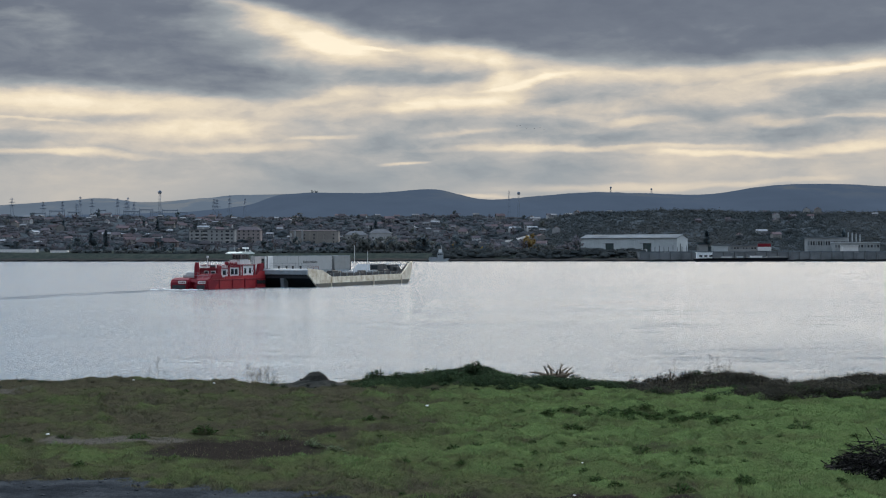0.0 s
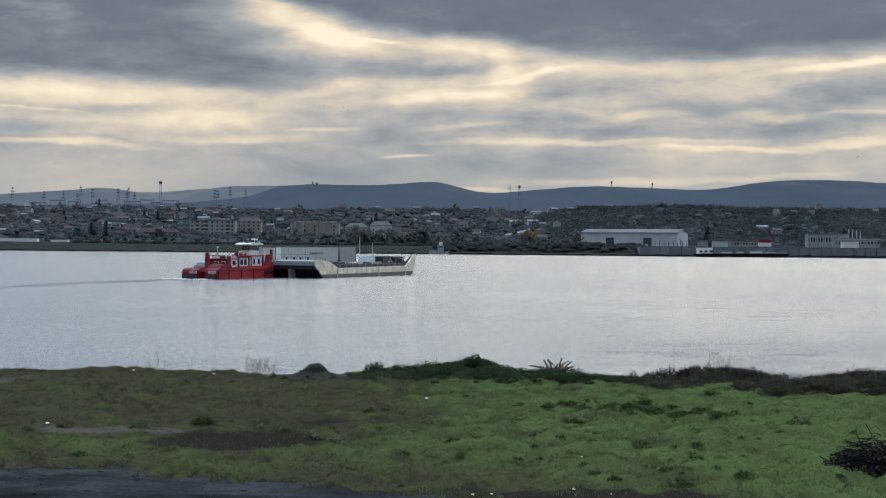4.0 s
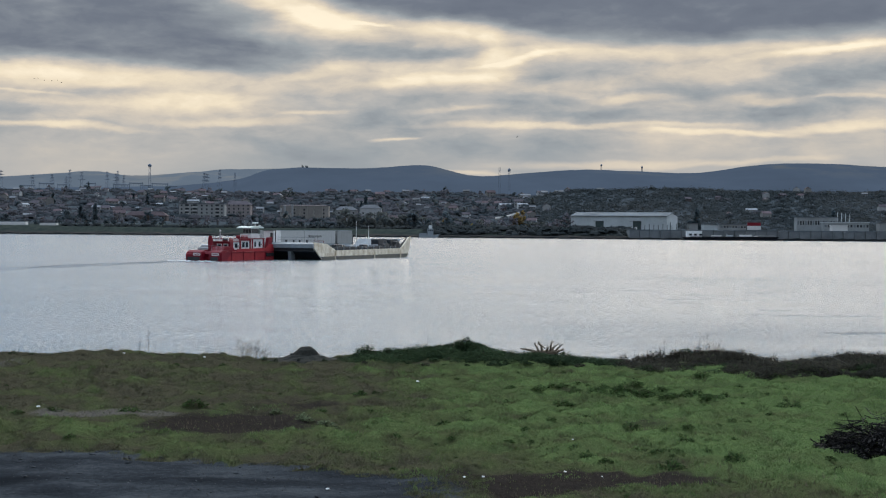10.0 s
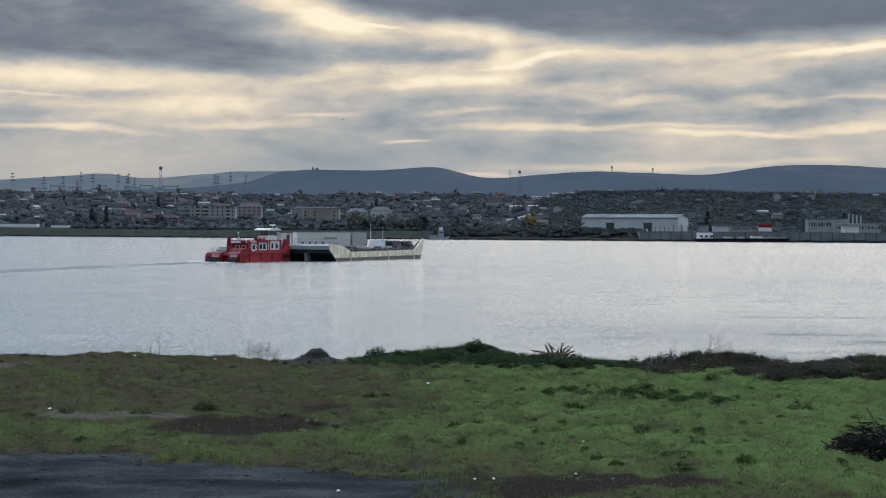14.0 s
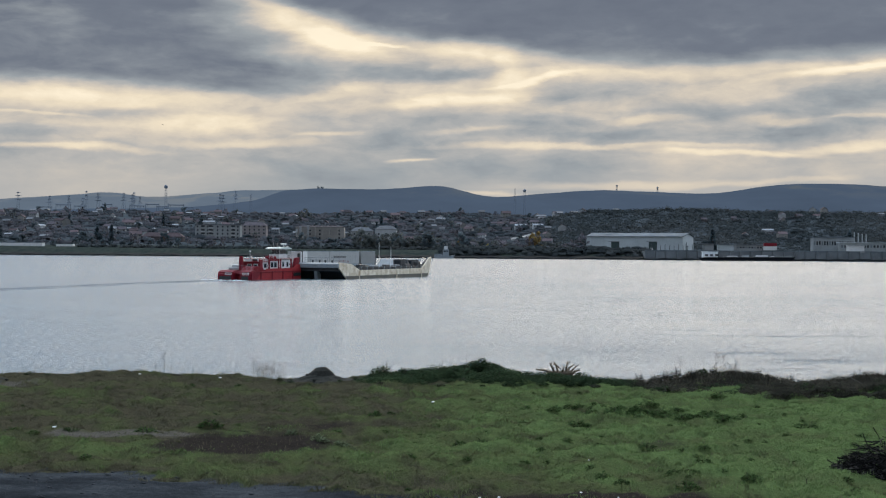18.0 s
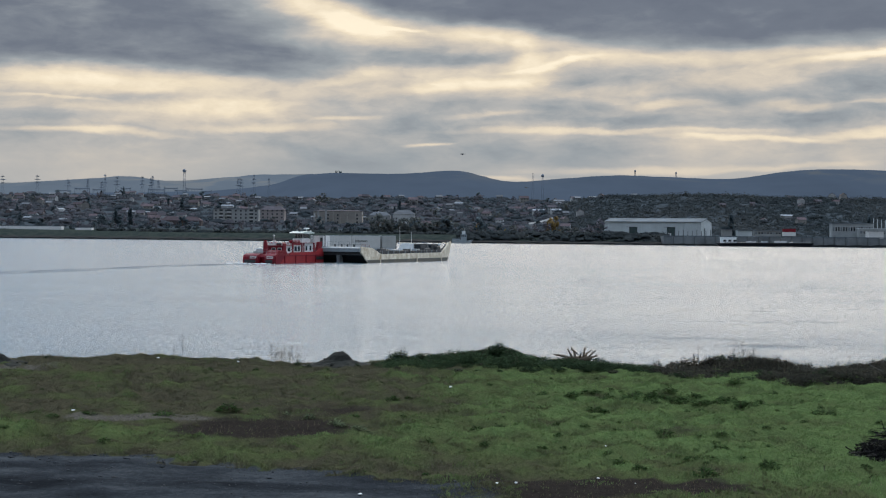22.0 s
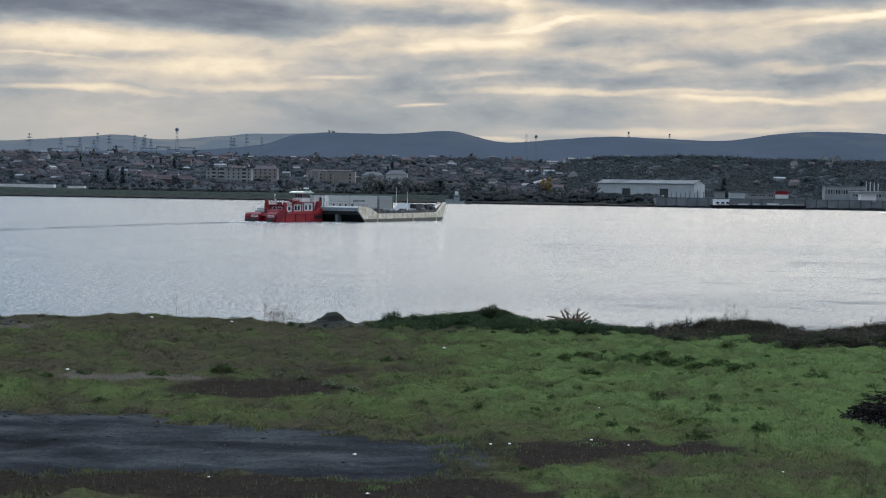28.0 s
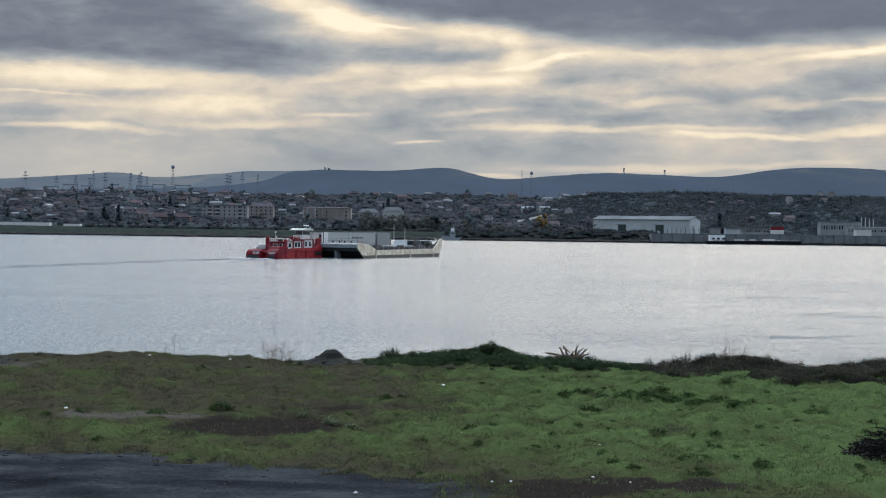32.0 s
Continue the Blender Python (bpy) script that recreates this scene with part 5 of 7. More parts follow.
def far_woods():
    """The hillside wood and the garden trees too many to count, one mesh."""
    rng = np.random.RandomState(9)
    n = 10500
    px = np.where(rng.rand(n) < 0.58, rng.uniform(940, 1720, n), rng.uniform(-160, 960, n))
    d = np.where(px > 940, 1125 + 340 * rng.rand(n), 1085 + 700 * rng.rand(n) ** 0.85)
    ridge = rng.rand(n) < 0.13
    d = np.where(ridge, np.where(px > 940, 1400, 1740) + rng.uniform(-30, 40, n), d)
    x = (px - 784) / 2600 * d
    h = rng.uniform(3.0, 6.5, n) * np.where(px > 940, 1.0, 0.95)
    # fruit trees and hedges round every house hide most of its walls
    town = np.array(TOWN)
    pick = rng.randint(0, len(town), 950)
    gx = town[pick, 0] + rng.normal(0, 6.5, len(pick))
    gd = town[pick, 1] - 5.5 - np.abs(rng.normal(0, 4.0, len(pick)))
    # hedge and shrubs that line the top of the embankment
    ex = rng.uniform(-255, 20, 420)
    ed = 1030 - 190 * ex / 1030 * 0.9 + rng.uniform(-4, 9, 420) - 62
    # dark thicket on the bank below the warehouse
    bp = rng.uniform(770, 1136, 520)
    bd = 938 - 190 * (bp - 784) / 2600 + 5 + 40 * rng.rand(520) ** 1.3
    bx = (bp - 784) / 2600 * bd
    x, d = np.concatenate([x, gx, ex, bx]), np.concatenate([d, gd, ed, bd])
    h = np.concatenate([h, rng.uniform(2.2, 4.6, len(pick)), rng.uniform(1.2, 3.4, 420), rng.uniform(1.5, 4.2, 520)])
    look_at = 784 + 2600 * x / d
    clearing = (look_at > 884) & (look_at < 946) & (d > 1190) & (d < 1200 + 70 * np.clip((look_at - 884) / 50, 0, 1))
    tone = np.concatenate([np.where(px > 950, 1, 0), np.zeros(len(pick), int), np.full(420, 2), np.full(520, 2)])
    tone[clearing] = -1
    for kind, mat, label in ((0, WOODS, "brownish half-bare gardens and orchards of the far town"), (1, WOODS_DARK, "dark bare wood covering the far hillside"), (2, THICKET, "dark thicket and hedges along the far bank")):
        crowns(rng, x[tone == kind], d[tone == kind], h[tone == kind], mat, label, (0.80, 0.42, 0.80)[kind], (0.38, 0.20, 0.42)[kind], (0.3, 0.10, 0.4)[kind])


def crowns(rng, x, d, h, mat, label, wide, swell, proud):
    """Low lumpy crowns that run into one another, with loose sprays round them."""
    n = len(x)
    z = ground_height(x, d)
    rise = np.where(rng.rand(n) < proud, 0.36, 0.03)
    mid = np.stack([x, d, z + rise * h], -1)
    lump = bmesh.new()
    bmesh.ops.create_icosphere(lump, subdivisions=2, radius=1.0)
    ball = np.array([v.co[:] for v in lump.verts])
    tri = np.array([[v.index for v in f.verts] for f in lump.faces])
    lump.free()
    ball[:, 2] = np.maximum(ball[:, 2], -0.2)
    size = h[:, None, None] * np.array([wide, wide, swell]) * rng.uniform(0.45, 1.3, (n, 1, 3))
    mass = mid[:, None, :] + ball[None] * rng.uniform(0.62, 1.25, (n, len(ball), 1)) * size
    mass_tri = (tri[None] + len(ball) * np.arange(n)[:, None, None]).reshape(-1, 3)
    me = quick_mesh("far_woods", mass.reshape(-1, 3), mass_tri, mat, 3)
    flow = 0.5 * np.repeat(ball[None], n, 0).reshape(-1, 3) + np.array([0, -0.25, 0.8])
    me.polygons.foreach_set("use_smooth", [True] * len(me.polygons))
    me.normals_split_custom_set_from_vertices(flow / np.linalg.norm(flow, axis=1)[:, None])
    tagged(new("far_woods", me), label, "woods", kind="stuff")
    k = 22
    shape = rng.normal(0, 1, (n, k, 3))
    shape /= np.maximum(np.linalg.norm(shape, axis=2), 1e-6)[..., None]
    c = mid[:, None, :] + shape * rng.uniform(0.8, 1.25, (n, k, 1)) * (h[:, None, None] * np.array([0.75, 0.75, 0.42]))
    co, q = leaf_cloud(rng, n * k, np.zeros((1, 3)), 0.0, 0.55)
    co = (co.reshape(-1, 4, 3) + c.reshape(-1, 1, 3)).reshape(-1, 3)
    hearts = np.repeat(mid - np.array([0, 0, 0.4]), k * 4, 0)
    sprays = soften(quick_mesh("far_twigs", co, outward(co, q, hearts), mat, 4), co, hearts, 1.4)
    tagged(new("far_twigs", sprays), "loose bare twigs round the far tree crowns", "twigs", kind="stuff")


town_spots()
plant_trees()
far_woods()


def house_kind(w, dp, h, pitch, wall, roof, chimney, label):
    """A small house, gable along x, its front towards -y."""
    o = thing("house", label, "house", "houses of the town")
    part("wall", box(-w / 2, w / 2, -dp / 2, dp / 2, -2.0, h), wall, o)
    g = bmesh.new()
    slab([(-dp / 2, h), (0, h + pitch), (dp / 2, h)], -w / 2 + 0.02, w / 2 - 0.02, g)
    for v in g.verts:
        v.co = Vector((v.co.y, v.co.x, v.co.z))
    part("gable", g, wall, o)
    e, t = 0.45, 0.18
    r = bmesh.new()
    k = pitch / (dp / 2)
    slab([(-dp / 2 - e, h - e * k), (0, h + pitch), (dp / 2 + e, h - e * k), (dp / 2 + e, h - e * k + t), (0, h + pitch + t), (-dp / 2 - e, h - e * k + t)], -w / 2 - e, w / 2 + e, r)
    for v in r.verts:
        v.co = Vector((v.co.y, v.co.x, v.co.z + 0.02))
    rf = part("roof", r, roof, o)
    if chimney:
        part("chimney", box(w * 0.2, w * 0.2 + 0.6, 0.4, 1.0, h + pitch * 0.4, h + pitch + 0.8), WALLS[3], rf)
    for i in range(2 if w < 9 else 3):
        x = -w / 2 + 1.2 + i * (w - 2.4 - 1.1) / (1 if w < 9 else 2)
        part("window", box(x, x + 1.1, -dp / 2 - 0.04, -dp / 2 + 0.03, 1.0, 2.4), DARKGLASS, o)
        if h > 4.5:
            part("window", box(x, x + 1.1, -dp / 2 - 0.04, -dp / 2 + 0.03, 3.9, 5.2), DARKGLASS, o)
    return o


def build_town():
    rng = np.random.RandomState(14)
    mk = [(9, 7, 3.2, 2.2, 0, 0, 1, "white plastered house with a clay tile roof"), (8, 7, 3.0, 2.4, 1, 1, 1, "cream house with an old brown tile roof"),
          (10, 8, 5.8, 2.4, 0, 1, 1, "two-storey white house with a brown tile roof"), (9, 8, 5.6, 2.0, 2, 2, 0, "grey two-storey house with a sheet roof"),
          (8, 6, 3.0, 1.2, 2, 3, 0, "low grey house with a bright metal roof"), (11, 8, 6.0, 2.6, 1, 0, 1, "large cream house with a clay tile roof"),
          (7, 6, 2.8, 1.8, 3, 1, 1, "small brick house with an old tile roof"), (12, 6, 3.2, 1.4, 0, 3, 0, "long low white shed with a bright metal roof")]
    protos = [house_kind(w, d, h, p, WALLS[a], ROOFS[b], c, t) for w, d, h, p, a, b, c, t in mk]
    first = set()
    for x, d in TOWN:
        i = int(rng.choice(len(protos), p=(.15, .21, .10, .15, .10, .11, .14, .04)))
        m = pose(x, d, float(ground_height(x, d)) + 0.1, 0, 0, (0, 90, 180, 0)[rng.randint(4)] + rng.uniform(-20, 20)) @ Matrix.Diagonal((*(rng.uniform(0.68, 1.0),) * 3, 1))
        if i not in first:
            first.add(i)
            protos[i].matrix_basis = m
        else:
            copy_thing(protos[i], m)


build_town()


def block_windows(parent, x0, x1, z0, floors, per, y, w=1.3, h=1.4, step=2.9):
    for f in range(floors):
        for i in range(per):
            x = x0 + (i + 0.5) * (x1 - x0) / per
            win = part("window", box(x - w / 2 - 0.1, x + w / 2 + 0.1, y - 0.06, y - 0.005, z0 + f * step + 0.9, z0 + f * step + 1.1 + h), WALLS[0] if (i + f) % 3 == 0 else BLOCK, parent)
            part("pane", box(x - w / 2, x + w / 2, y - 0.1, y - 0.06, z0 + f * step + 1.0, z0 + f * step + 1.0 + h), DARKGLASS, win)


def apartment(px0, px1, d, height, mat, label, floors, per, pitched=None, depth=12, loggias=(), roof_high=3.2):
    x0, x1 = (px0 - 784) / 2600 * d, (px1 - 784) / 2600 * d
    z = float(ground_height((x0 + x1) / 2, d))
    b = thing("apartment_building", label, "apartments", "apartment blocks", at=((x0 + x1) / 2, d, z))
    w = (x1 - x0) / 2
    part("wall", box(-w, w, 0, depth, -3, height), mat, b)
    if pitched:
        part("roof", loft([[(-w - 0.5, -0.5, height), (w + 0.5, -0.5, height), (w + 0.5, depth + 0.5, height), (-w - 0.5, depth + 0.5, height)],
                           [(-w + 4, depth / 2 - 0.2, height + roof_high), (w - 4, depth / 2 - 0.2, height + roof_high), (w - 4, depth / 2 + 0.2, height + roof_high), (-w + 4, depth / 2 + 0.2, height + roof_high)]]), pitched, b)
    else:
        part("roof", box(-w - 0.3, w + 0.3, -0.3, depth + 0.3, height, height + 0.6), ROOFS[2], b)
        for i in range(3):
            part("roof_hut", box(-w * 0.6 + i * w * 0.55, -w * 0.6 + i * w * 0.55 + 3, 4, 7, height + 0.6, height + 2.2), mat, b)
    block_windows(b, -w, w, 0.0, floors, per, 0.0)
    for f0 in loggias:
        for f in range(floors):
            bal = part("balcony", box(-w + f0 * 2 * w, -w + f0 * 2 * w + 3.2, -1.1, -0.02, f * 2.9 + 0.1, f * 2.9 + 1.15), WALLS[0], b, "white balcony parapet")
            # Dark sheet above the parapet stands in for the shade of the loggia.
            part("balcony_shade", box(-w + f0 * 2 * w + 0.1, -w + f0 * 2 * w + 3.1, -0.12, -0.03, f * 2.9 + 1.2, f * 2.9 + 2.7), DARKGLASS, bal)
    return b


apartment(334, 414, 1185, 11.6, BLOCK, "four-storey grey panel block with white balconies", 4, 9, None, 12, (0.13, 0.30, 0.80))
apartment(418, 460, 1240, 11.0, BLOCK_PINK, "pinkish block with a hipped brown roof", 4, 5, ROOFS[1])
apartment(512, 598, 1190, 10.6, BEIGE, "old beige mill building with pale piers", 3, 5, ROOFS[1], 14, roof_high=1.0)
apartment(653, 691, 1230, 8.6, WALLS[0], "white two-storey villa with a dark attic window", 2, 3, ROOFS[2], 11)
apartment(238, 312, 1130, 4.2, WALLS[3], "long low brick house under a red-brown tile roof", 1, 8, ROOFS[0], 9)
apartment(610, 648, 1235, 7.0, BLOCK, "grey villa with a bright roof edge", 2, 3, ROOFS[2], 10)


def mill_piers():
    """Pale upright piers and lean-to of the old mill."""
    x0, d = (512 - 784) / 2600 * 1190, 1189.5
    z = float(ground_height(x0 + 10, d))
    t = thing("mill_annex", "pale piers and lean-to before the old mill", "building", at=(x0, d, z))
    for x, h in ((0.6, 8.5), (3.2, 10.8), (9.5, 11.6), (15.4, 10.4), (21.2, 10.7), (27.0, 10.2), (33.4, 9.8)):
        part("pier", box(x, x + (1.5 if h > 10.7 else 1.0), -1.2, 0.3, -2, h), WALLS[0] if x < 10 else BEIGE, t)
    part("lean_to", box(1.5, 9.0, -4.0, -1.3, -2, 5.0), BEIGE, t)
    part("lean_to_roof", slab([(1.2, 5.0), (9.3, 5.0), (9.3, 5.3), (1.2, 5.3)], -4.3, -1.25), ROOFS[2], t)


mill_piers()


def build_warehouse():
    d = 1082.0
    x0 = (1027 - 784) / 2600 * d
    z, turn = 6.2, -24.0
    lean = 413 / 2600.0
    w = (lean * d - x0) / (math.cos(radians(turn)) - lean * math.sin(radians(turn)))
    b = thing("warehouse", "long pale sheet-clad port warehouse with two dark gates", "warehouse", at=(x0, d, z), turn=turn)
    h, ridge, dp = 9.6, 2.4, 30.0
    for i in range(23):
        a, c = w * i / 23, w * (i + 1) / 23
        if i in (6, 7, 15, 16):
            part("wall_panel", box(a, c, 0, 0.3, 5.8, h), PALE_PANEL, b)
        else:
            part("wall_panel", box(a, c - 0.06, 0, 0.3, -1.5, h), PALE_PANEL, b)
    part("wall_back", box(0, w, dp - 0.3, dp, -1.5, h), PALE_PANEL, b)
    for x in (0.0, w - 0.3):
        g = bmesh.new()
        pts = [(0.3, -1.5), (dp - 0.3, -1.5), (dp - 0.3, h), (dp / 2, h + ridge), (0.3, h)]
        slab(pts, x, x + 0.3, g)
        for v in g.verts:
            v.co = Vector((v.co.y, v.co.x, v.co.z))
        part("gable_wall", g, PALE_PANEL, b)
    r = bmesh.new()
    slab([(-0.8, h - 0.1), (dp / 2, h + ridge + 0.1), (dp + 0.8, h - 0.1), (dp + 0.8, h + 0.2), (dp / 2, h + ridge + 0.45), (-0.8, h + 0.2)], -0.7, w + 0.7, r)
    for v in r.verts:
        v.co = Vector((v.co.y, v.co.x, v.co.z))
    rf = part("roof", r, PALE_ROOF, b, "weathered grey sheet roof")
    for i in range(18):
        part("roof_seam", box(w * i / 18, w * i / 18 + 0.12, -0.8, -0.5, h + 0.1, h + 0.4), PALE_ROOF, rf)
    for i in (6, 15):
        gate = part("gate", box(w * i / 23, w * (i + 2) / 23, 0.25, 0.5, -1.0, 5.8), GREENDOOR, b, "dark sliding gate, half open")
        part("gate_rail", box(w * i / 23 - 2, w * (i + 1) / 23 + 3, -0.15, -0.01, 5.8, 6.0), DARKMETAL, gate)
    part("small_door", box(w + 0.3, w + 0.36, 8, 10, -1, 5.5), GREENDOOR, b)
    part("vehicle_in_gate", box(w * 15 / 23 + 1.4, w * 15 / 23 + 3.2, -0.4, -0.05, -1.2, 1.6), WHITE, b)


build_warehouse()


def along(px, d):
    return (px - 784) / 2600 * d


def build_port():
    # quay wall in cast sections
    d = 912.0
    q = thing("quay_wall", "long grey concrete quay wall above the river", "quay", kind="structure")
    n = 34
    x0, x1 = along(1130, d), along(1740, d)
    for i in range(n):
        a, b = x0 + (x1 - x0) * i / n, x0 + (x1 - x0) * (i + 1) / n
        off = (a - x0) * -0.205
        part("quay_section", box(a, b - 0.15, d + off - 2.5, d + off + 12, -3, 5.6 + 0.12 * math.sin(i * 2.1)), CONCRETE, q)
        part("quay_coping", box(a, b - 0.05, d + off - 2.9, d + off - 1.3, 5.62, 6.15), PALE_ROOF, q)
        part("fender_pile", box(a + 1, a + 1.6, d + off - 3.1, d + off - 2.52, -2, 4.6), CONCRETE, q)

    def shed(name, px0, px1, dd, h, wall, roof, label, zb=6.0, depth=9, wins=0):
        xa, xb = along(px0, dd), along(px1, dd)
        s = thing(name, label, "building", "port buildings", at=(xa, dd, zb))
        w = xb - xa
        part("wall", box(0, w, 0, depth, -1.5, h), wall, s)
        rf = part("roof", slab([(-0.4, h), (w + 0.4, h), (w + 0.4, h + 0.5), (-0.4, h + 0.5)], -0.5, depth + 0.5), roof, s)
        for i in range(wins):
            x = (i + 0.5) * w / wins
            part("window", box(x - w / wins * 0.3, x + w / wins * 0.3, -0.06, -0.005, h * 0.45, h * 0.75), DARKGLASS if i % 3 else PALE_ROOF, s)
        return s, w, rf
    shed("shed", 1262, 1287, 1070, 4.2, PALE_PANEL, PALE_ROOF, "small pale shed on the quay")
    shed("shed", 1236, 1252, 1066, 4.6, BLOCK, ROOFS[2], "small grey shed on the quay")
    shed("workshop", 1292, 1338, 1075, 4.0, BLOCK, ROOFS[2], "low grey workshop with dark openings", wins=9)
    shed("office_building", 1428, 1500, 1100, 10.0, PORT_GREY, PALE_ROOF, "long grey port office with rows of windows", wins=16)
    shed("office_building", 1476, 1556, 1085, 6.2, PORT_GREY, PALE_PANEL, "low pale port building with windows", wins=14)
    shed("shed", 1492, 1518, 1066, 3.8, WHITE, WHITE, "white storage hut on the quay")
    shed("shed", 1575, 1640, 1080, 6.0, BLOCK, ROOFS[2], "grey port shed with sheet roof")
    c = thing("container", "red shipping container stacked on a white one", "container", "containers", at=(along(1341, 1068), 1068, 6.0))
    part("container_body", box(0, 9.3, 0, 2.5, 3.3, 5.7, 0.08), RED, c)
    part("lower_container", box(0, 9.3, 0, 2.5, 0.4, 3.28, 0.08), WHITE, c)
    part("container_feet", box(0.3, 9.0, 0.2, 2.3, -0.4, 0.4), DARKMETAL, c)
    for i, px in enumerate((1500, 1507, 1514, 1521)):
        m = thing("chimney_pipe", "thin grey steel chimney pipe", "chimney", "pipes on the port office", at=(along(px, 1110), 1110, 5.0))
        part("pipe", rod((0, 0, 0), (0, 0, 15.5 - i * 0.5), 0.42, 0.36, 8), PALE_PANEL, m)
        part("pipe_cap", rod((0, 0, 15.5 - i * 0.5), (0, 0, 16.0 - i * 0.5), 0.55, 0.5, 8), DARKMETAL, m)
    for i, px in enumerate(range(1142, 1236, 8)):
        dd = 1000.0 - (px - 1142) * 0.25
        post = thing("quay_post", "thin dark post along the quay road", "post", "posts along the quay road", at=(along(px, dd), dd, 5.6))
        part("pole", rod((0, 0, 0), (0, 0, 3.4 + 0.8 * (i % 3 == 0)), 0.22, 0.16, 6), DARKMETAL, post)
        part("cap", box(-0.3, 0.3, -0.3, 0.3, 3.4 + 0.8 * (i % 3 == 0), 3.6 + 0.8 * (i % 3 == 0)), PALE_ROOF, post)
    # moored pontoon with a white cabin
    p = thing("moored_pontoon", "long dark pontoon moored at the quay with a white cabin", "pontoon", at=(along(1228, 880), 880, 0))
    L = along(1396, 880) - along(1228, 880)
    part("hull", slab([(0, 1.7), (3, -0.5), (L - 3, -0.5), (L, 2.1), (L, 2.3), (0, 1.9)], 0, 8), PITCH, p, "pitch-black steel hull")
    part("deck_edge", box(4, L - 1, -0.05, 8.05, 2.2, 2.36), BLACKHULL, p)
    cab = part("cabin", box(2.0, 11.0, 1.5, 6.5, 1.6, 5.3, 0.08), BRIGHT, p, "white deck cabin")
    for i in range(3):
        part("cabin_window", box(3.2 + i * 3, 5.0 + i * 3, 1.42, 1.49, 2.8, 3.9), DARKGLASS, cab)
    part("cabin_roof", box(1.6, 11.4, 1.1, 6.9, 5.3, 5.5), BRIGHT, cab)
    part("cargo_cover", slab([(L - 14, 2.36), (L - 12, 2.9), (L - 2, 3.1), (L - 1.2, 2.36)], 1, 7), BLOCK, p, "white hatch cover")
    for i, (a, b) in enumerate(((0.30, 0.40), (0.46, 0.52), (0.60, 0.72))):
        part("deck_crate", box(L * a, L * b, 1.5, 4.5, 2.36, 3.0 + 0.2 * i, 0.05), (WHITE, PALE_PANEL, WHITE)[i], p, "pale crate on the pontoon deck")
    for i in range(9):
        part("stanchion", rod((14 + i * 3.6, 0.2, 1.8), (14 + i * 3.6, 0.2, 2.8), 0.06), WHITE, p)
    # small grey vessel by the bank
    v = thing("workboat", "small grey workboat moored by the far bank", "boat", at=(along(757, 926), 926, 0))
    v.scale = (0.93,) * 3
    part("hull", slab([(0, 1.8), (1.2, -0.4), (12.5, -0.4), (14.5, 2.4), (13.6, 2.3), (10, 1.7)], 0, 4.2), DECKGREY, v)
    h = part("wheelhouse", box(6.2, 10.2, 0.6, 3.6, 1.7, 6.2, 0.1), DECKGREY, v)
    part("upper_house", box(7.0, 9.4, 1.0, 3.2, 6.2, 8.3, 0.1), WHITE, h)
    for i in range(3):
        part("boat_window", box(6.6 + i * 1.2, 7.4 + i * 1.2, 0.53, 0.59, 4.4, 5.4), DARKGLASS, h)
    part("mast", rod((9.0, 2.1, 8.3), (9.0, 2.1, 10.6), 0.07), WHITE, h)
    part("stern_rail", box(0.6, 5.8, 0.1, 0.2, 1.9, 3.0), DECKGREY, v)
    # yellow digger on the bank
    x, y, z = there(838, 1052)
    g = thing("excavator", "yellow excavator parked on the far bank", "excavator", at=(x, y, z))
    part("track", box(0, 4.2, 0, 0.7, 0, 1.0, 0.15), DARKMETAL, g)
    part("track", box(0, 4.2, 2.0, 2.7, 0, 1.0, 0.15), DARKMETAL, g)
    part("body", box(0.2, 3.8, 0.1, 2.6, 1.1, 2.6, 0.15), YELLOW, g)
    part("cab", box(2.5, 3.7, 0.2, 1.3, 2.6, 3.7, 0.1), DARKGLASS, g)
    part("boom", slab([(3.8, 1.8), (6.0, 4.4), (6.4, 4.3), (4.2, 1.6)], 1.2, 1.6), YELLOW, g)
    part("arm", slab([(6.0, 4.4), (7.6, 2.0), (7.2, 1.9), (5.8, 4.0)], 1.2, 1.6), YELLOW, g)
    # long white greenhouses on the embankment
    for px0, px1, hh in ((-62, 63, 3.4), (88, 117, 2.6), (168, 180, 1.8)):
        dd = 1022.0
        xa, xb = along(px0, dd), along(px1, dd)
        t = thing("greenhouse", "long low white plastic greenhouse behind the embankment", "greenhouse", "greenhouses", at=(xa, dd, 4.9))
        w = xb - xa
        k = max(2, int(w / 4))
        for i in range(k):
            part("cover_panel", slab([(w * i / k, 0), (w * (i + 1) / k - 0.08, 0), (w * (i + 1) / k - 0.08, hh), (w * i / k, hh)], 0, 0.1), WHITE, t)
        part("roof", slab([(0, hh), (w, hh), (w, hh + 0.5), (0, hh + 0.5)], 0.0, 7), PALE_ROOF, t)
        part("end_wall", box(w - 0.1, w, 0.1, 7, 0, hh), WHITE, t)


build_port()


def shore_stones():
    """A dark wet band of stones along the far waterline."""
    us = np.linspace(-0.36, 0.36, 160)
    d = 938 - 190 * us
    bm = bmesh.new()
    rings = [[(u * (k - 5), k - 5, -0.6), (u * (k - 3.5), k - 3.5, 0.9 + 0.3 * math.sin(i * 1.7)), (u * (k + 3), k + 3, 1.9 + 0.3 * math.sin(i * 0.9)), (u * (k + 5), k + 5, 0.2)] for i, (u, k) in enumerate(zip(us, d))]
    loft(rings, bm)
    tagged(part("shore_stones", bm, EARTHY, None), "dark wet stones along the far waterline", "stones", kind="structure")


EARTHY = material("dark_wet_stones", (0.014, 0.016, 0.017), 0.9, vary=0.5, scale=0.3, fine=2.0)
shore_stones()


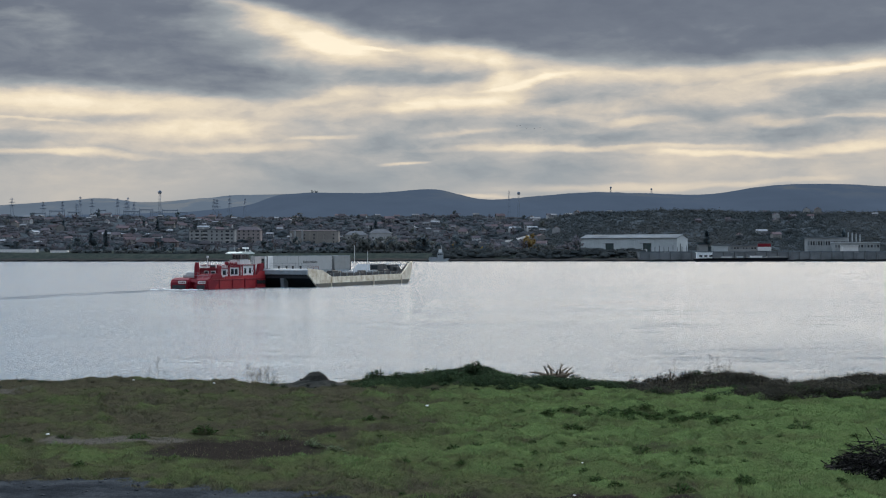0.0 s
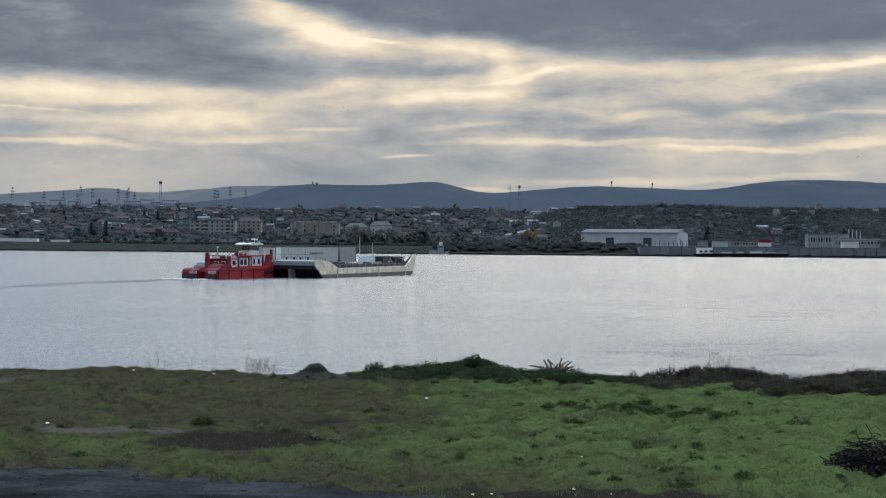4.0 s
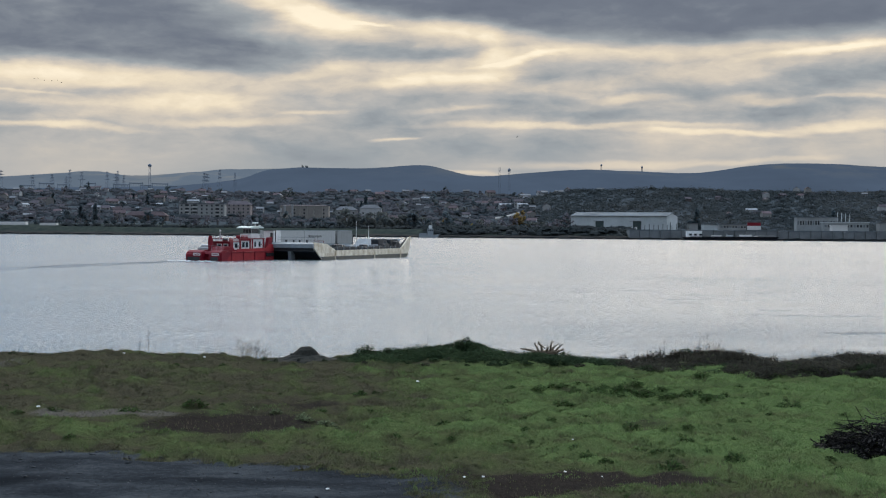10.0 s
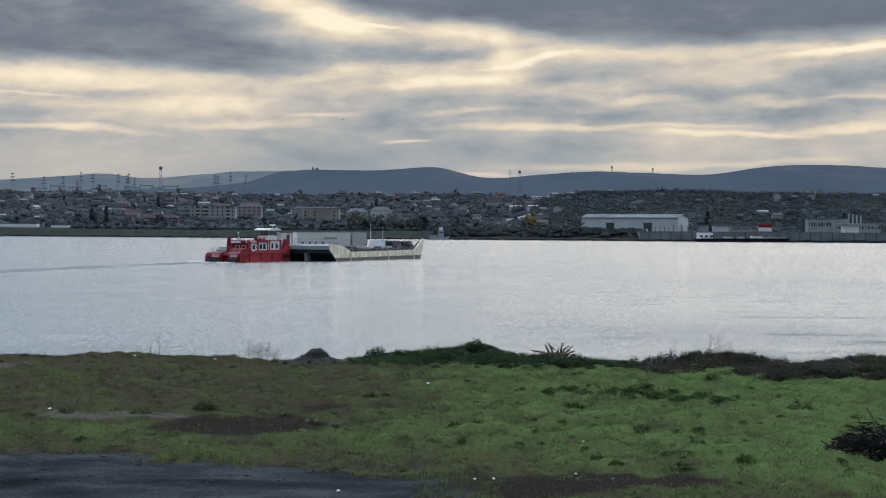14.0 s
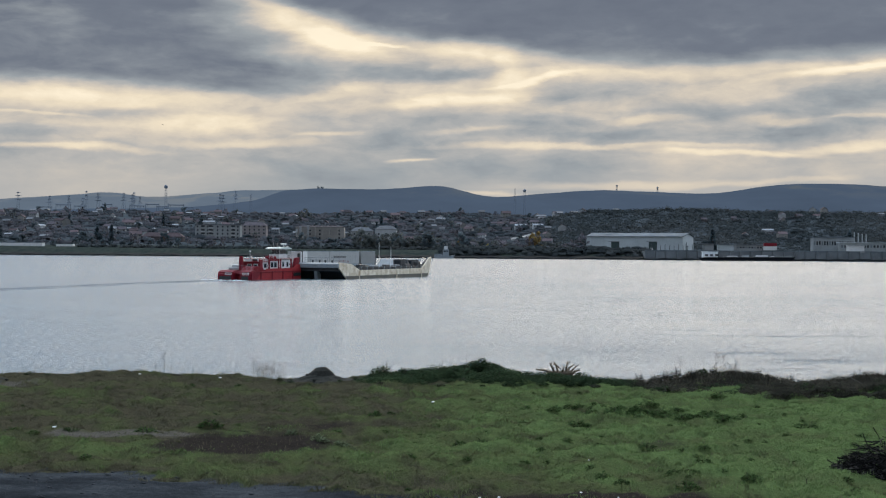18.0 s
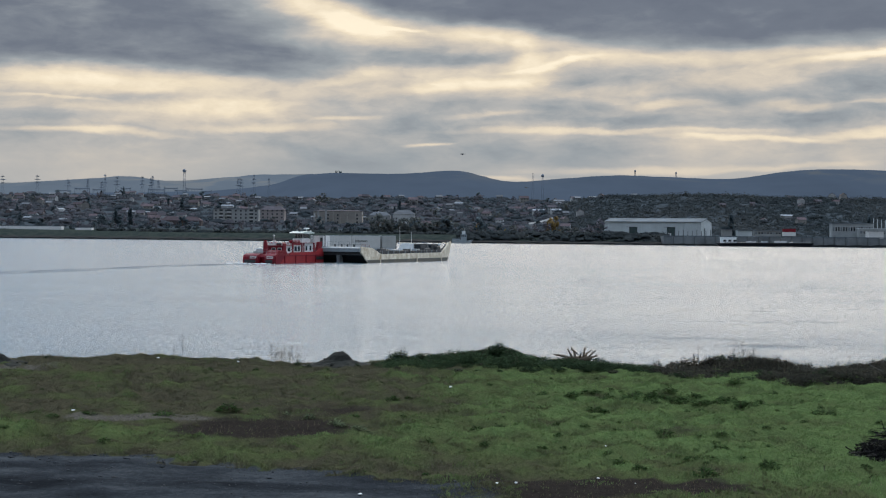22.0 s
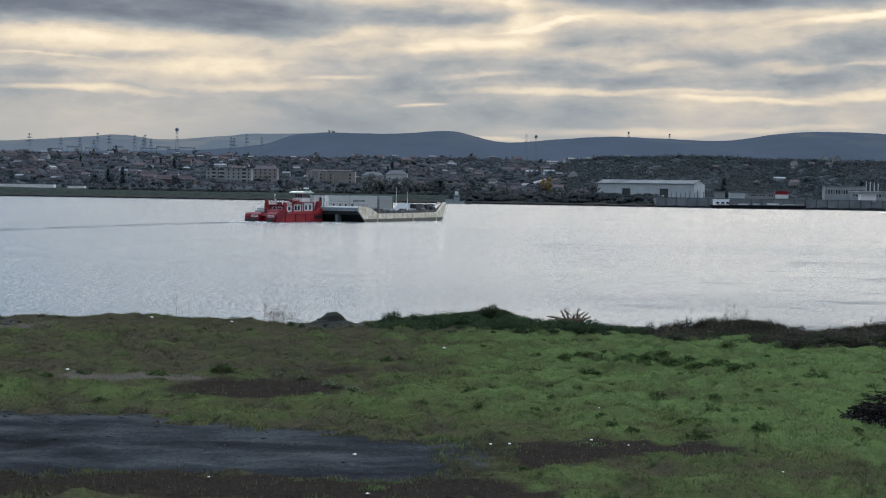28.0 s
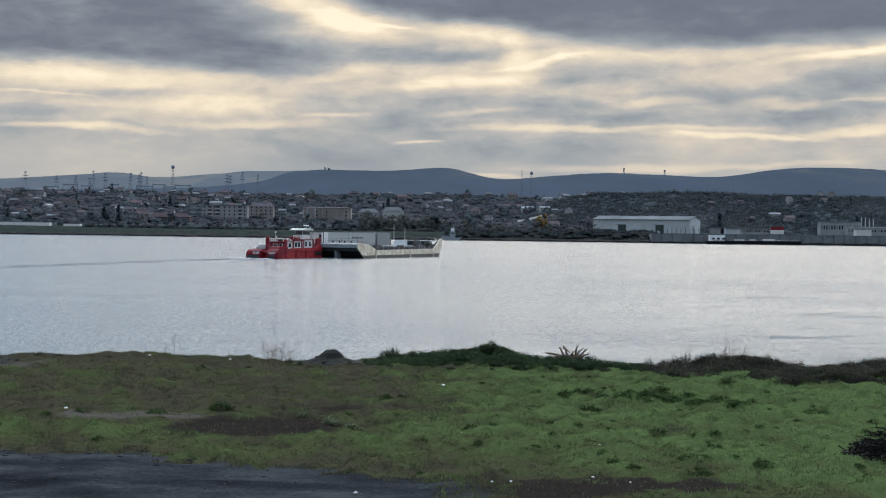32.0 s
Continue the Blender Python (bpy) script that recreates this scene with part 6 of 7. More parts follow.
def lattice(name, label, high, foot, top, arms, category="pylon", group="pylons on the skyline", thick=0.28, head=False):
    t = thing(name, label, category, group)
    bm = bmesh.new()
    n = max(5, int(high / 7))
    lev = [high * (1 - (1 - i / n) ** 1.0) for i in range(n + 1)]
    wd = [foot + (top - foot) * min(1, (z / high) * 1.15) for z in lev]
    cs = ((-1, -1), (1, -1), (1, 1), (-1, 1))
    for i in range(n):
        for k in range(4):
            a = Vector((cs[k][0] * wd[i] / 2, cs[k][1] * wd[i] / 2, lev[i]))
            b = Vector((cs[k][0] * wd[i + 1] / 2, cs[k][1] * wd[i + 1] / 2, lev[i + 1]))
            c = Vector((cs[(k + 1) % 4][0] * wd[i + 1] / 2, cs[(k + 1) % 4][1] * wd[i + 1] / 2, lev[i + 1]))
            rod(a, b, thick, thick, 3, bm)
            rod(a, c, thick * 0.6, thick * 0.6, 3, bm)
    part("tower", bm, PYLON_STEEL, t)
    for z, w in arms:
        part("cross_arm", slab([(-w, high * z), (0, high * z + 1.1), (w, high * z), (0, high * z - 0.6)], -0.5, 0.5), PYLON_STEEL, t)
    if head:
        part("head_platform", loft([[(-1.7, -1.7, high - 2), (1.7, -1.7, high - 2), (1.7, 1.7, high - 2), (-1.7, 1.7, high - 2)], [(-2.4, -2.4, high + 1), (2.4, -2.4, high + 1), (2.4, 2.4, high + 1), (-2.4, 2.4, high + 1)], [(-0.7, -0.7, high + 3), (0.7, -0.7, high + 3), (0.7, 0.7, high + 3), (-0.7, 0.7, high + 3)]]), PYLON_STEEL, t)
    return t


def build_pylons():
    d = 2100.0
    def top(px, y, dd=d):
        x = along(px, dd)
        z = float(ground_height(x, dd))
        return x, z, EYE + (445 - y) / 2600 * dd - z
    protos = {}
    rows = [(20, 349), (62, 354), (84, 352), (141, 347), (150, 349), (201, 349), (207, 350), (215, 347), (368, 349), (378, 351), (398, 343), (419, 347), (-42, 350), (-75, 346), (110, 356), (236, 356)]
    base = None
    for i, (px, y) in enumerate(rows):
        x, z, h = top(px, y)
        if base is None:
            base = lattice("pylon", "grey lattice power pylon behind the town", 46.0, 7.0, 1.6, ((0.72, 6.0), (0.84, 5.0), (0.95, 3.5)), thick=0.11)
            ob = base
            ob.matrix_basis = pose(x, d, z, 0, 0, 20)
        else:
            ob = copy_thing(base, pose(x, d + (i % 3) * 40, z, 0, 0, 20 + 17 * (i % 4)))
        ob.scale = (1, 1, h / 46.0)
    for px, y, dd, hd in ((282, 340, 2100, True), (900, 338, 2300, False), (917, 343, 2300, True)):
        x, z, h = top(px, y, dd)
        ob = lattice("radio_mast", "tall lattice mast with a platform at its head" if hd else "slim tall lattice mast", h, 4.5, 2.2, (), "mast", "masts on the skyline", 0.15, hd)
        ob.matrix_basis = pose(x, dd, z)
    for px, y, hd in ((1080, 333, True), (1152, 336, True)):
        dd = 3690.0
        x = along(px, dd)
        hb = EYE + (445 - y) / 2600 * dd
        ob = lattice("radio_mast", "lattice mast on the hill crest", 34.0, 4.0, 2.5, (), "mast", "masts on the skyline", 0.4, hd)
        ob.matrix_basis = pose(x, dd, hb - 34.0)
    for px, dd, y in ((552, 3690, 338.5), (559, 3690, 338.0), (861, 2000, 372)):
        x = along(px, dd)
        t = tree_kind(40 + px, 8, 7, DARKGREEN, n=120, label="lone dark tree on the skyline", size=1.2)
        t.matrix_basis = pose(x, dd, (EYE + (445 - y) / 2600 * dd - 6.5) if dd > 3000 else float(ground_height(x, dd)) - 0.3)


build_pylons()


def strip_road(name, label, points, wide):
    """A pale road laid on the far slope; points: direction and distance."""
    bm = bmesh.new()
    line = []
    for (p0, d0), (p1, d1) in zip(points, points[1:]):
        line += [there(p0 + (p1 - p0) * i / 8, d0 + (d1 - d0) * i / 8) for i in range(9)]
    rings = [[(x, y - wide / 2, z + 1.2), (x, y + wide / 2, z + 2.6), (x, y + wide / 2, z + 2.2), (x, y - wide / 2, z - 0.8)] for x, y, z in line]
    keep = [r for i, r in enumerate(rings) if i == 0 or r[0][0] != rings[i - 1][0][0]]
    loft(keep, bm)
    tagged(part(name, bm, ROADWAY, None), label, "road", kind="structure")


ROADWAY = material("pale_dusty_road", (0.22, 0.225, 0.225), 0.9, vary=0.3, scale=0.1, fine=1.0)
strip_road("hill_road", "pale road climbing the slope behind the town", [(893, 1216), (912, 1236), (936, 1262)], 7.0)


def build_gantries():
    """Steel portals of the switchyard below the hazy hills."""
    base = None
    for i, (p, y, w) in enumerate(((70, 376, 18), (100, 372, 24), (130, 374, 20), (178, 371, 16), (232, 373, 26), (258, 370, 22), (276, 374, 20), (300, 371, 26), (322, 375, 16))):
        d = 1960.0 + 14 * (i % 4)
        x = along(p, d)
        g = float(ground_height(x, d))
        if base is None:
            base = ob = thing("switchyard_gantry", "hazy grey steel gantry of a switchyard", "gantry", "gantries of the switchyard")
            for sx in (-1, 1):
                part("mast", rod((sx * 8, 0, 0), (sx * 8, 0, 20), 0.5, 0.35, 4), PYLON_STEEL, ob)
            part("beam", box(-8.4, 8.4, -0.5, 0.5, 17.6, 18.8), PYLON_STEEL, ob)
            for k in range(5):
                part("insulator", rod((-6 + 3 * k, 0, 15.6), (-6 + 3 * k, 0, 17.59), 0.22, 0.22, 5), PYLON_STEEL, ob)
            ob.matrix_basis = pose(x, d, g, 0, 0, 6)
        else:
            ob = copy_thing(base, pose(x, d, g, 0, 0, 6 + 9 * (i % 3)))
        ob.scale = (w / 20.0, 1, (EYE + (445 - y) / 2600 * d - g) / 18.8)


build_gantries()

# ---------------------------------------------------------------- the near bank: grass, weeds, scrub and small things
def blade_material(name, low, high, dry):
    mat = bpy.data.materials.new(name)
    mat.use_nodes = True
    add = nodes_of(mat.node_tree)
    pos = add("ShaderNodeTexCoord").outputs["Object"]
    col = turf_colour(add, pos, (dry, low, high))
    bsdf = add("ShaderNodeBsdfPrincipled", inputs={"Base Color": col, "Roughness": 0.85, "Specular IOR Level": 0.06})
    glow = add("ShaderNodeBsdfTranslucent", inputs={0: col})
    mix = add("ShaderNodeMixShader", inputs={0: 0.45, 1: bsdf.outputs[0], 2: glow.outputs[0]})
    add("ShaderNodeOutputMaterial", inputs={0: mix.outputs[0]})
    return mat


GRASS = blade_material("short_meadow_grass", *(tuple(1.85 * c for c in t) for t in (TURF_LOW, TURF_HIGH, TURF_DRY)))
DRYGRASS = blade_material("dry_grass", (0.115, 0.098, 0.068), (0.17, 0.145, 0.10), (0.065, 0.055, 0.042))
DEADSTEM = blade_material("dead_stems", (0.060, 0.056, 0.042), (0.085, 0.078, 0.056), (0.040, 0.037, 0.030))
WEED = leaf_material("dark_weed_leaves", (0.056, 0.092, 0.034), (0.034, 0.058, 0.023))
PALEWEED = leaf_material("pale_thistle_leaves", (0.150, 0.175, 0.105), (0.085, 0.110, 0.062))
SCRUB = leaf_material("bank_scrub_leaves", (0.050, 0.078, 0.040), (0.028, 0.044, 0.025), 0.3)
SCRUB_BROWN = leaf_material("brown_bank_scrub", (0.050, 0.048, 0.038), (0.026, 0.027, 0.022), 0.4)
STALK = material("dry_stalk", (0.075, 0.058, 0.046), 0.9, vary=0.4, scale=8)
DRIFT = material("weathered_driftwood", (0.20, 0.155, 0.115), 0.85, vary=0.45, scale=6, fine=40)
TWIG = material("dark_brushwood", (0.018, 0.017, 0.017), 0.85, vary=0.5, scale=5, fine=30)
TWIG_PALE = material("pale_peeled_brushwood", (0.11, 0.10, 0.092), 0.8, vary=0.4, scale=5, fine=30)
EARTH = material("dark_clods", (0.036, 0.036, 0.031), 0.95, vary=0.5, scale=5, fine=30, depth=0.03)
PALESTEM = material("pale_dry_twigs", (0.20, 0.165, 0.115), 0.9, vary=0.4, scale=8)
CINDER = material("dark_cinders", (0.060, 0.064, 0.070), 0.95, vary=0.4, scale=4, fine=30)
STONE = material("pebbles", (0.07, 0.07, 0.072), 0.85, vary=0.4, scale=3, fine=30, island=0.4)
LITTER = material("white_litter", (0.78, 0.78, 0.77), 0.5, vary=0.15, scale=20)


def open_ground(x, d):
    """How much grass grows here, 0 to 1."""
    g = 1 - np.clip(track_mask(x, d) * 1.6, 0, 1)
    g *= 1 - 0.9 * np.clip((soil_mask(x, d) - 0.25) * 1.8, 0, 1)
    return g * (1 - 0.8 * np.clip(gravel_mask(x, d) * 1.4, 0, 1))


def scatter(rng, n, d0=13.4, d1=36.2, spread=0.335):
    d = np.sqrt(rng.uniform(d0 ** 2, d1 ** 2, n))
    x = rng.uniform(-1, 1, n) * (spread * d + 0.6)
    return x, d


def blades(name, rng, x, d, high, wide, mat, label, category="grass", extra=0.0):
    n = len(x)
    z = near_height(x, d)
    a = rng.uniform(0, np.pi, n)
    lean = rng.normal(0, 0.45, (n, 2)) * high[:, None]
    w = wide * rng.uniform(0.6, 1.4, n)
    dx, dy = np.cos(a) * w, np.sin(a) * w
    co = np.empty((n, 3, 3))
    co[:, 0] = np.stack([x - dx, d - dy, z - 0.01], -1)
    co[:, 1] = np.stack([x + dx, d + dy, z - 0.01], -1)
    co[:, 2] = np.stack([x + lean[:, 0], d + lean[:, 1], z + high], -1)
    # blades face the dyke and share the turf's slope, so that hummocks shade as one
    away = np.cross(co[:, 1] - co[:, 0], co[:, 2] - co[:, 0])[:, 1] > 0
    co[away] = co[away][:, [1, 0, 2]]
    e = 0.06
    gx = (near_height(x + e, d) - near_height(x - e, d)) / (2 * e)
    gd = (near_height(x, d + e) - near_height(x, d - e)) / (2 * e)
    up = np.stack([-gx, -gd, np.ones(n)], -1) + rng.normal(0, 0.15, (n, 3)) + np.array([0, -0.12, 0])
    up /= np.linalg.norm(up, axis=1)[:, None]
    me = quick_mesh(name, co.reshape(-1, 3), np.arange(3 * n).reshape(-1, 3), mat, 3)
    me.normals_split_custom_set_from_vertices(np.repeat(up, 3, 0))
    me.attributes.new("lush", "FLOAT", "POINT").data.foreach_set("value", np.repeat(np.clip(lush_and_lit(x, d) + extra, 0, 1.2), 3).astype(np.float32))
    return tagged(new(name, me), label, category, kind="stuff")


def build_grass():
    rng = np.random.RandomState(77)
    x, d = scatter(rng, 190000)
    tuft = 0.5 + 0.5 * lumps(x, d, 41, 0.55, 3)
    patchy = 0.5 + 0.5 * lumps(x, d, 42, 2.6, 3)
    keep = rng.rand(len(x)) < open_ground(x, d) * np.clip(0.5 + 1.2 * tuft * (0.4 + patchy), 0, 1) * (d < bank_edge(x) + 1.0)
    x, d, tuft, patchy = x[keep], d[keep], tuft[keep], patchy[keep]
    high = (0.014 + 0.030 * np.clip(tuft, 0, 1) ** 2.2 * (0.35 + 0.9 * np.clip(patchy, 0, 1)) * np.clip(0.35 + lush_and_lit(x, d), 0.4, 1)) * rng.uniform(0.6, 1.35, len(x))
    blades("grass", rng, x, d, high, 0.011, GRASS, "short uneven green meadow grass in low tufts")
    # taller tufts stand out of the short turf
    cx, cd = scatter(rng, 2800, 13.6, 35.0)
    grow = 0.5 + 0.5 * lumps(cx, cd, 61, 2.2, 3)
    keep = rng.rand(len(cx)) < open_ground(cx, cd) * np.clip(1.6 * grow - 0.2, 0.04, 1)
    cx, cd = cx[keep], cd[keep]
    k = 70
    size = rng.uniform(0.06, 0.26, len(cx))
    tall = rng.uniform(0.03, 0.08, len(cx)) * (0.6 + 1.6 * size)
    a, r = rng.uniform(0, 2 * np.pi, (len(cx), k)), np.sqrt(rng.rand(len(cx), k))
    x = (cx[:, None] + r * np.cos(a) * size[:, None] * 1.3).ravel()
    d = (cd[:, None] + r * np.sin(a) * size[:, None]).ravel()
    high = (tall[:, None] * (1 - 0.75 * r ** 2) * rng.uniform(0.6, 1.2, r.shape)).ravel()
    tone = np.repeat(rng.uniform(-0.35, 0.45, len(cx)), k)
    blades("grass_tufts", rng, x, d, high, 0.010, GRASS, "taller grass tufts scattered over the meadow", "grass", tone)
    # ragged tussocks creep over the rim of the track
    cx, cd = scatter(rng, 9000, 14.6, 21.0)
    rim = track_mask(cx, cd)
    keep = (rim > 0.04) & (rim < 0.75) & (rng.rand(len(cx)) < 0.42) & (cx < 0.6)
    cx, cd = cx[keep], cd[keep]
    k = 46
    size = rng.uniform(0.04, 0.16, len(cx))
    a, r = rng.uniform(0, 2 * np.pi, (len(cx), k)), np.sqrt(rng.rand(len(cx), k))
    x = (cx[:, None] + r * np.cos(a) * size[:, None] * 1.5).ravel()
    d = (cd[:, None] + r * np.sin(a) * size[:, None]).ravel()
    high = ((0.02 + 0.25 * size[:, None]) * (1 - 0.7 * r ** 2) * rng.uniform(0.5, 1.2, r.shape)).ravel()
    blades("rim_tussocks", rng, x, d, high, 0.009, GRASS, "ragged grass tussocks along the rim of the track", "grass", np.repeat(rng.uniform(-0.5, 0.2, len(cx)), k))
    x, d = scatter(rng, 170000)
    brown = np.clip(soil_mask(x, d) * 1.2, 0, 1) * 0.14 + 0.9 * np.exp(-((x - 3.8) / 1.5) ** 2 - ((d - 15.9) / 1.2) ** 2) + 0.25 * np.exp(-((d - 33.9) / 0.9) ** 2)
    brown += 0.6 * np.exp(-((x + 3.6) / 1.5) ** 2 - ((d - 14.8) / 0.5) ** 2) + 0.5 * np.exp(-((x - 0.7) / 0.7) ** 2 - ((d - 16.2) / 0.35) ** 2)
    keep = rng.rand(len(x)) < np.clip(brown, 0, 1) * (1 - 0.9 * track_mask(x, d))
    x, d = x[keep], d[keep]
    blades("dry_grass", rng, x, d, 0.015 + 0.06 * rng.rand(len(x)) ** 2, 0.005, DRYGRASS, "dry brown grass and withered stems", "dry grass")
    x = rng.uniform(4.3, 11.6, 7000)
    d = rng.uniform(30.8, 34.4, len(x))
    keep = rng.rand(len(x)) < np.clip((d - 30.6 + 0.25 * (x - 8)) / 2.0, 0, 1)
    x, d = x[keep], d[keep]
    blades("dead_stems", rng, x, d, 0.05 + 0.22 * rng.rand(len(x)) ** 2, 0.007, DEADSTEM, "tangled dead stems over the bank scrub", "dry grass")
    x = rng.uniform(-11.5, 11.5, 2600)
    d = bank_edge(x) + rng.uniform(-0.9, 0.25, len(x))
    blades("edge_grass", rng, x, d, 0.03 + 0.2 * rng.rand(len(x)) ** 3, 0.004, DRYGRASS, "thin dry stems along the edge of the bank", "dry grass")


build_grass()


def leafy(rng, n, wide, high, leaf, flat=False):
    """Leaves of a low plant: each a bent pair of triangles rising from the middle."""
    a = rng.uniform(0, 2 * np.pi, n)
    r = wide * 0.5 * np.sqrt(rng.uniform(0.02, 1, n))
    h = high * (1 - (r / (wide * 0.5)) ** 2 * 0.8) * rng.uniform(0.25, 1.0, n)
    c = np.stack([r * np.cos(a), r * np.sin(a), h], -1)
    out = np.stack([np.cos(a), np.sin(a), rng.uniform(-0.3, 1.0, n)], -1)
    out /= np.linalg.norm(out, axis=1)[:, None]
    sid = np.stack([-np.sin(a), np.cos(a), rng.uniform(-0.5, 0.5, n)], -1)
    s = leaf * rng.uniform(0.6, 1.4, (n, 1))
    co = np.stack([c - out * s, c + sid * s * 0.5, c + out * s * 1.2 - np.array([0, 0, 0.3]) * s, c - sid * s * 0.5], 1)
    co[..., 2] = np.maximum(co[..., 2], 0.0)
    return co.reshape(-1, 3), np.arange(4 * n).reshape(-1, 4)


def plant_kind(seed, name, label, category, group, wide, high, n, leaf, mat, stems=6):
    rng = np.random.RandomState(seed)
    t = thing(name, label, category, group)
    bm = bmesh.new()
    for _ in range(stems):
        a, r = rng.uniform(0, 6.28), wide * rng.uniform(0.05, 0.35)
        rod((0, 0, -0.05), (r * math.cos(a), r * math.sin(a), high * rng.uniform(0.6, 1.15)), 0.006, 0.002, 4, bm)
    tagged(part("stalk", bm, STALK, t), kind="stuff")
    co, q = leafy(rng, n, wide, high, leaf)
    tagged(part("leaves", quick_mesh("leaves", co, q, mat, 4), mat, t), kind="stuff")
    return t


def place_copies(protos, spots, rng, sizes=(0.7, 1.3), sink=0.02):
    used = {}
    for x, d in spots:
        p = protos[rng.randint(len(protos))]
        m = pose(x, d, float(near_height(np.float64(x), np.float64(d))) - sink, 0, 0, rng.uniform(0, 360))
        s = rng.uniform(*sizes)
        ob = copy_thing(p, m) if p.name in used else p
        used[p.name] = 1
        ob.matrix_basis = m
        ob.scale = (s, s, s * rng.uniform(0.8, 1.2))


def build_plants():
    rng = np.random.RandomState(23)
    weeds = [plant_kind(60 + i, "weed_clump", "low dark green weed clump in the grass", "weed", "weeds in the meadow", 0.34, 0.12, 90, 0.035, WEED, 5) for i in range(4)]
    seen = [(2.2, 24.9), (2.35, 24.8), (5.87, 24.6), (6.05, 24.6), (0.2, 22.4), (0.5, 22.4), (-1.3, 26.4), (-7.0, 23.6), (-4.86, 23.6), (3.0, 22.2), (5.46, 29.7),
            (4.0, 19.3), (2.05, 19.4), (3.6, 20.7), (3.0, 18.3), (-6.1, 23.7), (-3.9, 24.2)]
    dark_band = [(3.2 + rng.normal(0, 0.7), 26.9 + rng.normal(0, 0.35)) for _ in range(52)] + [(4.6 + rng.normal(0, 0.5), 26.2 + rng.normal(0, 0.3)) for _ in range(26)]
    rest = []
    while len(rest) < 120:
        x, d = scatter(rng, 1, 14, 33)
        if open_ground(x, d)[0] > 0.7:
            rest.append((float(x[0]), float(d[0])))
    while len(rest) < 200:
        x, d = rng.uniform(-0.5, 10), rng.uniform(18, 31)
        if abs(x) < 0.33 * d and open_ground(np.float64(x), np.float64(d)) > 0.5:
            rest.append((x, d))
    place_copies(weeds, seen, rng, (0.8, 1.35))
    place_copies([copy_thing(w, Matrix()) for w in weeds], dark_band, rng, (0.5, 1.1))
    place_copies([copy_thing(w, Matrix()) for w in weeds], rest, rng, (0.25, 0.65))
    pale = [plant_kind(140 + i, "thistle", "pale grey-green leafy thistle beside the bare earth", "weed", "pale thistles", 0.30, 0.13, 80, 0.04, PALEWEED, 5) for i in range(2)]
    place_copies(pale, [(-2.0, 22.6), (-1.9, 22.5), (-1.5, 22.1), (-1.35, 22.05), (-1.62, 22.2), (-2.5, 23.6), (-2.9, 23.9)], rng, (0.45, 0.85))
    # scrub on the heaps along the edge
    green = [plant_kind(80 + i, "bush", "dense dark green scrub on the bank edge", "bush", "scrub along the bank", 0.75, 0.17, 520, 0.030, SCRUB, 5) for i in range(3)]
    brown = [plant_kind(90 + i, "bush", "brownish tangled scrub on the bank edge", "bush", "scrub along the bank", 0.75, 0.17, 480, 0.028, SCRUB_BROWN, 8) for i in range(3)]
    g = [(x, 34.0 + rng.uniform(-0.9, 0.5)) for x in np.arange(-1.9, 4.2, 0.12)]
    place_copies(green, g, rng, (0.4, 1.25))
    place_copies([copy_thing(w, Matrix()) for w in green], [(x, 33.2 + rng.uniform(-0.5, 0.4)) for x in np.arange(-1.6, 4.4, 0.2)], rng, (0.5, 0.9))
    b = [(x, 34.0 + rng.uniform(-1.0, 0.4) - 0.03 * x) for x in np.arange(4.0, 11.6, 0.13)]
    place_copies(brown, b, rng, (0.45, 1.2))
    place_copies([copy_thing(w, Matrix()) for w in brown + green[:1]], [(x, 33.0 + rng.uniform(-0.5, 0.4)) for x in np.arange(4.0, 11.6, 0.24)], rng, (0.5, 0.95))
    mix = [(x, 32.0 + rng.uniform(-0.6, 0.5)) for x in np.arange(6.5, 11.5, 0.4)]
    clumps = [(SCRUB_BROWN, mix, 0.35, 0.7)]
    front = [(x + rng.uniform(-0.2, 0.2), 32.3 + rng.uniform(-1.2, 0.5)) for x in np.arange(-1.8, 11.4, 0.3)]
    clumps += [(SCRUB, front[::2], 0.15, 0.5), (SCRUB_BROWN, front[1::2], 0.15, 0.5)]
    deep = [(x, 31.6 + rng.uniform(-0.9, 1.1)) for x in np.arange(4.6, 11.2, 0.16)]
    clumps += [(SCRUB_BROWN, deep, 0.3, 0.8)]
    deep = [(x, 32.5 + rng.uniform(-0.7, 0.6)) for x in np.arange(-1.5, 4.6, 0.22)]
    clumps += [(SCRUB, deep, 0.3, 0.75)]
    face = [(rng.uniform(-1.7, 4.4), 33.3 + rng.uniform(-1.0, 0.8)) for _ in range(110)]
    clumps += [(SCRUB, face, 0.35, 0.95)]
    thick = [(rng.uniform(4.4, 11.6), 31.9 + rng.uniform(-1.5, 1.2)) for _ in range(110)]
    thick += [(rng.uniform(6.6, 11.6), 31.0 + rng.uniform(-1.3, 1.5)) for _ in range(120)]
    clumps += [(SCRUB_BROWN, thick[30:], 0.35, 0.95), (SCRUB, thick[:30], 0.3, 0.7)]
    for mat, label in ((SCRUB, "low green scrub in front of the bank edge"), (SCRUB_BROWN, "low brown scrub and dead stems in front of the bank edge")):
        cos, qs, base = [], [], 0
        for m, spots, s0, s1 in clumps:
            for sx, sd in spots if m is mat else ():
                s = rng.uniform(s0, s1)
                co, q = leafy(rng, int(420 * s), 0.8 * s, 0.2 * s * rng.uniform(0.8, 1.3), 0.028)
                cos.append(co + np.array([sx, sd, float(near_height(np.float64(sx), np.float64(sd))) - 0.02]))
                qs.append(q + base)
                base += len(co)
        tagged(new("low_scrub", quick_mesh("low_scrub", np.concatenate(cos), np.concatenate(qs), mat, 4)), label, "scrub", kind="stuff")
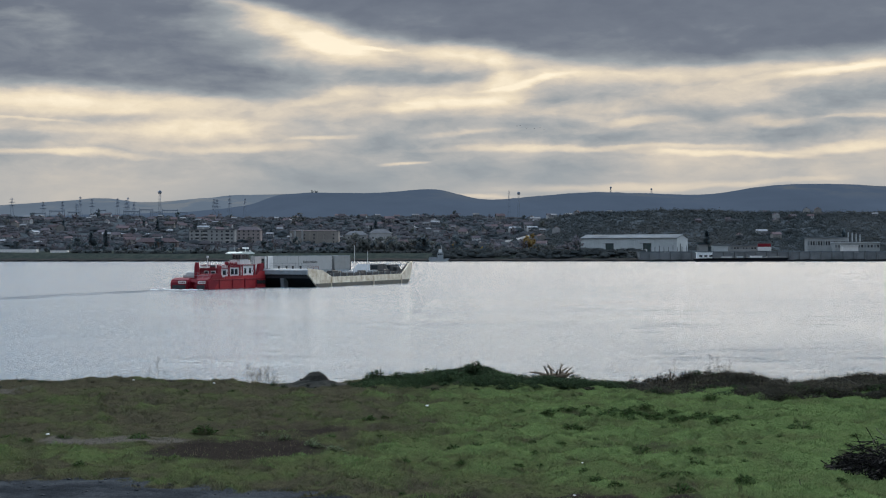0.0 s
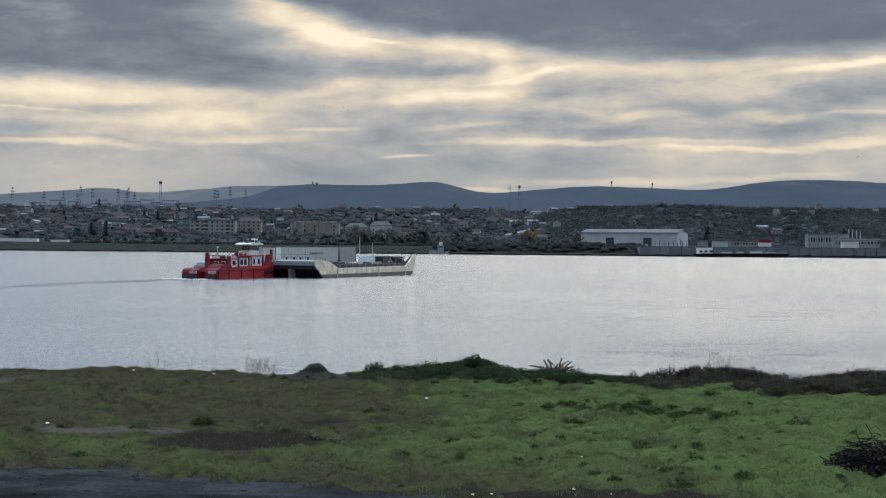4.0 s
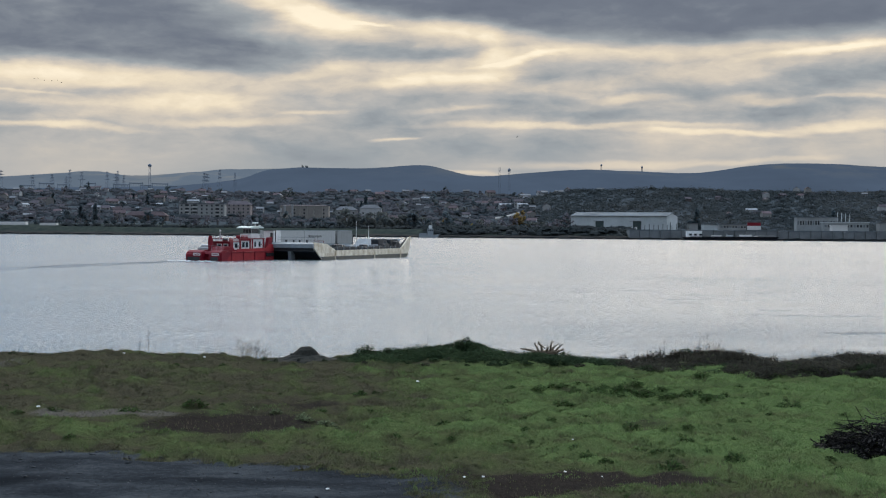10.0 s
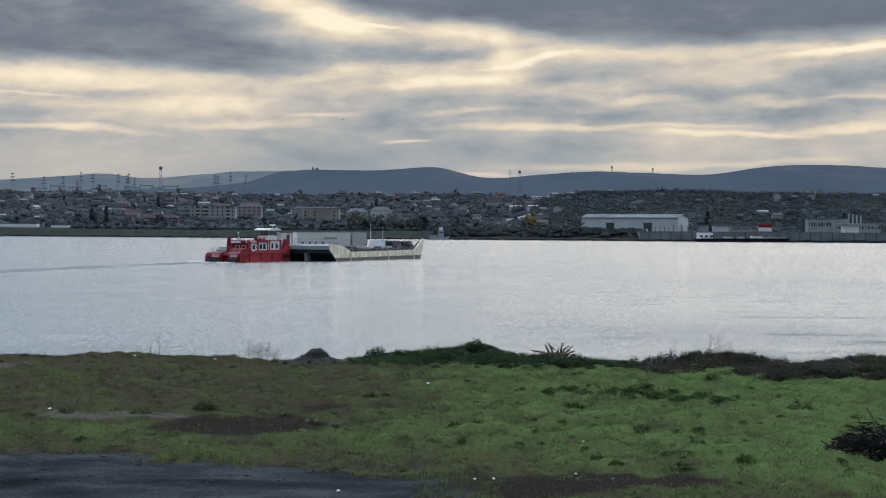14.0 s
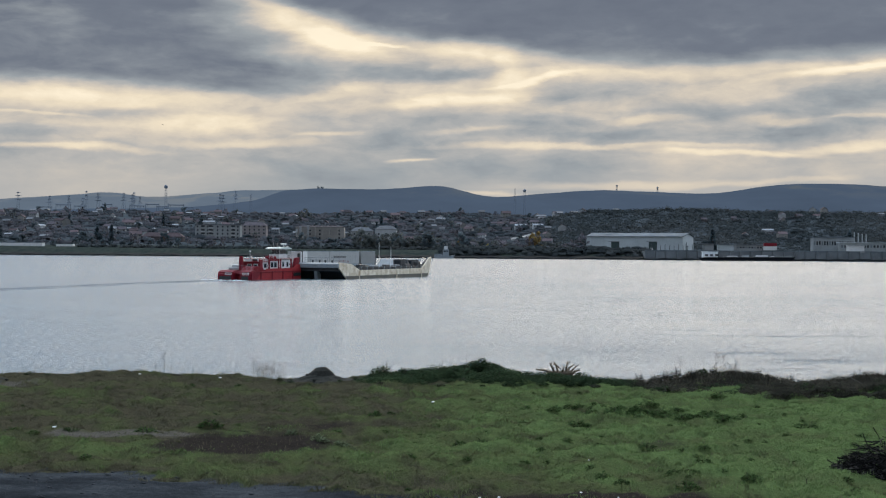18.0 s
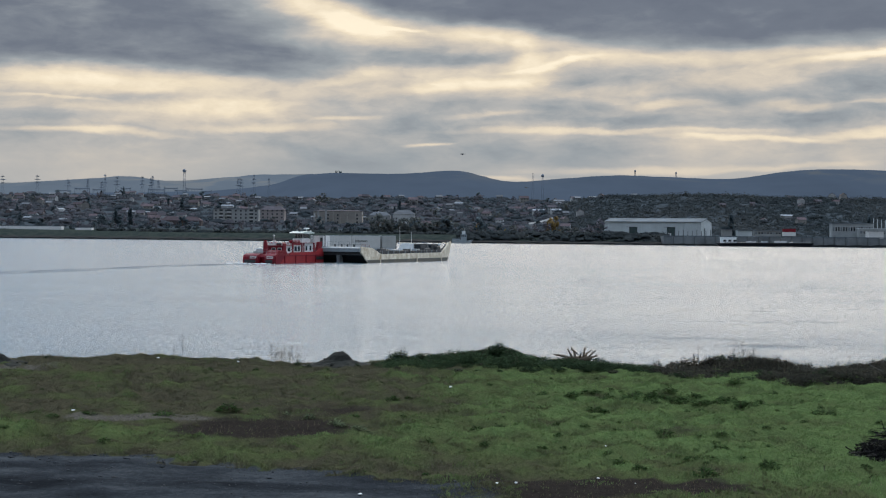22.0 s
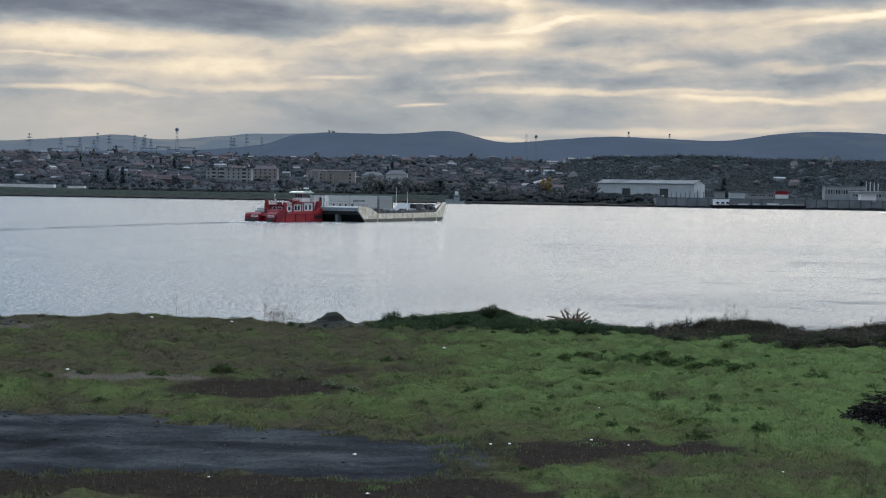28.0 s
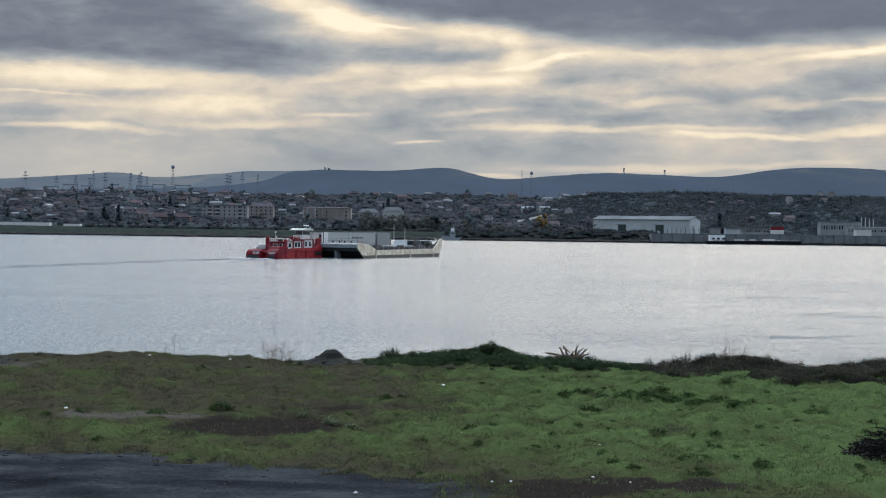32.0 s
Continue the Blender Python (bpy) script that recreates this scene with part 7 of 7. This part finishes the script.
    low = [(x, 34.2 + rng.uniform(-0.7, 0.4)) for x in np.arange(-11.4, -1.8, 0.42)]
    place_copies([copy_thing(w, Matrix()) for w in green[:2] + brown[:1]], low, rng, (0.18, 0.36))
    # taller bushes break the line of the bank
    tall_green = [plant_kind(120 + i, "bush", "taller dark green bush that stands out of the bank scrub", "bush", "scrub along the bank", 0.42, 0.34, 420, 0.030, SCRUB, 8) for i in range(3)]
    tall_brown = [plant_kind(130 + i, "bush", "taller brown bush that stands out of the bank scrub", "bush", "scrub along the bank", 0.42, 0.34, 380, 0.028, SCRUB_BROWN, 12) for i in range(3)]
    at = lambda p: (p - 784) / 2600 * 33.9
    place_copies(tall_green, [(at(p + 5), 33.9 + rng.uniform(-0.3, 0.2)) for p in (648, 660, 668, 700, 735, 768, 792, 806, 814, 830, 838, 852, 862, 880, 905, 940, 1228, 1236, 1222)], rng, (0.45, 0.95))
    place_copies(tall_brown, [(at(p + 5), 33.7 + rng.uniform(-0.4, 0.2)) for p in (1095, 1108, 1118, 1140, 1158, 1183, 1200, 1212, 1245, 1262, 1280, 1300, 1318, 1335, 1350, 1362, 1380, 1470, 1485, 1500, 1506, 1520, 1538, 1552, 1566, 1580, 1600)], rng, (0.4, 0.9))
    rim = [copy_thing(w, Matrix()) for w in tall_green[:2]]
    place_copies(rim, [(-2.95 + dx, 33.55 + dy) for dx, dy in ((-0.9, 0.0), (-0.62, -0.3), (-0.3, -0.42), (0.1, -0.45), (0.5, -0.35), (0.85, -0.1), (1.05, 0.1), (-0.05, 0.1))], rng, (0.25, 0.5))
    tops = [(-2.95, 34.0), (0.75, 34.1), (0.5, 34.2), (0.95, 34.1), (6.1, 34.0), (6.3, 33.9), (7.4, 33.8), (10.3, 33.6)]
    place_copies([copy_thing(w, Matrix()) for w in green], tops, rng, (0.3, 0.5))


build_plants()


def stalk_kind(seed, high, branches, label):
    rng = np.random.RandomState(seed)
    t = thing("dry_stalk", label, "dry plant", "dry stalks along the bank")
    bm = rod((0, 0, -0.05), (0.03, 0, high), 0.004, 0.0015, 4)
    for i in range(branches):
        h = high * rng.uniform(0.35, 0.95)
        a = rng.uniform(0, 6.28)
        r = high * rng.uniform(0.12, 0.3)
        rod((0.02, 0, h), (r * math.cos(a), r * math.sin(a), h + r * rng.uniform(0.5, 1.2)), 0.0022, 0.001, 3, bm)
    part("stem", bm, STALK, t)
    heads = bmesh.new()
    for i in range(branches):
        a, r = rng.uniform(0, 6.28), high * rng.uniform(0.0, 0.26)
        p = Vector((r * math.cos(a), r * math.sin(a), high * rng.uniform(0.6, 1.05)))
        rod(p, p + Vector((0, 0, 0.025)), 0.0045, 0.002, 4, heads)
    tagged(part("seed_head", heads, STALK, t), kind="stuff")
    return t


def build_stalks():
    rng = np.random.RandomState(31)
    protos = [stalk_kind(1, 0.55, 10, "thin dry branching stalk on the bank edge"), stalk_kind(2, 0.42, 7, "thin dry stalk on the bank edge"), stalk_kind(3, 0.3, 4, "short withered stalk on the bank edge")]
    px = lambda p: (p - 784) / 2600 * 34.3
    spots = [(px(p) + rng.uniform(-0.02, 0.02), 34.2 + rng.uniform(-0.3, 0.4)) for p in (448, 455, 461, 467, 474, 480, 488, 443, 465, 478, 451, 470, 285, 289, 270, 745, 850, 1180, 1192, 1255, 1262, 1270, 1281, 1288, 1460, 1510, 1530, 1546)]
    place_copies(protos, spots, rng, (0.65, 1.15))
    for p, h in ((448, 0.40), (462, 0.52), (476, 0.44), (487, 0.26), (1262, 0.34), (1280, 0.30)):
        t = thing("dry_bush", "pale dry bush of thin upright twigs on the bank edge", "dry bush", "dry bushes on the bank", at=(px(p), 34.2, float(near_height(np.float64(px(p)), np.float64(34.2))) - 0.02))
        bm = bmesh.new()
        for _ in range(11):
            a, r = rng.uniform(0, 6.28), h * 0.75 * math.sqrt(rng.rand())
            foot = Vector((0.25 * r * math.cos(a), 0.25 * r * math.sin(a), 0))
            tip = Vector((r * math.cos(a), r * math.sin(a), h * rng.uniform(0.45, 1.0)))
            rod(foot, tip, 0.0024, 0.001, 3, bm)
            for f in (0.45, 0.65, 0.8):
                k = foot.lerp(tip, f)
                rod(k, k + Vector((rng.normal(0, 0.05), rng.normal(0, 0.03), rng.uniform(0.03, 0.09))), 0.0016, 0.001, 3, bm)
            rod(tip, tip + Vector((0, 0, 0.018)), 0.007, 0.004, 4, bm)
        tagged(part("twig", bm, PALESTEM, t), kind="stuff")
    near = [(-3.41, 14.55), (-3.9, 14.65), (-3.2, 14.75), (-3.0, 14.9), (-2.8, 14.85), (-3.35, 15.0), (-2.9, 15.0), (4.7, 15.4), (5.0, 15.9), (4.2, 15.1), (4.85, 18.6)]
    place_copies([copy_thing(p, Matrix()) for p in protos], near, rng, (0.35, 0.6))


build_stalks()


def build_driftwood():
    rng = np.random.RandomState(8)
    x, d = 2.62, 33.9
    t = thing("driftwood_stump", "pale weathered driftwood stump with spreading roots on the bank", "driftwood", at=(x, d, float(near_height(np.float64(x), np.float64(d))) + 0.02))
    t.scale = (0.82, 0.82, 0.86)
    bm = rod((-0.35, 0.1, 0.05), (0.3, -0.05, 0.12), 0.09, 0.06, 8)
    part("stump", bm, DRIFT, t)
    for bx, bz, tx, tz in ((-0.20, 0.05, -0.72, 0.19), (-0.18, 0.08, -0.34, 0.36), (-0.10, 0.10, -0.22, 0.39), (-0.22, 0.34, -0.02, 0.20), (0.02, 0.12, 0.08, 0.24),
                           (0.12, 0.10, 0.16, 0.42), (0.10, 0.10, 0.20, 0.20), (0.16, 0.1, 0.34, 0.30), (0.22, 0.08, 0.46, 0.33), (0.26, 0.05, 0.52, 0.17), (0.05, 0.08, -0.42, 0.10)):
        y = rng.uniform(-0.15, 0.1)
        m = Vector(((bx + tx) / 2 + rng.uniform(-0.04, 0.04), y, (bz + tz) / 2 + 0.03))
        thick = rng.uniform(0.75, 1.4)
        bm = rod((bx, 0, bz), m, 0.032 * thick, 0.026 * thick, 6)
        rod(m, (tx, y + rng.uniform(-0.1, 0.1), tz), 0.026 * thick, 0.013 * thick, 6, bm)
        k = m.lerp(Vector((tx, y, tz)), 0.4)
        rod(k, k + Vector((rng.uniform(-0.1, 0.1), rng.uniform(-0.05, 0.05), 0.08)), 0.011, 0.005, 5, bm)
        part("root", bm, DRIFT, t)


def build_brush_pile():
    rng = np.random.RandomState(18)
    x, d = 6.28, 20.1
    t = thing("brush_pile", "dark heap of cut brushwood with pale twig ends in the grass", "brushwood", at=(x, d, float(near_height(np.float64(x), np.float64(d)))))
    for part_name, mat, n, r0 in (("brushwood", TWIG, 1700, 0.008), ("peeled_wood", TWIG_PALE, 170, 0.006)):
        bm = bmesh.new()
        for _ in range(n):
            a = rng.uniform(0, 6.28)
            r = 1.02 * math.sqrt(rng.rand())
            c = Vector((r * math.cos(a), r * 0.6 * math.sin(a), max(0.02, 0.46 * (1 - (r / 1.08) ** 2) * rng.uniform(0.1, 1.05) * (1 + 0.25 * math.sin(3 * a)))))
            w = Vector((rng.normal(0, 1), rng.normal(0, 0.7), rng.normal(0, 0.28))).normalized() * rng.uniform(0.05, 0.17)
            p, q = c - w, c + w
            p.z, q.z = max(p.z, 0.0), max(q.z, 0.0)
            rod(p, q, r0 * rng.uniform(0.6, 1.6), r0 * 0.4, 4, bm)
        part(part_name, bm, mat, t)
    for i in range(7):
        a = rng.uniform(-0.5, 3.6)
        part("branch", rod((rng.uniform(-0.3, 0.3), 0, 0.2), (0.62 * math.cos(a), 0.35 * math.sin(a), rng.uniform(0.02, 0.3)), 0.014, 0.007, 6), TWIG, t)
    co, q = leafy(rng, 1100, 1.95, 0.42, 0.035)
    part("dead_leaves", quick_mesh("dead_leaves", co, q, TWIG, 4), TWIG, t)
    # taller brown stems behind it
    s = thing("dead_shrub", "tall dead brown shrub behind the brush pile", "shrub", at=(6.85, 20.7, FIELD))
    bm = bmesh.new()
    for _ in range(90):
        a, r = rng.uniform(0, 6.28), rng.uniform(0.05, 0.5)
        rod((r * 0.4 * math.cos(a), r * 0.4 * math.sin(a), -0.02), (r * math.cos(a), r * math.sin(a), rng.uniform(0.3, 0.85)), 0.007, 0.002, 4, bm)
    part("stalk", bm, STALK, s)


def heap(name, label, x, d, wide, high, mat, seed):
    """An irregular heap of clods."""
    rng = np.random.RandomState(seed)
    t = thing(name, label, "earth heap", at=(x, d, float(near_height(np.float64(x), np.float64(d))) - 0.06))
    bm = bmesh.new()
    rings = []
    for i in range(13):
        r = 1.25 * (1 - i / 12.0)
        ring = []
        for k in range(28):
            a = 2 * math.pi * k / 28
            p = Vector((math.cos(a) * r, math.sin(a) * r, 0))
            n = noise.fractal(p * 3.0 + Vector((seed, 0, 0)), 1.0, 2.0, 4)
            z = high * (max(0.0, 1 - r / 1.25) ** 1.05 * 0.66 + 0.24 * math.exp(-(r / 0.22) ** 6)) * (1 + 0.2 * n) - 0.02
            ring.append((p.x * wide * (1 + 0.12 * n), p.y * wide * 0.6 * (1 + 0.12 * n), z))
        rings.append(ring)
    loft(rings, bm)
    part("mound", bm, mat, t)
    for i in range(9):
        a, r = rng.uniform(0, 6.28), wide * math.sqrt(rng.rand())
        c = bmesh.new()
        bmesh.ops.create_icosphere(c, subdivisions=1, radius=rng.uniform(0.02, 0.045))
        z = high * 0.8 * max(0.0, 1 - r / wide / 1.25) ** 1.15
        for v in c.verts:
            v.co = v.co * rng.uniform(0.8, 1.2) + Vector((r * math.cos(a), r * 0.6 * math.sin(a), z * 0.85))
        part("clod", c, mat, t)


STICKS = [("leaning_stick", "pale bare stick leaning over the bank scrub", (9.46, 32.2, 3.38), (8.9, 32.5, 3.68), 0.014), ("leaning_stick", "pale bare stick leaning over the bank scrub", (9.3, 32.2, 3.3), (9.26, 32.3, 3.62), 0.010),
          ("stake", "short pale stake standing in the grass", (4.57, 18.64, 3.45), (4.55, 18.64, 3.60), 0.008), ("hoop_stem", "thin bent dead stem above the mound", (-0.14, 34.0, 3.55), (-0.12, 34.0, 3.95), 0.005),
          ("hoop_stem", "thin upright dead stem above the mound", (0.42, 34.0, 3.6), (0.42, 34.0, 4.1), 0.004)]


def build_small_things():
    build_driftwood()
    build_brush_pile()
    heap("earth_heap", "small dark heap of earth on the bank edge", -2.92, 33.7, 1.08, 0.46, EARTH, 3)
    heap("earth_heap", "dark rubble heap at the meadow edge", -10.3, 32.4, 0.8, 0.34, EARTH, 4)
    for name, label, p, q, r in STICKS:
        t = thing(name, label, "stick", at=p)
        part("stem", rod((0, 0, 0), tuple(b - a for a, b in zip(p, q)), r, r * 0.6, 5), TWIG_PALE, t)
    rng = np.random.RandomState(44)
    for x, d, k in ((-0.28, 27.94, 0.055), (-1.18, 16.67, 0.035), (0.39, 17.51, 0.032), (0.62, 17.62, 0.03), (1.62, 17.79, 0.03), (-6.38, 23.81, 0.05), (1.97, 20.48, 0.022), (3.6, 16.2, 0.02), (-0.9, 14.6, 0.03), (1.6, 33.1, 0.09), (2.05, 17.6, 0.018), (-2.6, 15.2, 0.02), (-5.2, 33.5, 0.05), (-7.1, 33.8, 0.05)):
        s = 0.55 * k
        bm = bmesh.new()
        bmesh.ops.create_icosphere(bm, subdivisions=2, radius=1.0)
        for v in bm.verts:
            n = noise.fractal(v.co * 1.7 + Vector((x * 9, d, 0)), 1.0, 2.0, 3)
            v.co = Vector((v.co.x * s * (1.3 + 0.6 * n), v.co.y * s * (1 + 0.5 * n), s * 0.5 + v.co.z * s * 0.55 * (1 + 0.4 * n)))
        ob = part("litter", bm, LITTER, None)
        ob.matrix_basis = pose(x, d, float(near_height(np.float64(x), np.float64(d))) + 0.01, 0, 0, rng.uniform(0, 360))
        tagged(ob, "small crumpled white scrap of litter on the ground", "litter", "litter on the bank")
    # pebbles of the track
    n = 1100
    x, d = scatter(rng, n * 6, 13.6, 24.5)
    keep = rng.rand(len(x)) < np.clip(track_mask(x, d) + gravel_mask(x, d), 0, 1) * 0.9
    x, d = x[keep][:n], d[keep][:n]
    n = len(x)
    s = 0.004 + 0.010 * rng.rand(n) ** 5
    z = near_height(x, d)
    base = np.array([(1, 0, 0), (0, 1, 0), (-1, 0, 0), (0, -1, 0), (0, 0, 0.8), (0, 0, -0.6)])
    tri = np.array([(0, 1, 4), (1, 2, 4), (2, 3, 4), (3, 0, 4), (1, 0, 5), (2, 1, 5), (3, 2, 5), (0, 3, 5)])
    co = base[None] * s[:, None, None] * rng.uniform(0.6, 1.4, (n, 6, 1)) + np.stack([x, d, z + s * 0.3], -1)[:, None]
    t = (tri[None] + 6 * np.arange(n)[:, None, None]).reshape(-1, 3)
    n2 = 420
    x = rng.uniform(-7.5, 0.8, n2 * 4)
    d = rng.uniform(15.2, 20.2, n2 * 4)
    keep = (rng.rand(len(x)) < track_mask(x, d) * np.clip(0.15 + 0.5 * (lumps(x, d, 71, 1.1, 2) + 0.4 * (d - 17.4)), 0, 1))
    x, d = x[keep][:n2], d[keep][:n2]
    s2 = 0.008 + 0.028 * rng.rand(len(x)) ** 4
    clod = base[None] * s2[:, None, None] * rng.uniform(0.6, 1.4, (len(x), 6, 1)) * np.array([1.3, 1.0, 0.6]) + np.stack([x, d, near_height(x, d) + s2 * 0.2], -1)[:, None]
    t2 = (tri[None] + 6 * np.arange(len(x))[:, None, None]).reshape(-1, 3)
    tagged(new("clods", quick_mesh("clods", clod.reshape(-1, 3), t2, CINDER, 3)), "dark cinder clods along the rim of the track", "clods", kind="stuff")
    tagged(new("pebbles", quick_mesh("pebbles", co.reshape(-1, 3), t, STONE, 3)), "grey pebbles and cinders scattered on the track", "pebbles", kind="stuff")


build_small_things()


# ---------------------------------------------------------------- wake and birds
# Matte grey colour stands in for the crests' darker reflection of the sky.
WAKE_WATER = material("dark_matte_wake", (0.145, 0.155, 0.165), 0.75, vary=0.2, scale=0.3, bump=0.0, spec=0.0)


def build_wake():
    """Low crests that trail behind the tug, in rigid pieces."""
    mat = WAKE_WATER
    way = [(1.0, 4.0), (-30, 2.3), (-55, -2.5), (-75, -5.5), (-90, -8.0), (-130, -18.0), (-190, -36.0)]

    def mid(a):
        xs = [p[0] for p in way][::-1]
        return float(np.interp(a, xs, [p[1] for p in way][::-1]))
    w = aboard("wake", "low trailing wake crests behind the tug", "wake")
    rng = np.random.RandomState(3)
    for off, high in ((-2.2, 0.08), (0.4, 0.10), (2.6, 0.07)):
        a = -1.0
        while a > -185:
            length = rng.uniform(7, 20)
            n = 10
            bm = bmesh.new()
            rings = []
            for i in range(n + 1):
                k = a - length * i / n
                y = mid(k) + off * (1 - 0.0016 * k) + 0.25 * math.sin(k * 0.5 + off)
                h = high * (1 - 0.003 * -k) * math.sin(math.pi * (i + 0.2) / (n + 0.4)) * rng.uniform(0.8, 1.2) + 0.004
                wd = 0.55 * rng.uniform(0.8, 1.2)
                rings.append([(k, y - wd, -0.05), (k, y - 0.1, h), (k, y + 0.1, h), (k, y + wd, -0.05)])
            loft(rings, bm)
            part("crest", bm, mat, w)
            a -= length * rng.uniform(0.85, 1.25)
    for _ in range(46):
        a, y = -abs(rng.normal(0, 3.0)), rng.uniform(0, 8.8)
        bm = bmesh.new()
        bmesh.ops.create_icosphere(bm, subdivisions=1, radius=rng.uniform(0.12, 0.4))
        for v in bm.verts:
            v.co = Vector((v.co.x * 1.8 + a, v.co.y + y, v.co.z * 0.35))
        part("foam", bm, FOAM, w, "white churned foam")
    return w


build_wake()
PLUMAGE = material("dark_plumage", (0.025, 0.025, 0.028), 0.7, vary=0.3, scale=10)
FLIERS = []


def bird(label, span, rows, beat):
    """rows: seconds, x, y, z. Its wings beat in their own keys."""
    b = thing("bird", label, "bird", "birds over the river")
    s = span
    part("body", loft([[(sx * s, math.cos(a) * r * s, math.sin(a) * r * s) for a in [i * 1.047 for i in range(6)]] for sx, r in ((0.24, 0.012), (0.17, 0.045), (0.0, 0.07), (-0.16, 0.04), (-0.30, 0.02))]), PLUMAGE, b)
    part("tail", slab([(-0.26 * s, 0.0), (-0.44 * s, -0.01 * s), (-0.44 * s, 0.005 * s)], -0.06 * s, 0.06 * s), PLUMAGE, b)
    wings = []
    for side in (1, -1):
        bm = loft([[(0.10 * s, 0, 0.012 * s), (-0.10 * s, 0, 0), (0.0, 0, -0.012 * s)],
                   [(0.13 * s, side * 0.26 * s, 0.05 * s), (-0.09 * s, side * 0.26 * s, 0.04 * s), (0.03 * s, side * 0.26 * s, 0.03 * s)],
                   [(-0.08 * s, side * 0.52 * s, 0.02 * s), (-0.11 * s, side * 0.52 * s, 0.015 * s), (-0.09 * s, side * 0.52 * s, 0.01 * s)]])
        wings.append((part("wing", bm, PLUMAGE, b), side))
    FLIERS.append((b, rows, wings, beat))
    return b


def build_birds():
    bird("dark bird flying low over the far shore", 0.68, [(0, 178.0, 110, 12.6), (18.6, 29.95, 110, 12.45), (20.0, 16.85, 110, 12.48), (21.0, 7.94, 110, 12.46), (22.0, -0.40, 110, 12.40), (23.0, -7.53, 110, 11.88), (24.0, -14.43, 110, 11.38), (24.5, -17.34, 110, 10.9), (32, -66.0, 112, 8.7)], 0.55)
    bird("second dark bird flying over the river", 0.68, [(0, 320.0, 140, 10.4), (20, 39.8, 140, 10.55), (22, 5.6, 140, 10.9), (23, -4.8, 140, 10.8), (24.5, -17.5, 140, 9.7), (32, -90.0, 140, 8.0)], 0.5)
    bird("small distant dark bird above the hills", 0.7, [(0, 112.0, 260, 22.6), (6, 53.2, 260, 22.4), (9, 23.6, 260, 22.3), (13, -10.0, 260, 25.0), (32, -170.0, 260, 30.0)], 0.6)
    for i in range(6):
        x = 20.0 + 1.5 * i + 0.5 * math.sin(i * 5.0)
        z = 40.6 - 0.18 * i + 0.3 * math.sin(i * 2.0)
        bird("tiny distant bird of a flock crossing the sky", 0.7, [(0, x, 400, z), (2, x - 27.5, 400, z + 1.9), (10, x - 130, 405, z + 6), (32, x - 420, 420, z + 12)], 0.5 + 0.05 * i)


build_birds()


def motions():
    """Everything that moves: ferry and load, wake, the river's drift, birds and their wings."""
    times = [i * 2.0 for i in range(17)]
    for ob, m in ABOARD:
        walk(ob, [(t, ferry_at(t) @ m) for t in times])
    walk(water, [(0.0, pose(0, 0, 0)), (16.0, pose(-17.5, 0, 0)), (32.0, pose(-35.0, 0, 0))])
    for b, rows, wings, beat in FLIERS:
        keyed = []
        for i, (t, x, y, z) in enumerate(rows):
            a, c = rows[max(0, i - 1)], rows[min(len(rows) - 1, i + 1)]
            keyed.append((t, pose(x, y, z, 0, 0, math.degrees(math.atan2(c[2] - a[2], c[1] - a[1])) % 360)))
        walk(b, keyed)
        for w, side in wings:
            n = int(32.0 / (beat / 2))
            flap = [(i * beat / 2, pose(0, 0, 0, side * (28 if i % 2 else -18), 0, 0)) for i in range(n)] + [(32.0, pose(0, 0, 0, side * -18, 0, 0))]
            walk(w, flap)


motions()
